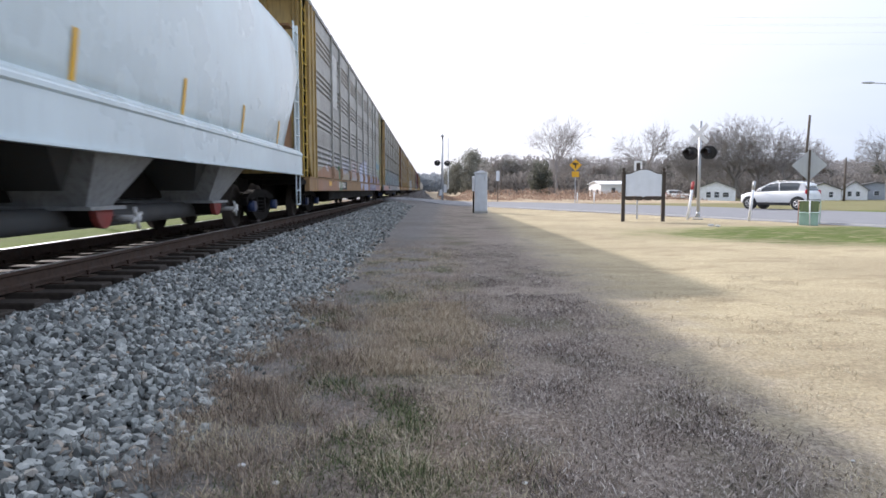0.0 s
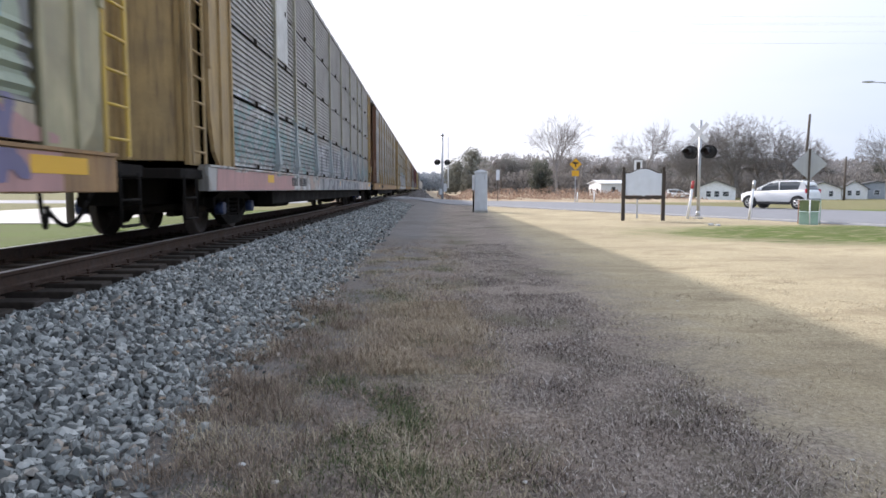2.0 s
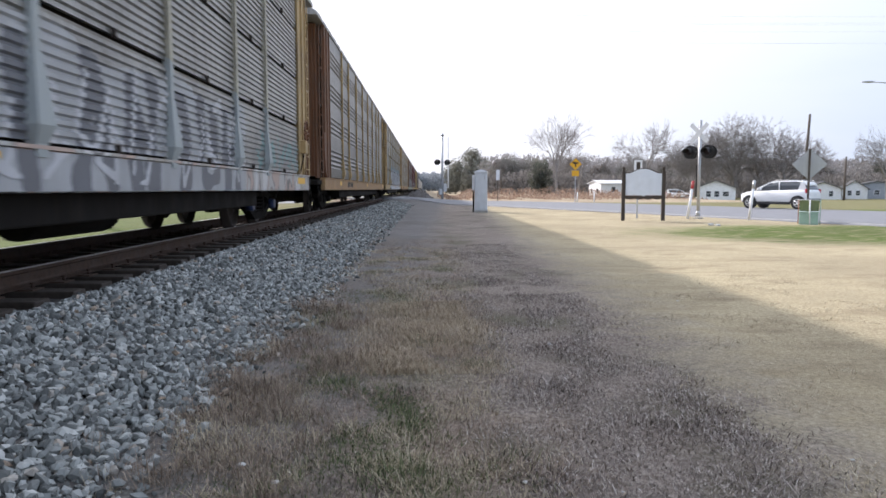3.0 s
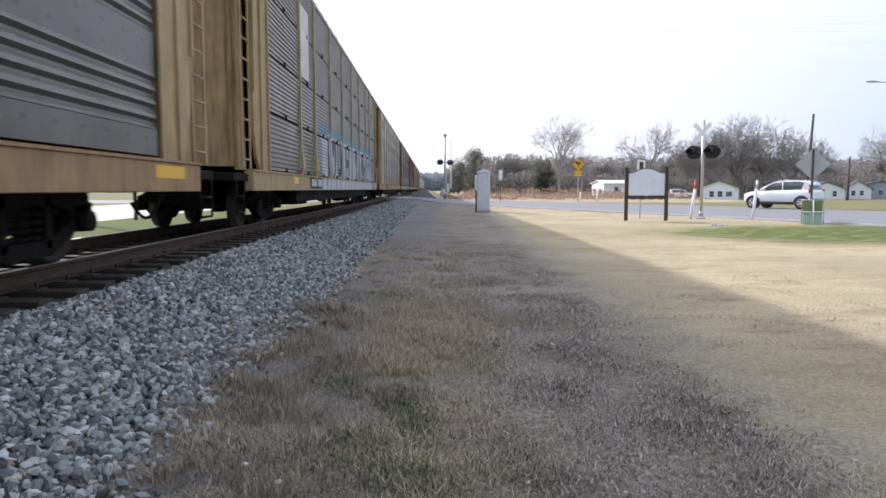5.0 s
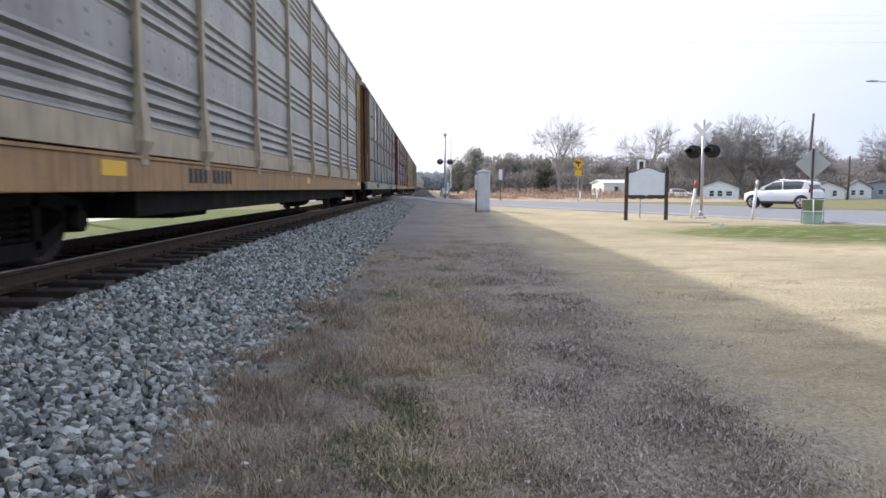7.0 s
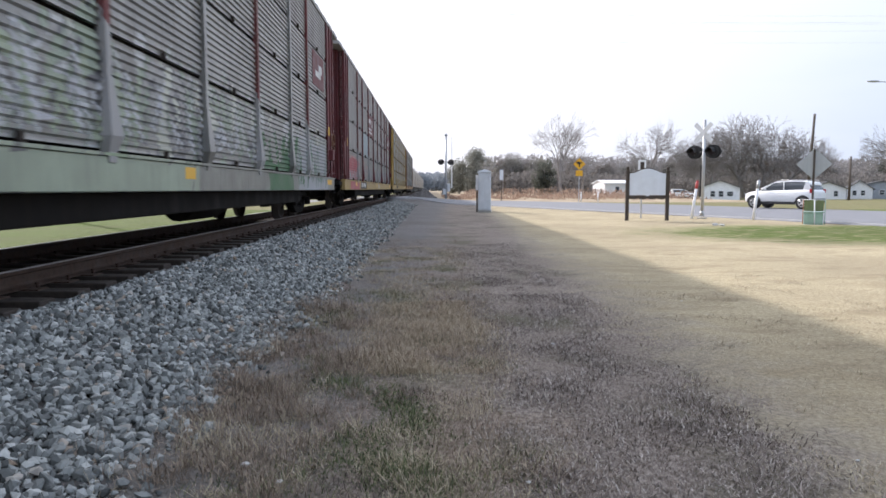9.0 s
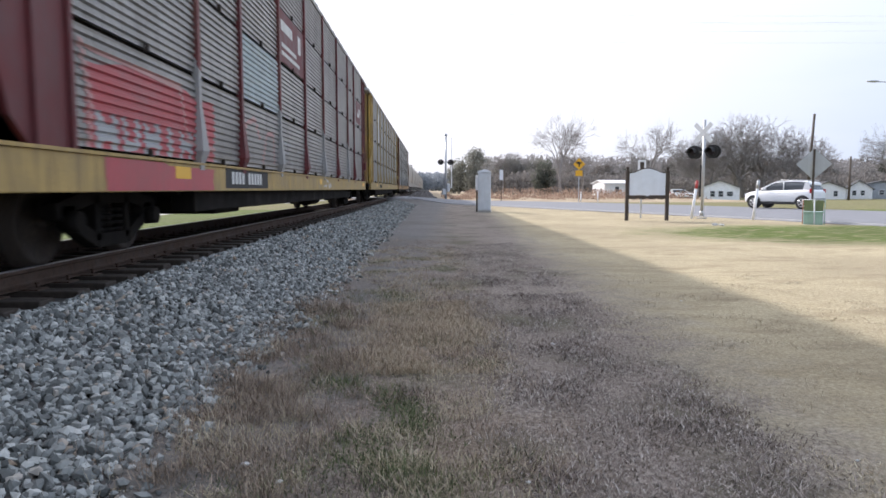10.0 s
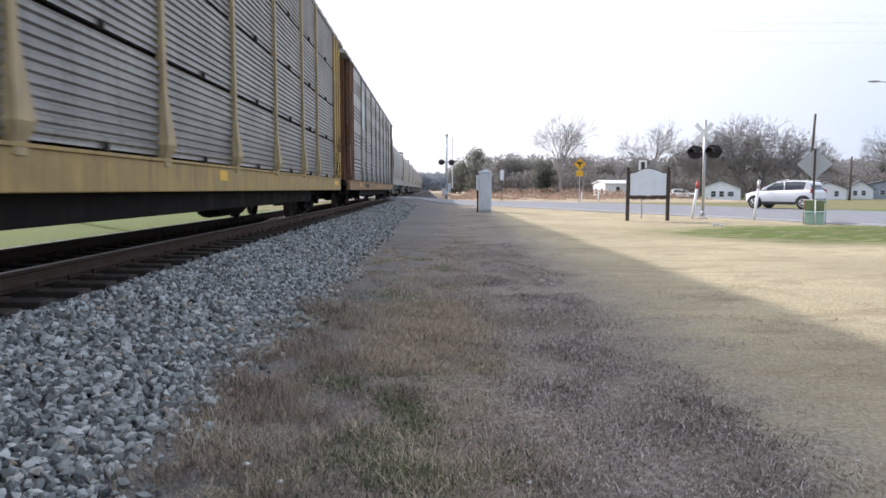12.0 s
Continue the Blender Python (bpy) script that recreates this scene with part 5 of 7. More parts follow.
    spray(c, "sprayed_scrawl", strokes([[(y, 0.70), (y + 0.16, 1.06)] for y in (-5.0, -4.2, -3.1, -2.2, -0.9, 0.1, 0.9, 1.9, 2.5, 3.2, 4.0, 4.7, 5.5, 6.1, 7.0, 7.8, 8.7)], 0.045, 3.0, 0.4), -5.5, 9.5, 0.7, 1.05, K_BLACK, 0.006, label="black strokes across the sill")
    spray(c, "sprayed_patch", field(9.3, 10.8, 1.0, 2.05, 5.0, 0.10), 9.0, 11.0, 0.7, 2.2, K_GREY, 0.006, label="dark sprayed patch")
    spray(c, "sprayed_patch", field(9.8, 11.6, 0.8, 1.5, 6.0, 0.12), 9.6, 11.7, 0.7, 1.7, K_BLUE, 0.009)
    spray(c, "sprayed_letter", each(letters((4, 1), 9.75, 1.7, 0.28, 0.35, 0.14), 0.045), 9.5, 11.0, 1.5, 2.2, K_SILVER, 0.012, label="small pale letters")
    spray(c, "sprayed_scrawl", strokes(scrawl(31, -7.9, -6.3, 1.5, 1.95, 5), 0.02), -8.2, -6.0, 1.1, 2.1, K_GREY, 0.004, label="faint dark tag")
    c = CARS[7][0]
    spray(c, "sprayed_patch", field(-6.0, 0.7, 0.7, 1.02, 2.0, 0.04), -6.2, 0.9, 0.7, 1.03, K_PALEG, 0.003, label="pale green sprayed sill")
    spray(c, "sprayed_scrawl", strokes(scrawl(41, -6.4, -0.6, 1.1, 1.95, 26), 0.035), -6.6, -0.4, 1.05, 2.05, K_PALEG, 0.004, label="pale yellowish scrawl")
    spray(c, "sprayed_scrawl", strokes(scrawl(42, -6.4, 4.0, 1.15, 1.95, 30), 0.022), -6.6, 4.4, 1.05, 2.05, K_WHITE, 0.006, label="white scrawl")
    spray(c, "sprayed_patch", field(4.6, 6.9, 0.7, 1.3, 3.0, 0.16), 4.3, 7.2, 0.7, 1.6, K_GREEN, 0.003, label="green sprayed patch")
    spray(c, "sprayed_scrawl", strokes(scrawl(43, 4.4, 7.4, 1.1, 1.95, 12), 0.05), 4.2, 7.6, 1.05, 2.05, K_GREEN, 0.004)
    spray(c, "sprayed_patch", field(7.5, 11.6, 0.7, 1.9, 4.0, 0.1), 7.3, 11.7, 0.7, 2.05, K_SILVER, 0.003, label="pale silver sprayed ground")
    spray(c, "sprayed_scrawl", strokes(scrawl(44, 7.2, 11.6, 0.75, 1.9, 14), 0.03), 7.0, 11.7, 0.7, 2.05, K_GREEN, 0.006)
    c = CARS[8][0]
    spray(c, "sprayed_patch", field(-11.55, -8.05, 1.08, 1.9, 1.0, 0.08), -11.65, -7.8, 1.0, 2.08, K_RED, 0.003, label="faded red sprayed piece")
    spray(c, "sprayed_patch", field(-11.3, -8.2, 0.7, 1.02, 2.0, 0.08), -11.5, -8.0, 0.7, 1.03, K_RED, 0.003, label="red sprayed sill")
    spray(c, "sprayed_letter", each(letters((1, 4, 1, 5, 1, 4), -11.3, 1.12, 0.30, 0.26, 0.2), 0.06), -11.5, -7.9, 1.0, 1.5, K_SILVER, 0.006, label="pale block letters")
    spray(c, "sprayed_scrawl", strokes([[(-11.6, 2.0), (-11.45, 1.5), (-11.5, 1.1)], [(-11.5, 1.95), (-9.3, 1.93)], [(-9.3, 1.9), (-9.1, 1.3), (-8.1, 1.25)]], 0.035), -11.7, -7.9, 1.0, 2.1, K_PINK, 0.009, label="pink outline")
    spray(c, "sprayed_scrawl", strokes([[(-6.4, 1.2), (-6.5, 1.75), (-5.9, 1.9), (-5.6, 1.6)], [(-5.4, 1.2), (-5.1, 1.7), (-4.6, 1.75), (-4.5, 1.2)]], 0.04), -6.8, -4.3, 1.0, 2.1, K_PINK, 0.004)
    spray(c, "sprayed_scrawl", strokes(scrawl(51, -3.6, 4.4, 1.15, 1.75, 20), 0.02), -3.8, 4.6, 1.05, 1.95, K_SILVER, 0.004, label="chalky white scrawl")
    spray(c, "sprayed_scrawl", strokes(scrawl(52, 1.0, 2.6, 0.75, 1.0, 6), 0.018), 0.8, 2.9, 0.7, 1.03, K_WHITE, 0.004)


spray_train()


def travelled(t):
    return 18.13 * t + 0.025 * t * t


# ---- loose things beside the road ----
M_WHITE = paint("white_gloss_paint", (0.78, 0.79, 0.80), 0.45, amount=0.15, dirt=(0.4, 0.38, 0.35), spread=0.05)
M_CASE = paint("silver_grey_case_paint", (0.60, 0.63, 0.66), 0.45, 0.2, amount=0.2, dirt=(0.35, 0.35, 0.35), spread=0.05)
M_ALU = paint("bare_aluminium", (0.50, 0.51, 0.52), 0.45, 0.6, amount=0.2, dirt=(0.3, 0.3, 0.3), spread=0.05)
M_WOODP = paint("dark_stained_timber", (0.055, 0.042, 0.033), 0.8, amount=0.3, scale=8)
M_POLE = paint("weathered_utility_pole", (0.10, 0.08, 0.065), 0.9, amount=0.4)
M_BLACK = plain("matt_black_paint", (0.015, 0.015, 0.016), 0.6)
M_LENS = plain("dark_red_lens", (0.012, 0.006, 0.006), 0.35)
M_REDP = paint("faded_red_paint", (0.45, 0.05, 0.05), 0.5, amount=0.2)
M_SIGNY = plain("sign_yellow", (0.78, 0.40, 0.015), 0.5)
M_GREENB = paint("pale_green_cabinet", (0.36, 0.52, 0.43), 0.55, amount=0.2, spread=0.08)
M_BOARD = paint("pale_board_face", (0.70, 0.74, 0.80), 0.55, amount=0.1, dirt=(0.5, 0.5, 0.5), spread=0.04)
M_CLAY = paint("terracotta", (0.42, 0.20, 0.10), 0.8, amount=0.3)


def at(x, y, turn=0.0):
    return pose(x, y, ground_z(x, y), 0, 0, turn)


def signal_case():
    c = thing("signal_case", "tall silver-grey crossing signal case with a pitched cap", "equipment case", at(2.82, 35.95, -6))
    part("plinth", Geo().box(-0.36, 0.36, -0.36, 0.36, -0.05, 0.1, 0.01), MAT_CONC, c)
    part("body", Geo().box(-0.33, 0.33, -0.33, 0.33, 0.1, 2.08, 0.015), M_CASE, c)
    cap = Geo()
    cap.loft([[(-0.37, -0.37, 2.08), (0.37, -0.37, 2.08), (0.37, 0.37, 2.08), (-0.37, 0.37, 2.08)],
              [(-0.37, -0.37, 2.12), (0.37, -0.37, 2.12), (0.37, 0.37, 2.12), (-0.37, 0.37, 2.12)],
              [(-0.05, -0.34, 2.24), (0.05, -0.34, 2.24), (0.05, 0.34, 2.24), (-0.05, 0.34, 2.24)]])
    part("cap", cap, M_CASE, c)
    d = part("door", Geo().box(-0.29, 0.29, -0.35, -0.33, 0.16, 2.02, 0.006), M_CASE, c)
    part("door_handle", Geo().box(0.17, 0.22, -0.39, -0.35, 1.72, 1.92, 0.01), M_ALU, d)
    part("service_box", Geo().box(-0.47, -0.33, -0.2, 0.15, 1.15, 1.95, 0.02), M_WHITE, c, "small white meter box")
    part("conduit", Geo().tube((-0.4, -0.02, 0), (-0.4, -0.02, 1.15), 0.04, n=10), M_DARK, c)
    return c


signal_case()


def notice_board():
    b = thing("notice_board", "pale arched notice board on two dark timber posts", "sign board", at(8.36, 26.2, -6))
    for s in (-1, 1):
        p = part("post", Geo().box(-0.065, 0.065, -0.065, 0.065, -0.05, 1.92, 0.008), M_WOODP, b, at=pose(s * 0.76, 0, 0))
        fin = Geo()
        fin.loft([[(r * math.cos(k * math.pi / 4), r * math.sin(k * math.pi / 4), z) for k in range(8)] for r, z in ((0.03, 1.92), (0.035, 1.96), (0.065, 2.0), (0.06, 2.05), (0.02, 2.09))], smooth=True)
        part("finial", fin, M_WOODP, p)
    out = [(-0.68, 0.98), (-0.08, 0.98), (0.0, 0.93), (0.08, 0.98), (0.68, 0.98), (0.68, 1.82), (0.55, 1.83)]
    out += [(0.5 - 1.0 * k / 10, 1.84 + 0.16 * math.sin(math.pi * k / 10)) for k in range(11)] + [(-0.55, 1.83), (-0.68, 1.82)]
    face = Geo().loft([[(x, y, z) for x, z in out] for y in (0.02, -0.035)])
    part("board", face, M_BOARD, b, "pale blue-white painted panel")
    low = [(-0.70 + 1.40 * k / 16, 0.86 - 0.045 * abs(math.sin(k * 0.78))) for k in range(17)]
    trim = Geo().loft([[(x, y, z) for x, z in low + [(0.70, 0.97), (-0.70, 0.97)]] for y in (0.05, -0.03)])
    part("lower_rail", trim, M_WOODP, b, "dark scalloped lower rail")
    rim = Geo()
    top = out[5:]
    for (xa, za), (xb, zb) in zip(top, top[1:]):
        rim.tube((xa, 0.0, za + 0.015), (xb, 0.0, zb + 0.015), 0.022, n=6)
    part("moulding", rim, M_WOODP, b, "thin dark edge moulding")
    return b


notice_board()


def slot_sign():
    s = thing("route_marker_sign", "small white-framed sign on a thin post", "sign", at(8.75, 28.2, -12))
    part("post", Geo().box(-0.03, 0.03, -0.02, 0.02, -0.05, 2.35), M_ALU, s)
    part("frame", Geo().box(-0.16, -0.07, -0.05, -0.02, 1.75, 2.42).box(0.09, 0.16, -0.05, -0.02, 1.75, 2.42).box(-0.07, 0.09, -0.05, -0.02, 2.34, 2.42).box(-0.07, 0.09, -0.05, -0.02, 1.75, 1.83), M_WHITE, s)
    part("panel", Geo().box(-0.07, 0.09, -0.04, -0.021, 1.83, 2.34), M_WOODP, s)


slot_sign()


def disc(g, c, r, y0, y1, n=24):
    ring = lambda y: [(c[0] + r * math.cos(2 * math.pi * k / n), y, c[1] + r * math.sin(2 * math.pi * k / n)) for k in range(n)]
    g.loft([ring(y0), ring(y1)])


def crossing_signal(name, label, m, height, lamp_z, buck_z, mast_r, arm=0.55):
    s = thing(name, label, "crossing signal", m, group="signals of the crossing")
    part("base", Geo().box(-0.15, 0.15, -0.15, 0.15, -0.05, 0.06, 0.015), MAT_CONC, s)
    part("mast", Geo().tube((0, 0, 0.1), (0, 0, height), mast_r, n=14), M_ALU, s)
    part("junction_box", Geo().box(-0.09, 0.09, -0.08, 0.08, 0.10, 0.16, 0.01).tube((0, 0, 0.16), (0, 0, 0.32), 0.085, 0.07, n=12), M_ALU, s)
    if buck_z:
        for a in (45, -45):
            part("crossbuck_blade", Geo().box(-0.52, 0.52, -0.012, 0.012, -0.09, 0.09, 0.004), M_WHITE, s, "white crossbuck blade", at=pose(0, -0.08 * (1 if a > 0 else 1.3), buck_z, 0, a, 0))
    part("cross_arm", Geo().tube((-arm - 0.1, 0, lamp_z), (arm + 0.1, 0, lamp_z), 0.03, n=8), M_BLACK, s)
    for sx in (-1, 1):
        for face in (-1, 1):
            g = Geo()
            disc(g, (0, 0), 0.27, face * 0.10, face * 0.12)
            lamp = part("lamp_backing", g, M_BLACK, s, "round black backing disc", at=pose(sx * arm, 0, lamp_z))
            h = Geo()
            n = 12
            for k in range(n):
                a0, a1 = math.radians(-10 + 200 * k / n), math.radians(-10 + 200 * (k + 1) / n)
                h.loft([[(r * math.cos(a), y, r * math.sin(a)) for r, a, y in ((0.16, a0, face * 0.12), (0.16, a1, face * 0.12), (0.16, a1, face * 0.36), (0.16, a0, face * 0.40))],
                        [(r * math.cos(a), y, r * math.sin(a)) for r, a, y in ((0.17, a0, face * 0.12), (0.17, a1, face * 0.12), (0.17, a1, face * 0.36), (0.17, a0, face * 0.40))]])
            part("hood", h, M_BLACK, lamp)
            le = Geo()
            disc(le, (0, 0), 0.15, face * 0.121, face * 0.15, 18)
            part("lens", le, M_LENS, lamp, "unlit dark red lens")
    return s


near = crossing_signal("crossing_signal", "grey crossing signal mast with crossbuck and two black unlit lamps", at(11.08, 27.6, -52), 4.0, 2.72, 3.48, 0.062, 0.40)
part("cable_pipe", Geo().box(-0.13, -0.07, -0.02, 0.02, 0.9, 2.2).box(-0.13, 0.0, -0.01, 0.01, 2.1, 2.14), M_BLACK, near, "dark cable pipe beside the mast")
far = crossing_signal("crossing_signal", "grey crossing signal mast with black lamps beside the far road edge", at(1.45, 67.5, 25), 6.35, 3.7, 0, 0.11, 0.55)
part("bell", Geo().tube((0, 0, 6.3), (0, 0, 6.5), 0.19, 0.12, n=14), M_ALU, far, "round grey bell on top")
part("gate_mechanism", Geo().box(0.06, 0.40, -0.2, 0.2, 0.8, 1.6, 0.04).box(-0.4, -0.06, -0.15, 0.15, 0.5, 1.1, 0.03), M_ALU, far, "grey gate drive")
part("raised_gate_arm", Geo().box(0.62, 0.68, -0.03, 0.03, 1.2, 6.2), M_WHITE, far, "white raised gate arm")
part("gate_link", Geo().box(0.38, 0.7, -0.03, 0.03, 1.15, 1.25), M_ALU, far)


def leaning_marker(x, y, lean, height, tip, label):
    m = thing("marker_post", label, "post", at(x, y) @ pose(0, 0, 0, 0, lean, 0), group="marker posts by the road")
    part("tube", Geo().tube((0, 0, -0.05), (0, 0, height * 0.8), 0.055, n=12), M_WHITE, m)
    part("tip", Geo().tube((0, 0, height * 0.8), (0, 0, height), 0.058, n=12).tube((0, 0, height), (0, 0, height + 0.03), 0.058, 0.02, n=12), tip, m, "coloured top sleeve")


leaning_marker(10.62, 27.5, 7, 1.55, M_REDP, "leaning white marker post with a faded red top")
leaning_marker(12.63, 26.4, 6, 1.55, M_ALU, "leaning white marker post with a grey top")
leaning_marker(14.0, 63.4, 1, 0.95, M_WHITE, "short white delineator post by the sedge field")
leaning_marker(15.6, 63.4, -1, 1.0, M_WHITE, "short white delineator post beyond the road")


def diamond_sign(x, y, turn, z, half, face, label, post_r=0.035, extra=False, back=False):
    s = thing("diamond_sign", label, "road sign", at(x, y, turn))
    part("post", Geo().box(-post_r, post_r, -0.025, 0.025, -0.05, z + half * 0.95), M_ALU if not back else M_POLE, s)
    w = half * 0.93
    yy = 0.03 if back else -0.03
    g = Geo()
    ring = lambda y, k: [(0.0, y, z - half * k), (half * k, y, z), (0.0, y, z + half * k), (-half * k, y, z)]
    g.loft([ring(yy - 0.004, 1), ring(yy + 0.004, 1)])
    part("plate", g, M_ALU if back else face, s)
    if not back:
        b = Geo()
        b.box(-0.05, 0.05, yy - 0.012, yy - 0.005, z - half * 0.45, z + half * 0.1)
        b.box(-0.22 * half / 0.5, 0.22 * half / 0.5, yy - 0.012, yy - 0.0055, z + half * 0.08, z + half * 0.3)
        b.box(-0.3 * half / 0.5, 0.0, yy - 0.012, yy - 0.006, z + half * 0.28, z + half * 0.4)
        part("symbol", b, M_BLACK, s, "black symbol")
        part("rider_plate", Geo().box(-0.3, 0.3, yy - 0.004, yy + 0.004, z - half - 0.5, z - half - 0.02), face, s, "small yellow plate")
    return s


diamond_sign(13.3, 23.5, -28, 2.08, 0.55, M_ALU, "bare aluminium back of a diamond road sign", back=True)
diamond_sign(12.75, 58.6, -10, 3.35, 0.52, M_SIGNY, "yellow diamond warning sign with a small plate below")

rs = thing("regulatory_sign", "narrow white sign on a thin dark post", "road sign", at(6.9, 66.9, -5))
part("post", Geo().box(-0.04, 0.04, -0.03, 0.03, -0.05, 3.1), M_POLE, rs)
part("plate", Geo().box(-0.17, 0.17, -0.045, -0.035, 2.1, 3.1, 0.003), M_WHITE, rs)


def utility_pedestal():
    u = thing("utility_pedestal", "pale green ribbed utility cabinet with white pipes", "utility box", at(13.25, 23.3, -30) @ Matrix.Diagonal((0.82, 0.82, 1, 1)))
    part("cabinet", Geo().box(-0.36, 0.36, -0.22, 0.22, -0.03, 0.40, 0.02), M_GREENB, u)
    part("lid", Geo().box(-0.39, 0.39, -0.25, 0.25, 0.40, 0.44, 0.01), M_GREENB, u)
    for k in range(5):
        part("upper_panel", Geo().box(-0.36, 0.36, 0.02, 0.06, 0.46, 0.84, 0.01), paint("olive_panel", (0.17, 0.21, 0.09), 0.7), u, "olive green upright panel") if k == 0 else None
        part("rib", Geo().box(-0.32 + 0.145 * k, -0.26 + 0.145 * k, -0.235, -0.22, 0.04, 0.36), M_GREENB, u)
    part("pipe", Geo().tube((0.05, -0.28, -0.05), (0.02, -0.28, 0.85), 0.025, n=8), M_WHITE, u)
    part("pipe", Geo().tube((-0.40, 0.1, -0.05), (-0.40, 0.1, 0.85), 0.02, n=8), M_CLAY, u, "rusty thin stake")
    part("rail", Geo().tube((-0.4, 0.1, 0.84), (0.42, 0.1, 0.84), 0.016, n=8), M_WHITE, u)
    part("pipe", Geo().tube((0.42, 0.1, -0.05), (0.42, 0.1, 0.85), 0.016, n=8), M_GREENB, u)


utility_pedestal()


# ---- sport utility car ----
M_CAR = plain("white_car_paint", (0.86, 0.86, 0.85), 0.35)
M_CAR.node_tree.nodes["Principled BSDF"].inputs["Coat Weight"].default_value = 0.2
# tinted glass, its base colour raised to imitate the reflected sky
M_GLASS = plain("tinted_car_glass", (0.10, 0.11, 0.12), 0.05)
M_TYRE = plain("tyre_rubber", (0.02, 0.02, 0.02), 0.8)
M_TRIM = plain("black_plastic_trim", (0.025, 0.025, 0.027), 0.6)
M_RIM = plain("alloy_rim", (0.6, 0.6, 0.6), 0.3, 0.8)
M_TAIL = plain("red_tail_lamp", (0.4, 0.02, 0.03), 0.2)
M_HEAD = plain("clear_head_lamp", (0.75, 0.77, 0.8), 0.1)


def tail(rows):
    """Draws in both overhangs."""
    return [(1.42 + (r[0] - 1.42) * 0.55 if r[0] > 1.42 else -1.42 + (r[0] + 1.42) * 0.72 if r[0] < -1.42 else r[0], *r[1:]) for r in rows]


def suv(m, label):
    """Front towards -y of its own space."""
    c = thing("sport_utility_car", label, "car", m)
    n = 10
    # lower body: stations along the length, rounded sections
    st = [(-2.36, 0.62, 0.46, 0.70), (-2.32, 0.74, 0.40, 0.82), (-2.18, 0.85, 0.34, 0.92), (-1.8, 0.92, 0.30, 1.00), (-1.2, 0.94, 0.28, 1.06), (-0.95, 0.945, 0.28, 1.10),
          (0.0, 0.95, 0.28, 1.12), (1.2, 0.95, 0.28, 1.15), (1.9, 0.93, 0.32, 1.15), (2.22, 0.88, 0.38, 1.12), (2.34, 0.80, 0.44, 1.05), (2.38, 0.70, 0.50, 0.95)]
    rings = []
    for y, w, z0, z1 in tail(st):
        zc, h = (z0 + z1) / 2, (z1 - z0) / 2
        ring = []
        for k in range(20):
            a = 2 * math.pi * k / 20
            cx, cz = math.cos(a), math.sin(a)
            ring.append((w * math.copysign(abs(cx) ** 0.35, cx), y, zc + h * math.copysign(abs(cz) ** 0.45, cz)))
        rings.append(ring)
    part("body", Geo().loft(rings, smooth=True), M_CAR, c)
    # greenhouse
    gl = [(-1.05, 0.80, 1.10), (-0.75, 0.78, 1.28), (-0.25, 0.74, 1.54), (0.3, 0.72, 1.60), (1.2, 0.71, 1.59), (1.75, 0.70, 1.50), (2.15, 0.74, 1.22), (2.22, 0.76, 1.12)]
    part("windows", Geo().loft([[(w + 0.06, y, 1.06), (w, y, max(1.07, z - 0.03)), (w - 0.1, y, z), (-w + 0.1, y, z), (-w, y, max(1.07, z - 0.03)), (-w - 0.06, y, 1.06)] for y, w, z in tail(gl)], smooth=True), M_GLASS, c, "tinted side windows")
    roof = [(-0.38, 0.735, 1.50), (0.0, 0.735, 1.585), (0.3, 0.735, 1.625), (1.2, 0.725, 1.62), (1.75, 0.715, 1.56), (2.05, 0.70, 1.42)]
    part("roof", Geo().loft([[(w, y, z - 0.06), (w - 0.04, y, z), (0, y, z + 0.02), (-w + 0.04, y, z), (-w, y, z - 0.06)] for y, w, z in tail(roof)], smooth=True), M_CAR, c)
    for s in (-1, 1):
        pil = Geo()
        for a, b, r in (((0.83, -1.05, 1.10), (0.74, -0.30, 1.53), 0.035), ((0.815, 0.28, 1.1), (0.745, 0.25, 1.58), 0.03)):
            pil.tube((s * a[0], a[1], a[2]), (s * b[0], b[1], b[2]), r, n=8)
        pil.loft([[(s * x, y, z) for y, z in ((1.35, 1.1), (1.80, 1.1), (1.70, 1.46), (1.50, 1.56))] for x in (0.795, 0.745)])
        part("pillars", pil, M_CAR, c)
        part("sill_cladding", Geo().box(*sorted((s * 0.86, s * 0.965)), -1.0, 1.0, 0.26, 0.42, 0.03), M_TRIM, c)
        part("mirror", Geo().box(*sorted((s * 0.92, s * 1.1)), -0.85, -0.70, 1.08, 1.22, 0.03), M_CAR, c)
        part("tail_lamp", Geo().box(*sorted((s * 0.62, s * 0.90)), 1.78, 1.92, 0.92, 1.16, 0.03), M_TAIL, c, "red tail lamp")
        part("head_lamp", Geo().box(*sorted((s * 0.50, s * 0.80)), -2.07, -1.86, 0.72, 0.86, 0.03), M_HEAD, c)
        part("roof_rail", Geo().line([(s * 0.66, -0.1, 1.60), (s * 0.66, 0.05, 1.68), (s * 0.66, 1.5, 1.67), (s * 0.66, 1.62, 1.59)], 0.018), M_ALU, c)
        for k in (0, 1):
            part("door_handle", Geo().box(*sorted((s * 0.95, s * 0.975)), 0.02 + 0.95 * k, 0.2 + 0.95 * k, 0.92, 0.95, 0.005), M_CAR, c)
        for y in (-1.42, 1.42):
            arc = [math.pi * k / 14 for k in range(15)]
            arch = Geo().loft([[(x, y + r * math.cos(a), 0.36 + r * math.sin(a)) for x, r in ((s * 0.90, 0.36), (s * 0.965, 0.36), (s * 0.965, 0.43), (s * 0.90, 0.43))] for a in arc])
            part("wheel_arch", arch, M_TRIM, c)
            well = Geo()
            ring = lambda x: [(x, y + 0.37 * math.cos(2 * math.pi * k / 24), 0.36 + 0.37 * math.sin(2 * math.pi * k / 24)) for k in range(24)]
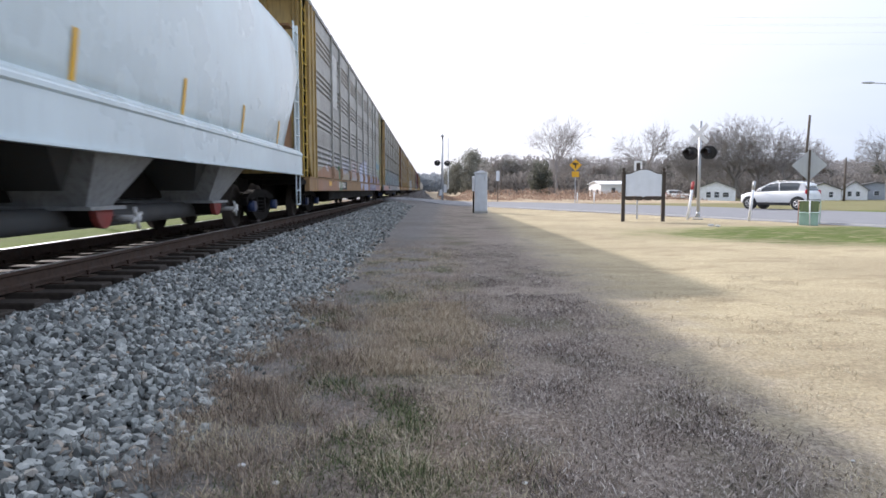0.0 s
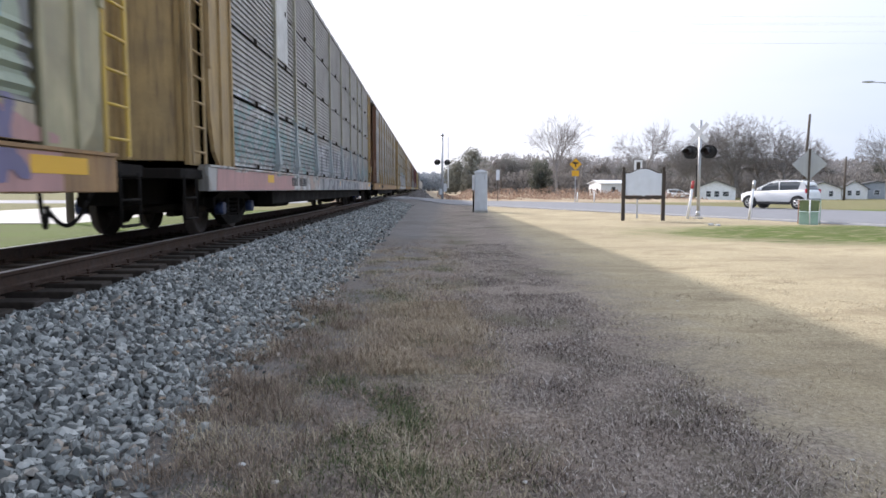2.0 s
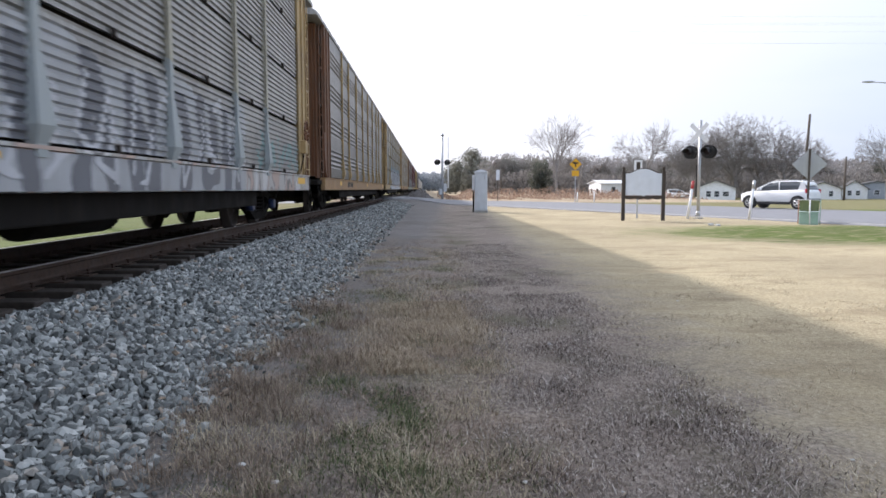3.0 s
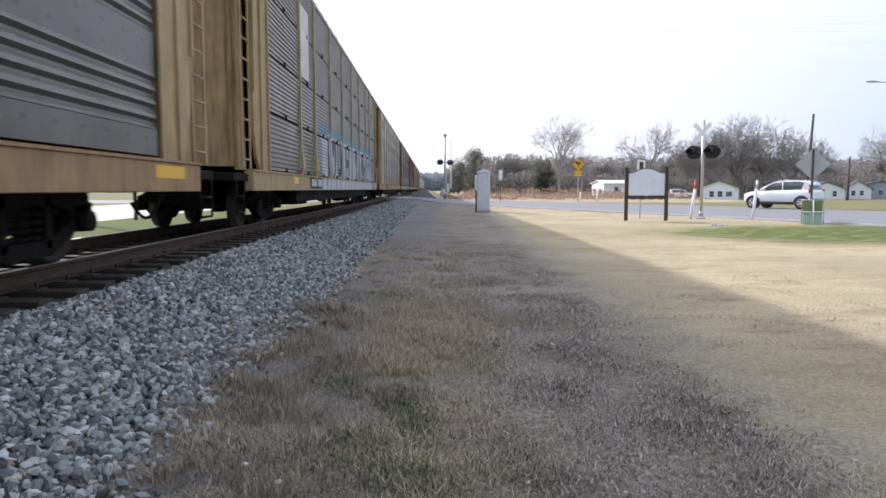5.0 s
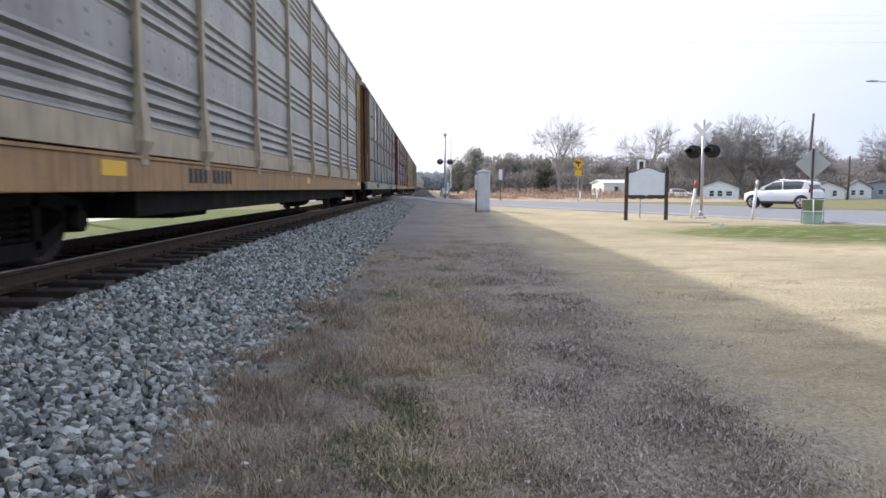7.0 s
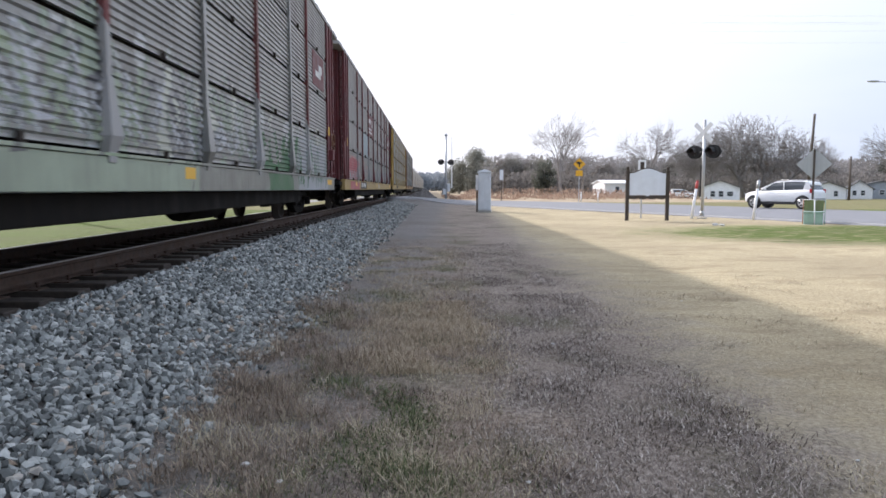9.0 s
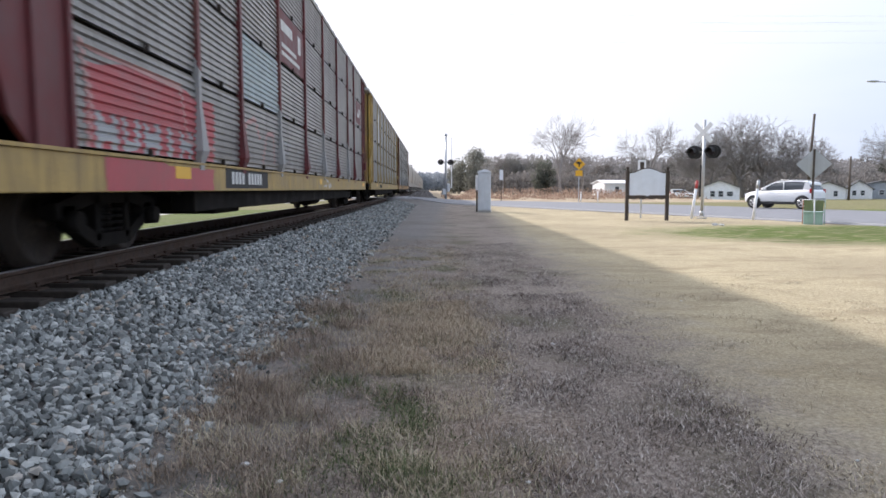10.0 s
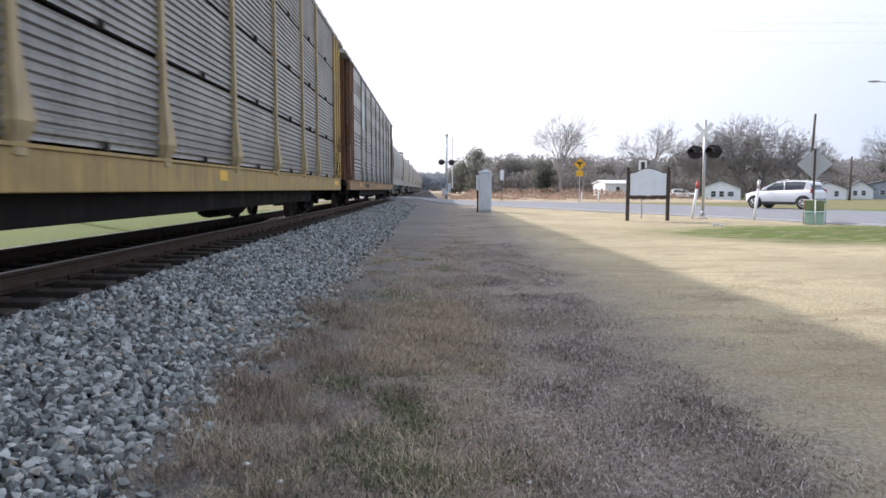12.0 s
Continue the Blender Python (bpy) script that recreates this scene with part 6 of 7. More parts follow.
            well.loft([ring(s * 0.7), ring(s * 0.957)])
            part("wheel_well", well, M_TRIM, c)
            ty = Geo()
            prof = [(0.74, 0.23), (0.735, 0.33), (0.76, 0.36), (0.93, 0.36), (0.965, 0.33), (0.965, 0.235)]
            ty.loft([[(s * x, y + r * math.cos(2 * math.pi * k / 28), 0.36 + r * math.sin(2 * math.pi * k / 28)) for x, r in prof] for k in range(29)], closed=False, smooth=True)
            wheel = part("wheel", ty, M_TYRE, c)
            rim = Geo()
            for k in range(5):
                a = 2 * math.pi * k / 5
                rim.tube((s * 0.965, y, 0.36), (s * 0.96, y + 0.22 * math.cos(a), 0.36 + 0.22 * math.sin(a)), 0.04, 0.03, n=6)
            rim.loft([[(s * x, y + r * math.cos(2 * math.pi * k / 24), 0.36 + r * math.sin(2 * math.pi * k / 24)) for x, r in ((0.95, 0.245), (0.972, 0.24), (0.972, 0.20), (0.93, 0.19), (0.93, 0.0))] for k in range(25)], closed=False)
            part("rim", rim, M_RIM, wheel)
    part("grille", Geo().box(-0.45, 0.45, -2.11, -2.02, 0.55, 0.75, 0.02), M_TRIM, c)
    part("rear_bumper", Geo().box(-0.8, 0.8, 1.76, 1.97, 0.42, 0.62, 0.05), M_TRIM, c)
    part("number_plate", Geo().box(-0.16, 0.16, 1.94, 1.955, 0.72, 0.86), M_WHITE, c)
    return c


car = suv(pose(21.1, 40.2, 0.065, 0, 0, 180 + 37), "white sport utility car waiting on the grey road")
copy_thing(car, pose(41.5, 112, ground_z(41.5, 112), 0, 0, 75))
tagged(bpy.data.objects["sport_utility_car.001"], "white sport utility car parked far off on grass beside the houses")

# ---- houses ----
M_SIDING = paint("white_siding", (0.84, 0.85, 0.86), 0.6, amount=0.15, dirt=(0.4, 0.4, 0.4), spread=0.05)
M_SIDING2 = paint("grey_siding", (0.36, 0.39, 0.43), 0.6, amount=0.2, spread=0.06)
M_SHINGLE = paint("grey_shingles", (0.15, 0.145, 0.14), 0.9, amount=0.3, streak=False)
M_TIN = paint("white_tin_roof", (0.74, 0.75, 0.77), 0.5, amount=0.15, spread=0.05)
M_PANE = plain("dark_window_pane", (0.05, 0.06, 0.07), 0.08)


def house(x, y, turn, w, d, wall_h, ridge, wall_mat, roof_mat, windows, label, porch=False, drop=0.0):
    """Gable end towards -y of its own space."""
    h = thing("house", label, "house", pose(x, y, ground_z(x, y) - drop, 0, 0, turn), group="houses beyond the road")
    out = [(-w / 2, -0.3), (w / 2, -0.3), (w / 2, wall_h), (0, ridge), (-w / 2, wall_h)]
    part("wall", Geo().loft([[(px, py, pz) for px, pz in out] for py in (-d / 2, d / 2)][::-1]), wall_mat, h)
    for s in (-1, 1):
        e = 0.35
        slope = (ridge - wall_h) / (w / 2)
        pts = [(0, ridge + 0.02), (s * (w / 2 + e), wall_h - slope * e + 0.02), (s * (w / 2 + e), wall_h - slope * e + 0.16), (0, ridge + 0.17)]
        part("roof_slope", Geo().loft([[(px, py, pz) for px, pz in pts] for py in (-d / 2 - 0.3, d / 2 + 0.3)]), roof_mat, h)
    part("chimney", Geo().box(-0.3, 0.3, d * 0.1, d * 0.1 + 0.6, ridge - 0.5, ridge + 0.7, 0.02), M_CLAY, h) if porch else None
    for px, pz, ww, hh in windows:
        win = part("window", Geo().box(px - ww / 2 - 0.08, px + ww / 2 + 0.08, -d / 2 - 0.05, -d / 2 + 0.02, pz - hh / 2 - 0.08, pz + hh / 2 + 0.08), M_WHITE, h)
        part("pane", Geo().box(px - ww / 2, px + ww / 2, -d / 2 - 0.06, -d / 2 - 0.04, pz - hh / 2, pz - 0.03).box(px - ww / 2, px + ww / 2, -d / 2 - 0.06, -d / 2 - 0.04, pz + 0.03, pz + hh / 2), M_PANE, win)
    # side windows
    for k in (-1, 1):
        for s in (-1, 1):
            xs = sorted((s * (w / 2 - 0.02), s * (w / 2 + 0.05)))
            win = part("window", Geo().box(*xs, k * d / 4 - 0.5, k * d / 4 + 0.5, 0.9, 2.1), M_WHITE, h)
            xs = sorted((s * (w / 2 + 0.04), s * (w / 2 + 0.06)))
            part("pane", Geo().box(*xs, k * d / 4 - 0.42, k * d / 4 + 0.42, 0.98, 2.02), M_PANE, win)
    return h


house(50.9, 119, -24, 6.2, 11, 2.0, 3.2, M_SIDING, M_SHINGLE, [(-1.1, 1.0, 0.7, 0.9), (0.2, 1.0, 0.7, 0.9), (1.6, 1.0, 0.9, 0.7)], "small white house with a grey shingle gable roof")
house(40.2, 142, -80, 6.0, 11, 2.7, 3.3, M_SIDING, M_TIN, [(-1.4, 1.2, 0.8, 1.0), (1.4, 1.2, 0.8, 1.0)], "long white house with a white metal roof")
house(71, 122, -20, 5.5, 8, 1.9, 3.0, M_SIDING, M_SHINGLE, [(-1.0, 1.0, 0.6, 1.1), (1.2, 1.0, 0.6, 0.9)], "small white house with grey roof beside a pole")
house(78.5, 124, -26, 4.0, 6, 1.9, 3.3, M_SIDING, M_SHINGLE, [(0.5, 1.1, 0.6, 0.8), (-0.8, 1.1, 0.6, 0.8)], "small white gabled house beyond the grass")
house(84.5, 127, -26, 7.0, 7, 2.4, 3.2, M_SIDING2, M_SHINGLE, [(0.0, 1.2, 0.8, 0.8)], "grey-sided house beside the white gabled one")
house(66.0, 128, -22, 5.0, 8, 2.0, 3.2, M_SIDING, M_TIN, [(0.6, 1.0, 0.7, 0.9)], "white house half hidden behind the parked car")


# ---- poles, lamp and cables ----
def pole(name, x, y, height, lean, label, r=0.15):
    p = thing(name, label, "pole", at(x, y) @ pose(0, 0, 0, 0, lean, 0))
    part("shaft", Geo().tube((0, 0, -0.3), (0, 0, height), r, r * 0.7, n=12), M_POLE, p)
    return p


p = pole("utility_pole", 44.6, 80, 10.4, 2.6, "tall leaning weathered timber utility pole", 0.19)
pole("utility_pole", 67.0, 108, 7.0, 0.3, "short dark timber pole by the houses", 0.2)
pole("utility_pole", 16.2, 150, 6.0, 0.0, "thin distant timber pole", 0.14)
for x in (31.0, -13.0):
    q = pole("service_pole", x, 25, 8.2, 0.0, "timber service pole carrying overhead cables", 0.14)
    part("cross_arm", Geo().box(-0.06, 0.06, -1.0, 1.0, 7.3, 7.42), M_POLE, q)
M_CABLE = plain("faded_cable_sheath", (0.48, 0.48, 0.49), 0.6)
for k, (dy, z, sag) in enumerate(((-0.9, 7.45, 0.22), (-0.3, 7.45, 0.30), (0.35, 7.45, 0.20), (0.9, 7.45, 0.34), (0.0, 6.75, 0.25))):
    g = Geo()
    pts = [(-13 + 44 * j / 24, 25 + dy, z - sag * 4 * (j / 24) * (1 - j / 24)) for j in range(25)]
    g.loft([[(x, y + 0.0018 * math.cos(a), z + 0.0018 * math.sin(a)) for a in (0.0, 1.26, 2.51, 3.77, 5.03)] for x, y, z in pts])
    tagged(part("overhead_cable", g, M_CABLE), "thin overhead cable between timber poles", "cable", "overhead cables")

lamp = thing("street_lamp", "grey cobra-head street lamp on a tall pole", "street lamp", at(43.5, 60))
part("pole", Geo().tube((0, 0, -0.1), (0, 0, 10.2), 0.13, 0.08, n=12), M_ALU, lamp)
part("arm", Geo().line([(0, 0, 10.0), (-1.2, 0, 10.35), (-2.6, 0, 10.6), (-4.2, 0, 10.68)], 0.045, n=8), M_ALU, lamp)
hd = Geo()
hd.loft([[(-4.1 - u, w * math.cos(k * math.pi / 5), 10.7 + hgt * math.sin(k * math.pi / 5)) for k in range(10)] for u, w, hgt in ((0, 0.06, 0.06), (0.3, 0.15, 0.10), (0.8, 0.17, 0.09), (1.15, 0.06, 0.04))], smooth=True)
part("lamp_head", hd, M_ALU, lamp)

# ---- trees ----
M_BARK = paint("grey_brown_bark", (0.30, 0.275, 0.26), 0.95, amount=0.4, scale=6)
M_TWIG = islands("bare_twigs", [(0.0, (0.25, 0.225, 0.21)), (0.6, (0.34, 0.315, 0.30)), (1.0, (0.42, 0.40, 0.385))], 0.9, 8, thin=0.25)
M_EVER = islands("evergreen_leaves", [(0.0, (0.10, 0.105, 0.09)), (0.6, (0.14, 0.147, 0.12)), (1.0, (0.19, 0.195, 0.155))], 0.7, 12, thin=0.45)
M_BROWNLEAF = islands("dry_brown_leaves", [(0.0, (0.13, 0.105, 0.085)), (0.6, (0.21, 0.175, 0.14)), (1.0, (0.30, 0.25, 0.20))], 0.85, 12, thin=0.45)
M_SEDGE = islands("broom_sedge", [(0.0, (0.30, 0.20, 0.145)), (0.5, (0.40, 0.28, 0.21)), (1.0, (0.50, 0.38, 0.30))], 0.9, 12, thin=0.3)


def bare_tree_meshes(seed, height, spread, depth=6, low=0.2):
    rng = random.Random(seed)
    trunk, twigs = Geo(), Geo()

    def grow(p, d, length, r, lev):
        q = p
        steps = 2 if lev < 4 else 1
        for k in range(steps):
            nd = (d + Vector((rng.gauss(0, 0.10), rng.gauss(0, 0.10), rng.gauss(0, 0.06) + (0.05 if lev < 3 else -0.02)))).normalized()
            e = q + nd * length / steps
            (trunk if lev < 3 else twigs).tube(q, e, r * (1 - 0.25 * k / steps), r * (1 - 0.25 * (k + 1) / steps), n=7 if lev < 2 else 3, caps=False)
            q, d = e, nd
        if lev >= depth:
            return
        kids = rng.choice((2, 3, 3) if lev < 4 else (2, 2, 3)) if lev else 5
        for k in range(kids):
            ang = rng.uniform(0, 2 * math.pi)
            tilt = rng.uniform(0.3, 0.8) * spread if lev < 4 else rng.uniform(0.3, 0.75) * spread
            u = d.orthogonal().normalized()
            v = d.cross(u)
            nd = (d * math.cos(tilt) + (u * math.cos(ang) + v * math.sin(ang)) * math.sin(tilt)).normalized()
            start = p.lerp(q, rng.uniform(0.6, 1.0)) if lev else p.lerp(q, rng.uniform(0.7, 1.0))
            grow(start, nd, length * (rng.uniform(0.62, 0.85) if lev < 3 else rng.uniform(0.75, 1.0)), max(0.009, r * rng.uniform(0.44, 0.60)), lev + 1)

    grow(Vector((0, 0, -0.1)), Vector((0, 0, 1)), height * low, height * 0.017, 0)
    top = max(v[2] for v in twigs.v)
    k = height / top
    for g in (trunk, twigs):
        g.v = [(x * k, y * k, z * k) for x, y, z in g.v]
    return trunk.mesh("trunk", M_BARK), twigs.mesh("crown", M_TWIG)


def leafy_meshes(seed, height, width, mat, count=6500, low=0.1, shape=0.8, leaf=0.2):
    rng = random.Random(seed)
    trunk, crown = Geo(), Geo()
    trunk.tube((0, 0, -0.1), (0, 0, height * 0.75), height * 0.02, height * 0.008, n=7)
    lumps = []
    for k in range(40):
        f = rng.uniform(low, 0.93)
        rad = width / 2 * (math.sqrt(max(0.0, 1 - ((f - 0.45) / 0.55) ** 2)) * 0.92 + 0.06)
        a = rng.uniform(0, 6.28)
        rr = rad * rng.uniform(0.2, 0.85)
        c = Vector((rr * math.cos(a), rr * math.sin(a), height * f))
        lumps.append((c, width * rng.uniform(0.11, 0.22)))
        trunk.tube((0, 0, height * f * 0.8), c, height * 0.006, height * 0.003, n=4, caps=False)
    for k in range(count):
        c, r = rng.choice(lumps)
        n = Vector((rng.gauss(0, 1), rng.gauss(0, 1), rng.gauss(0, 0.8))).normalized()
        p = c + n * r * rng.uniform(0.55, 1.1)
        if p.z < 0.05:
            continue
        u = Vector((rng.gauss(0, 1), rng.gauss(0, 1), rng.gauss(0, 1))).normalized()
        v = n.cross(u).normalized() * leaf * rng.uniform(0.5, 1.1)
        w = u.cross(v).normalized() * leaf * rng.uniform(0.4, 0.9)
        crown.add([tuple(p - v), tuple(p + w * 0.6), tuple(p + v), tuple(p - w)], [(0, 1, 2, 3)])
    return trunk.mesh("trunk", M_BARK), crown.mesh("crown", mat)


def plant(name, label, meshes, x, y, turn=0.0, s=1.0, group="trees beyond the road", cat="tree", slim=1.0):
    t = thing(name, label, cat, at(x, y, turn), group)
    for nm, me in zip(("trunk", "crown"), meshes):
        part(nm, me, None, t, at=Matrix.Diagonal((s * slim, s * slim, s, 1)))
    return t


BARE = [bare_tree_meshes(4, 14, 0.85, 7, 0.2), bare_tree_meshes(9, 14, 1.0, 7, 0.16), bare_tree_meshes(17, 13, 0.8, 7, 0.2), bare_tree_meshes(23, 13, 1.0, 8, 0.15)]
EVER = [leafy_meshes(3, 10, 8.5, M_EVER), leafy_meshes(7, 6, 5.0, M_EVER, 4500), leafy_meshes(13, 12, 6.5, M_EVER, 5500, 0.25)]
OAK = leafy_meshes(29, 9, 8.5, M_BROWNLEAF, 6500)
plant("bare_tree", "tall leafless tree with fine upright twigs", BARE[0], 22.8, 120, 40, 1.06, slim=0.68)
plant("bare_tree", "spreading leafless tree with pale forked limbs", BARE[1], 42.0, 130, 10, 1.08, slim=0.9)
plant("bare_tree", "broad leafless tree in the yard behind the houses", BARE[3], 57.0, 137, 250, 1.08)
plant("bare_tree", "broad leafless tree in the yard behind the houses", BARE[3], 61.5, 136, 300, 1.28)
plant("bare_tree", "broad leafless tree in the yard behind the houses", BARE[3], 66.8, 136, 100, 1.30)
plant("bare_tree", "slender leafless tree at the edge of the woods", BARE[2], 27.5, 124, 100, 0.72)
plant("bare_tree", "broad leafless tree in the yard behind the houses", BARE[3], 71.0, 135, 70, 1.10)
plant("bare_tree", "broad leafless tree in the yard behind the houses", BARE[3], 64.2, 139, 200, 1.34)
plant("bare_tree", "broad leafless tree in the yard behind the houses", BARE[0], 52.5, 134, 150, 0.80)
plant("bare_tree", "leafless yard tree with a dark trunk beside a house", BARE[2], 75.5, 110, 30, 0.98)
plant("evergreen_tree", "rounded dark evergreen tree at the field edge", EVER[1], 19.3, 116, 0, 1.02, slim=0.85)
# greyish olive leaves, coloured lighter to imitate haze at this distance
M_OLIVE = islands("hazed_olive_leaves", [(0.0, (0.20, 0.20, 0.165)), (0.6, (0.27, 0.27, 0.225)), (1.0, (0.34, 0.335, 0.285))], 0.85, 12, thin=0.45)
OLIVE = leafy_meshes(31, 10, 8.5, M_OLIVE, 7000)
plant("oak_tree", "large rounded pale olive tree far down the line", OLIVE, 10.4, 165, 0, 1.06, slim=1.25)
plant("oak_tree", "rounded olive-grey tree far down the line", OLIVE, 7.0, 170, 120, 0.78, slim=1.2)
plant("oak_tree", "smaller pale olive tree far down the line", OLIVE, 5.8, 172, 80, 0.62)
plant("oak_tree", "pale olive tree at the end of the woods", OLIVE, 20.5, 172, 200, 0.88, slim=1.35)
plant("oak_tree", "broad pale olive tree at the edge of the woods", OLIVE, 27.0, 174, 40, 0.86, slim=1.35)
rt = random.Random(12)
for k in range(46):
    px = rt.uniform(17, 150)
    py = rt.uniform(165, 215)
    kind = rt.random()
    if kind < 0.62:
        plant("bare_tree", "leafless grey tree in the far woods", rt.choice(BARE), px, py, rt.uniform(0, 360), rt.uniform(0.62, 0.88), "far woods")
    elif kind < 0.72:
        plant("evergreen_tree", "dark evergreen in the far woods", rt.choice(EVER), px, py, rt.uniform(0, 360), rt.uniform(0.7, 1.0), "far woods")
    else:
        plant("oak_tree", "oak with dry brown leaves in the far woods", OAK, px, py, rt.uniform(0, 360), rt.uniform(0.8, 1.1), "far woods")


def woods(name, label, x0, x1, y0, y1, h0, h1, count, mat, size, seed):
    """A far belt of undergrowth and twigs, too dense to count."""
    rng = np.random.RandomState(seed)
    vs, fs = [], []
    for i in range(count):
        x, y = rng.uniform(x0, x1), rng.uniform(y0, y1)
        top = h0 + (h1 - h0) * (0.5 + 0.5 * noise.noise((x * 0.09, y * 0.05, seed))) + 1.6 * noise.noise((x * 0.4, 0, seed))
        z = max(0.1, top * rng.rand() ** 0.7) + ground_z(x, y)
        a = rng.uniform(0, 6.28)
        w, h = size * rng.uniform(0.4, 1.0), size * rng.uniform(0.5, 1.6)
        dx, dy = w * math.cos(a), w * math.sin(a)
        o = len(vs)
        vs += [(x - dx, y - dy, z - h * 0.3), (x + dx, y + dy, z - h * 0.4 * rng.rand()), (x + rng.uniform(-w, w), y, z + h)]
        fs.append((o, o + 1, o + 2))
    me = bpy.data.meshes.new(name)
    me.from_pydata(vs, [], fs)
    me.materials.append(mat)
    tagged(new(name, me), label, "woods", kind="stuff")


M_BRUSH = islands("dark_winter_brush", [(0.0, (0.17, 0.16, 0.15)), (1.0, (0.26, 0.24, 0.225))], 0.9, 6, 0.12, thin=0.4)
# distance haze is painted into these leaf colours as a pale blue
M_HAZE = islands("haze_tinted_woods", [(0.0, (0.30, 0.33, 0.36)), (1.0, (0.38, 0.41, 0.44))], 0.9, 6, thin=0.4)
# undergrowth tones raised to stand in for haze over the woods
M_UNDER = islands("winter_undergrowth", [(0.0, (0.27, 0.26, 0.255)), (0.5, (0.315, 0.30, 0.295)), (1.0, (0.36, 0.345, 0.34))], 0.9, 6, 0.12, thin=0.5)
woods("far_woods", "dense grey-brown winter woods along the horizon", 16, 330, 205, 240, 9.5, 12.5, 80000, M_UNDER, 0.42, 3)
woods("far_woods", "deep grey-brown woods behind the front rows of trees", 14, 360, 240, 275, 8.5, 11.0, 50000, M_UNDER, 0.8, 8)
woods("far_woods", "grey winter woods tinted with bluish haze far down the line", -90, 60, 420, 470, 7.0, 13.0, 26000, M_HAZE, 1.0, 4)
woods("undergrowth", "dark brushy undergrowth at the foot of the woods", 14, 200, 150, 178, 3.0, 6.5, 34000, M_BRUSH, 0.45, 5)
woods("sedge_field", "rusty broom sedge standing in the far field", 1.5, 31, 74, 112, 0.2, 0.75, 9000, M_SEDGE, 0.12, 6)
woods("shrubs", "low dark shrubs beside the crossing", -2.0, 0.6, 70, 76, 0.25, 0.8, 1100, M_UNDER, 0.12, 7)


# ---- grass and weeds near the camera ----
def blades(name, label, mat, count, sample, length, width, lie, seed):
    rng = np.random.RandomState(seed)
    x, y = sample(rng, count)
    n = len(x)
    gz = 0.035 * np.array([noise.noise((a * 0.9, b * 0.9, 3.3)) + 0.5 * noise.noise((a * 2.3, b * 2.3, 1.3)) for a, b in zip(x, y)])
    ang = rng.uniform(0, 2 * np.pi, n)
    tilt = np.abs(rng.normal(lie, 0.35, n)).clip(0.05, 1.5)
    clump = np.array([noise.noise((a * 3.1, b * 2.2, 7.7 + seed)) for a, b in zip(x, y)])
    L = length * rng.uniform(0.5, 1.5, n) * (1.0 + 1.1 * clump).clip(0.35, 2.2)
    W = width * rng.uniform(0.6, 1.3, n)
    dx, dy = np.cos(ang), np.sin(ang)
    base = np.stack([x, y, gz - 0.004], 1)
    side = np.stack([-dy * W / 2, dx * W / 2, np.zeros(n)], 1)
    mid = base + np.stack([dx * np.sin(tilt) * L * 0.5, dy * np.sin(tilt) * L * 0.5, np.cos(tilt) * L * 0.6], 1)
    tip = base + np.stack([dx * np.sin(tilt) * L, dy * np.sin(tilt) * L, np.cos(tilt) * L * 0.9 + 0.004], 1)
    v = np.concatenate([base - side, base + side, mid + side * 0.8, mid - side * 0.8, tip], 1).reshape(-1, 3)
    i = np.arange(n)[:, None] * 5
    quads = (i + np.array([[0, 1, 2, 3]])).tolist()
    tris = (i + np.array([[3, 2, 4]])).tolist()
    me = bpy.data.meshes.new(name)
    me.from_pydata(v.tolist(), [], quads + tris)
    me.materials.append(mat)
    tagged(new(name, me), label, "grass", kind="stuff")


def strip(x0, x1, y0, y1, patch=0.0, scale=0.8, seed=0.0, power=1.7):
    def sample(rng, count):
        y = y0 + (y1 - y0) * rng.rand(count) ** power
        x = rng.uniform(x0, x1, count) + 0.12 * rng.randn(count)
        keep = np.array([noise.noise((a * scale, b * scale, seed)) + 0.25 * noise.noise((a * scale * 4, b * scale * 4, seed)) > patch for a, b in zip(x, y)])
        return x[keep], y[keep]
    return sample


M_BLADE = islands("dry_mown_blades", [(0.0, (0.10, 0.08, 0.068)), (0.5, (0.31, 0.262, 0.23)), (0.85, (0.55, 0.48, 0.425)), (1.0, (0.78, 0.72, 0.65))], 0.9, 20)
M_STRAW = islands("straw_blades", [(0.0, (0.32, 0.26, 0.175)), (0.6, (0.52, 0.44, 0.305)), (1.0, (0.70, 0.63, 0.47))], 0.9, 20)
M_HAY = islands("orange_tan_blades", [(0.0, (0.32, 0.245, 0.165)), (0.6, (0.52, 0.42, 0.30)), (1.0, (0.68, 0.58, 0.44))], 0.9, 20)
M_WEED = islands("green_weed_blades", [(0.0, (0.07, 0.085, 0.04)), (0.6, (0.13, 0.155, 0.07)), (1.0, (0.23, 0.24, 0.12))], 0.8, 20)
M_DEAD = islands("dead_brown_weeds", [(0.0, (0.17, 0.125, 0.10)), (0.6, (0.40, 0.31, 0.24)), (1.0, (0.58, 0.47, 0.37))], 0.9, 20)
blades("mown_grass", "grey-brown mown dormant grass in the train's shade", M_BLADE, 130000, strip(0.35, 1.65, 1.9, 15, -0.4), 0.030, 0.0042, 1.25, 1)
blades("straw_grass", "pale straw-coloured dormant grass on sandy soil", M_STRAW, 60000, strip(1.7, 5.0, 2.2, 9.5, 0.0, 1.4), 0.030, 0.004, 1.3, 2)
blades("straw_grass", "straw-coloured dry grass beside the ballast", M_STRAW, 60000, strip(-1.25, 0.5, 1.9, 14, -0.08, 1.5, 7.0), 0.055, 0.003, 1.1, 3)
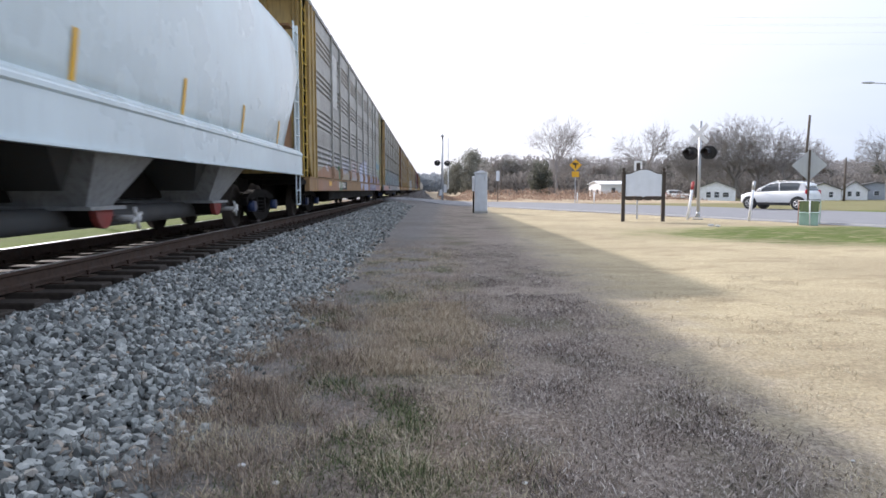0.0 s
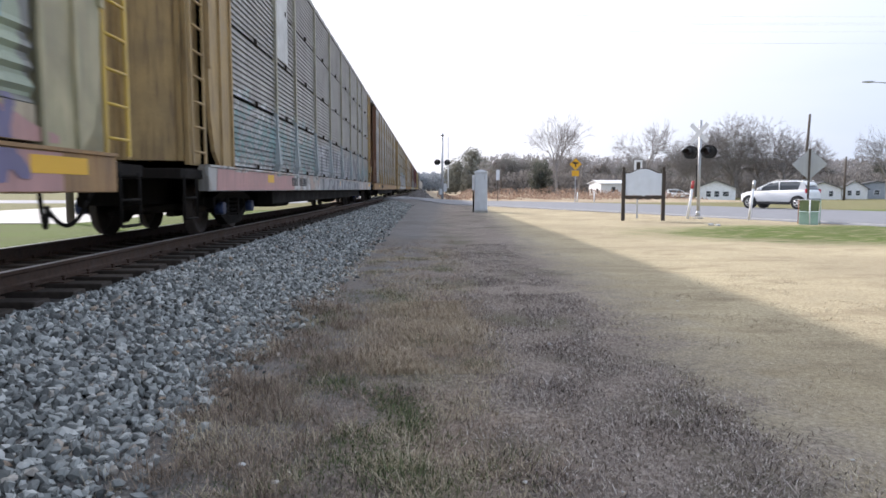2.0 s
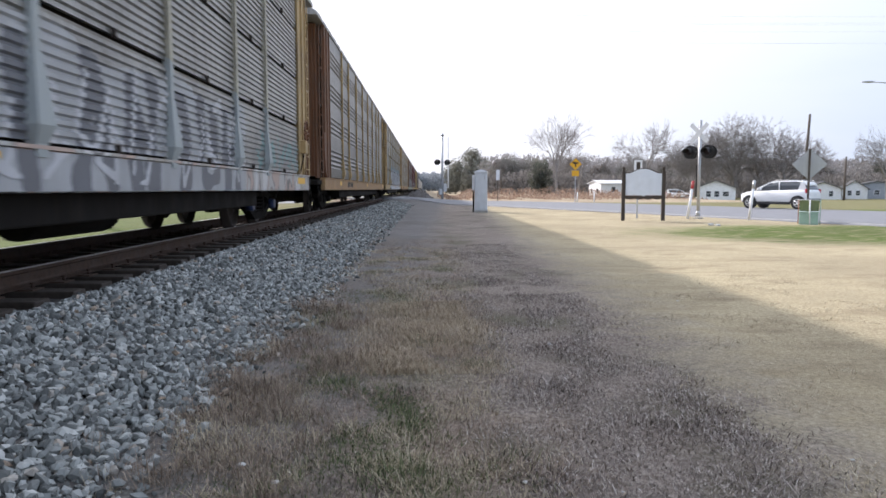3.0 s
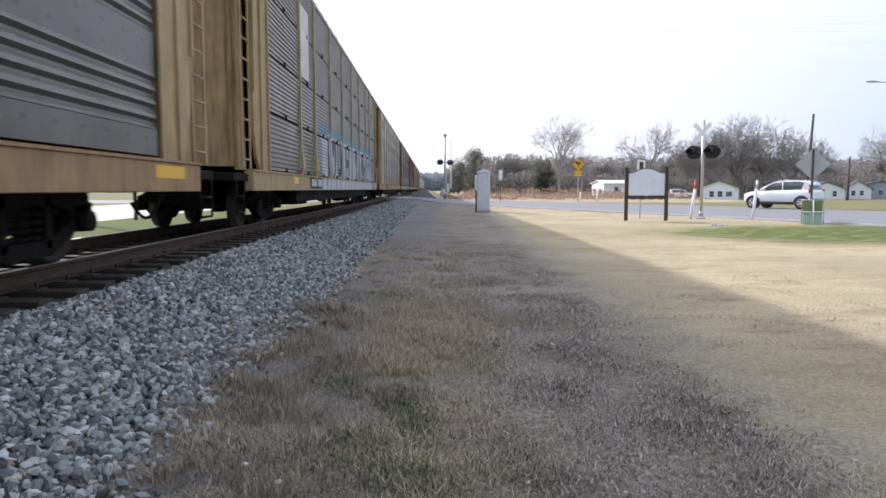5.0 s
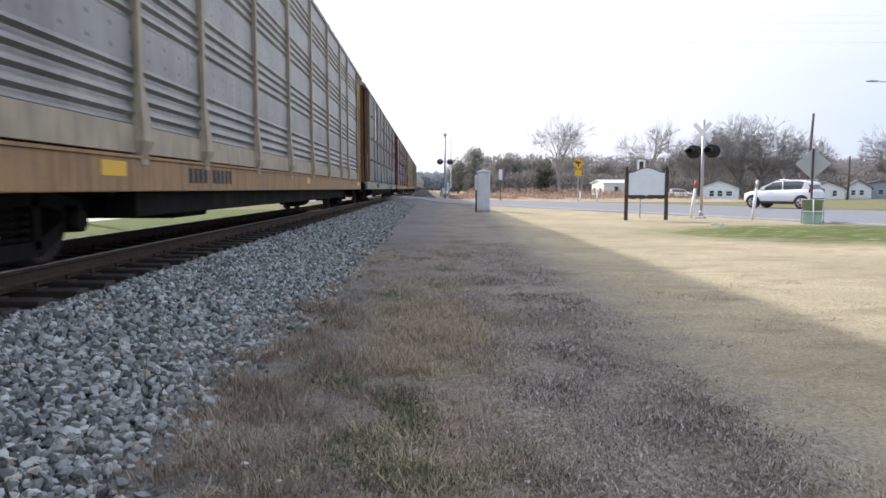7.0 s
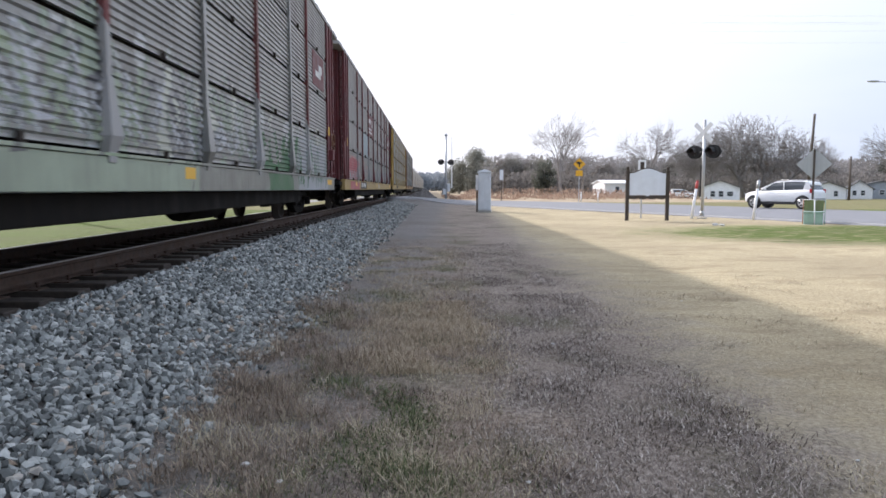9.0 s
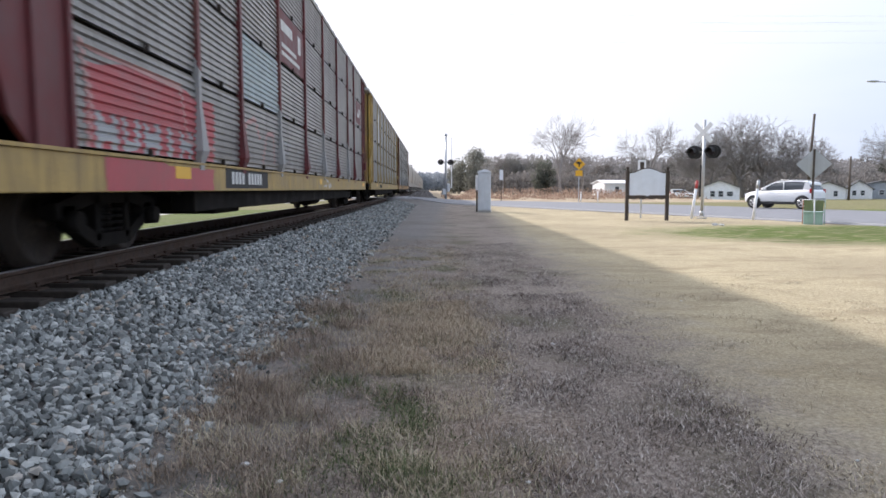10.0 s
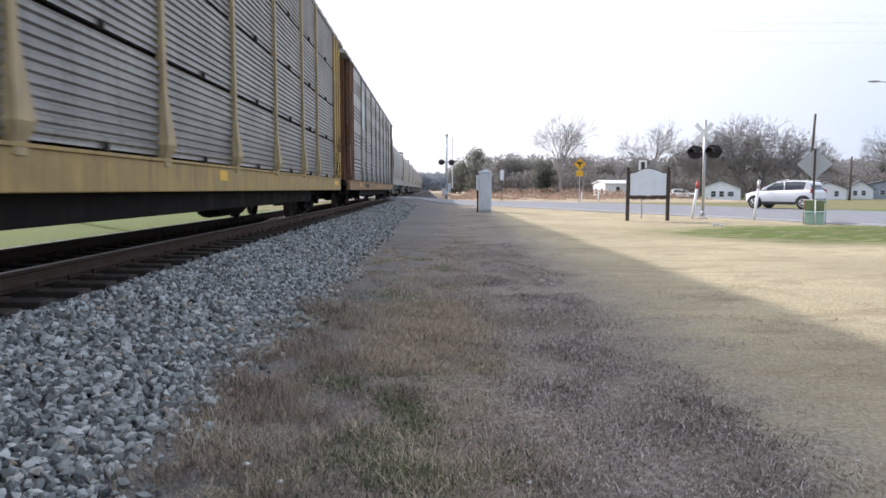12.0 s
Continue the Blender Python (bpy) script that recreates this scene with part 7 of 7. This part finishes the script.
blades("dead_weeds", "reddish brown dead weeds along the ballast edge", M_DEAD, 50000, strip(-1.4, 0.6, 1.9, 16, -0.02, 2.2, 3.0), 0.065, 0.003, 1.05, 4)
M_DARKW = islands("dark_withered_blades", [(0.0, (0.06, 0.045, 0.04)), (0.7, (0.17, 0.13, 0.11)), (1.0, (0.34, 0.28, 0.24))], 0.9, 20)
M_TANGLE = islands("dark_dead_stems", [(0.0, (0.17, 0.13, 0.10)), (0.6, (0.32, 0.25, 0.19)), (1.0, (0.48, 0.39, 0.30))], 0.9, 20)
blades("dead_stems", "tangled dark dead stems hanging over the ballast edge", M_TANGLE, 30000, strip(-1.5, -0.5, 1.9, 7.0, -0.05, 2.6, 5.0, 1.3), 0.10, 0.003, 0.95, 7)
blades("straw_tuft", "bleached orange-tan grass patch", M_HAY, 34000, strip(-0.55, 0.4, 4.4, 7.2, -0.25, 0.9, 2.0, 1.0), 0.05, 0.003, 0.95, 8)
blades("green_weeds", "small green weeds and grass tufts by the ballast", M_WEED, 45000, strip(-1.2, 0.35, 1.9, 13, 0.20, 1.6, 9.0), 0.042, 0.0042, 1.0, 5)
for k, (gx, gy, rx, ry, n) in enumerate(((-0.16, 3.5, 0.24, 0.9, 5500), (-0.05, 2.75, 0.3, 0.5, 1800), (-0.38, 7.4, 0.30, 0.9, 3200), (0.30, 4.72, 0.26, 0.18, 1500), (-0.6, 2.8, 0.35, 0.5, 1500), (-0.7, 4.5, 0.35, 0.8, 2200))):
    blades("green_weeds", "low green weeds in a small patch", M_WEED, n, lambda rng, c, q=(gx, gy, rx, ry): (q[0] + q[2] * 0.5 * rng.randn(c), q[1] + q[3] * 0.5 * rng.randn(c)), 0.029, 0.005, 1.15, 20 + k)
blades("dark_weeds", "dark brown withered weeds among the mown grass", M_DARKW, 38000, strip(0.3, 1.75, 1.9, 9.0, 0.16, 1.7, 4.0), 0.028, 0.004, 1.2, 41)
blades("dark_weeds", "dark brown withered weeds along the ballast", M_DARKW, 26000, strip(-1.3, 0.3, 1.9, 9.0, 0.24, 2.4, 6.0), 0.04, 0.0035, 1.1, 42)

blades("dry_grass", "dry grass between the ballast and the lot", M_DEAD, 26000, strip(-1.3, 0.5, -6.0, 1.9, -0.1, 1.5, 3.0, 1.0), 0.05, 0.004, 1.1, 9)
blades("mown_grass", "grey-brown mown dormant grass", M_BLADE, 26000, strip(0.35, 1.7, -6.0, 1.9, -0.4, 0.8, 0.0, 1.0), 0.032, 0.0045, 1.2, 10)

# a few pale stones and litter lying on the grass
M_PEB = islands("pale_pebbles", [(0.0, (0.45, 0.43, 0.40)), (1.0, (0.68, 0.67, 0.64))], 0.8, 30)
rp = random.Random(8)
for px, py, r in ((-0.82, 2.9, 0.016), (-0.63, 2.72, 0.014), (0.40, 2.7, 0.010), (0.78, 2.6, 0.007), (0.95, 5.2, 0.012), (1.9, 2.9, 0.008), (9.4, 22.3, 0.09), (9.55, 22.1, 0.07), (2.7, 7.2, 0.012)):
    bm = bmesh.new()
    bmesh.ops.create_icosphere(bm, subdivisions=2, radius=r)
    for v in bm.verts:
        v.co = Vector((v.co.x * 1.2, v.co.y * 0.9, v.co.z * 0.6)) * rp.uniform(0.85, 1.15)
    ob = part("stone", Geo().take(bm), M_PEB, at=pose(px, py, r * 0.35 + 0.01))
    tagged(ob, "small pale stone lying on the dry grass", "stone", "loose stones on the grass")


# ---- what moves ----
def motions():
    """The train rolls towards the camera and past it; every wheelset turns."""
    for car, y in CARS:
        walk(car, [(0.5 * k, pose(TRACK_X, y - travelled(0.5 * k), RAIL_Z)) for k in range(25)])
    for sets in (FRONT_SETS, REAR_SETS):
        first = sets[0]
        home = first.location.copy()
        walk(first, [(k / 30, pose(home.x, home.y, home.z, math.degrees(travelled(k / 30) / 0.42) % 360)) for k in range(361)])
        for ws in sets[1:]:
            data = ws.animation_data_create()
            data.action = first.animation_data.action
            data.action_slot = first.animation_data.action_slot
            ws.rotation_mode = "QUATERNION"


motions()
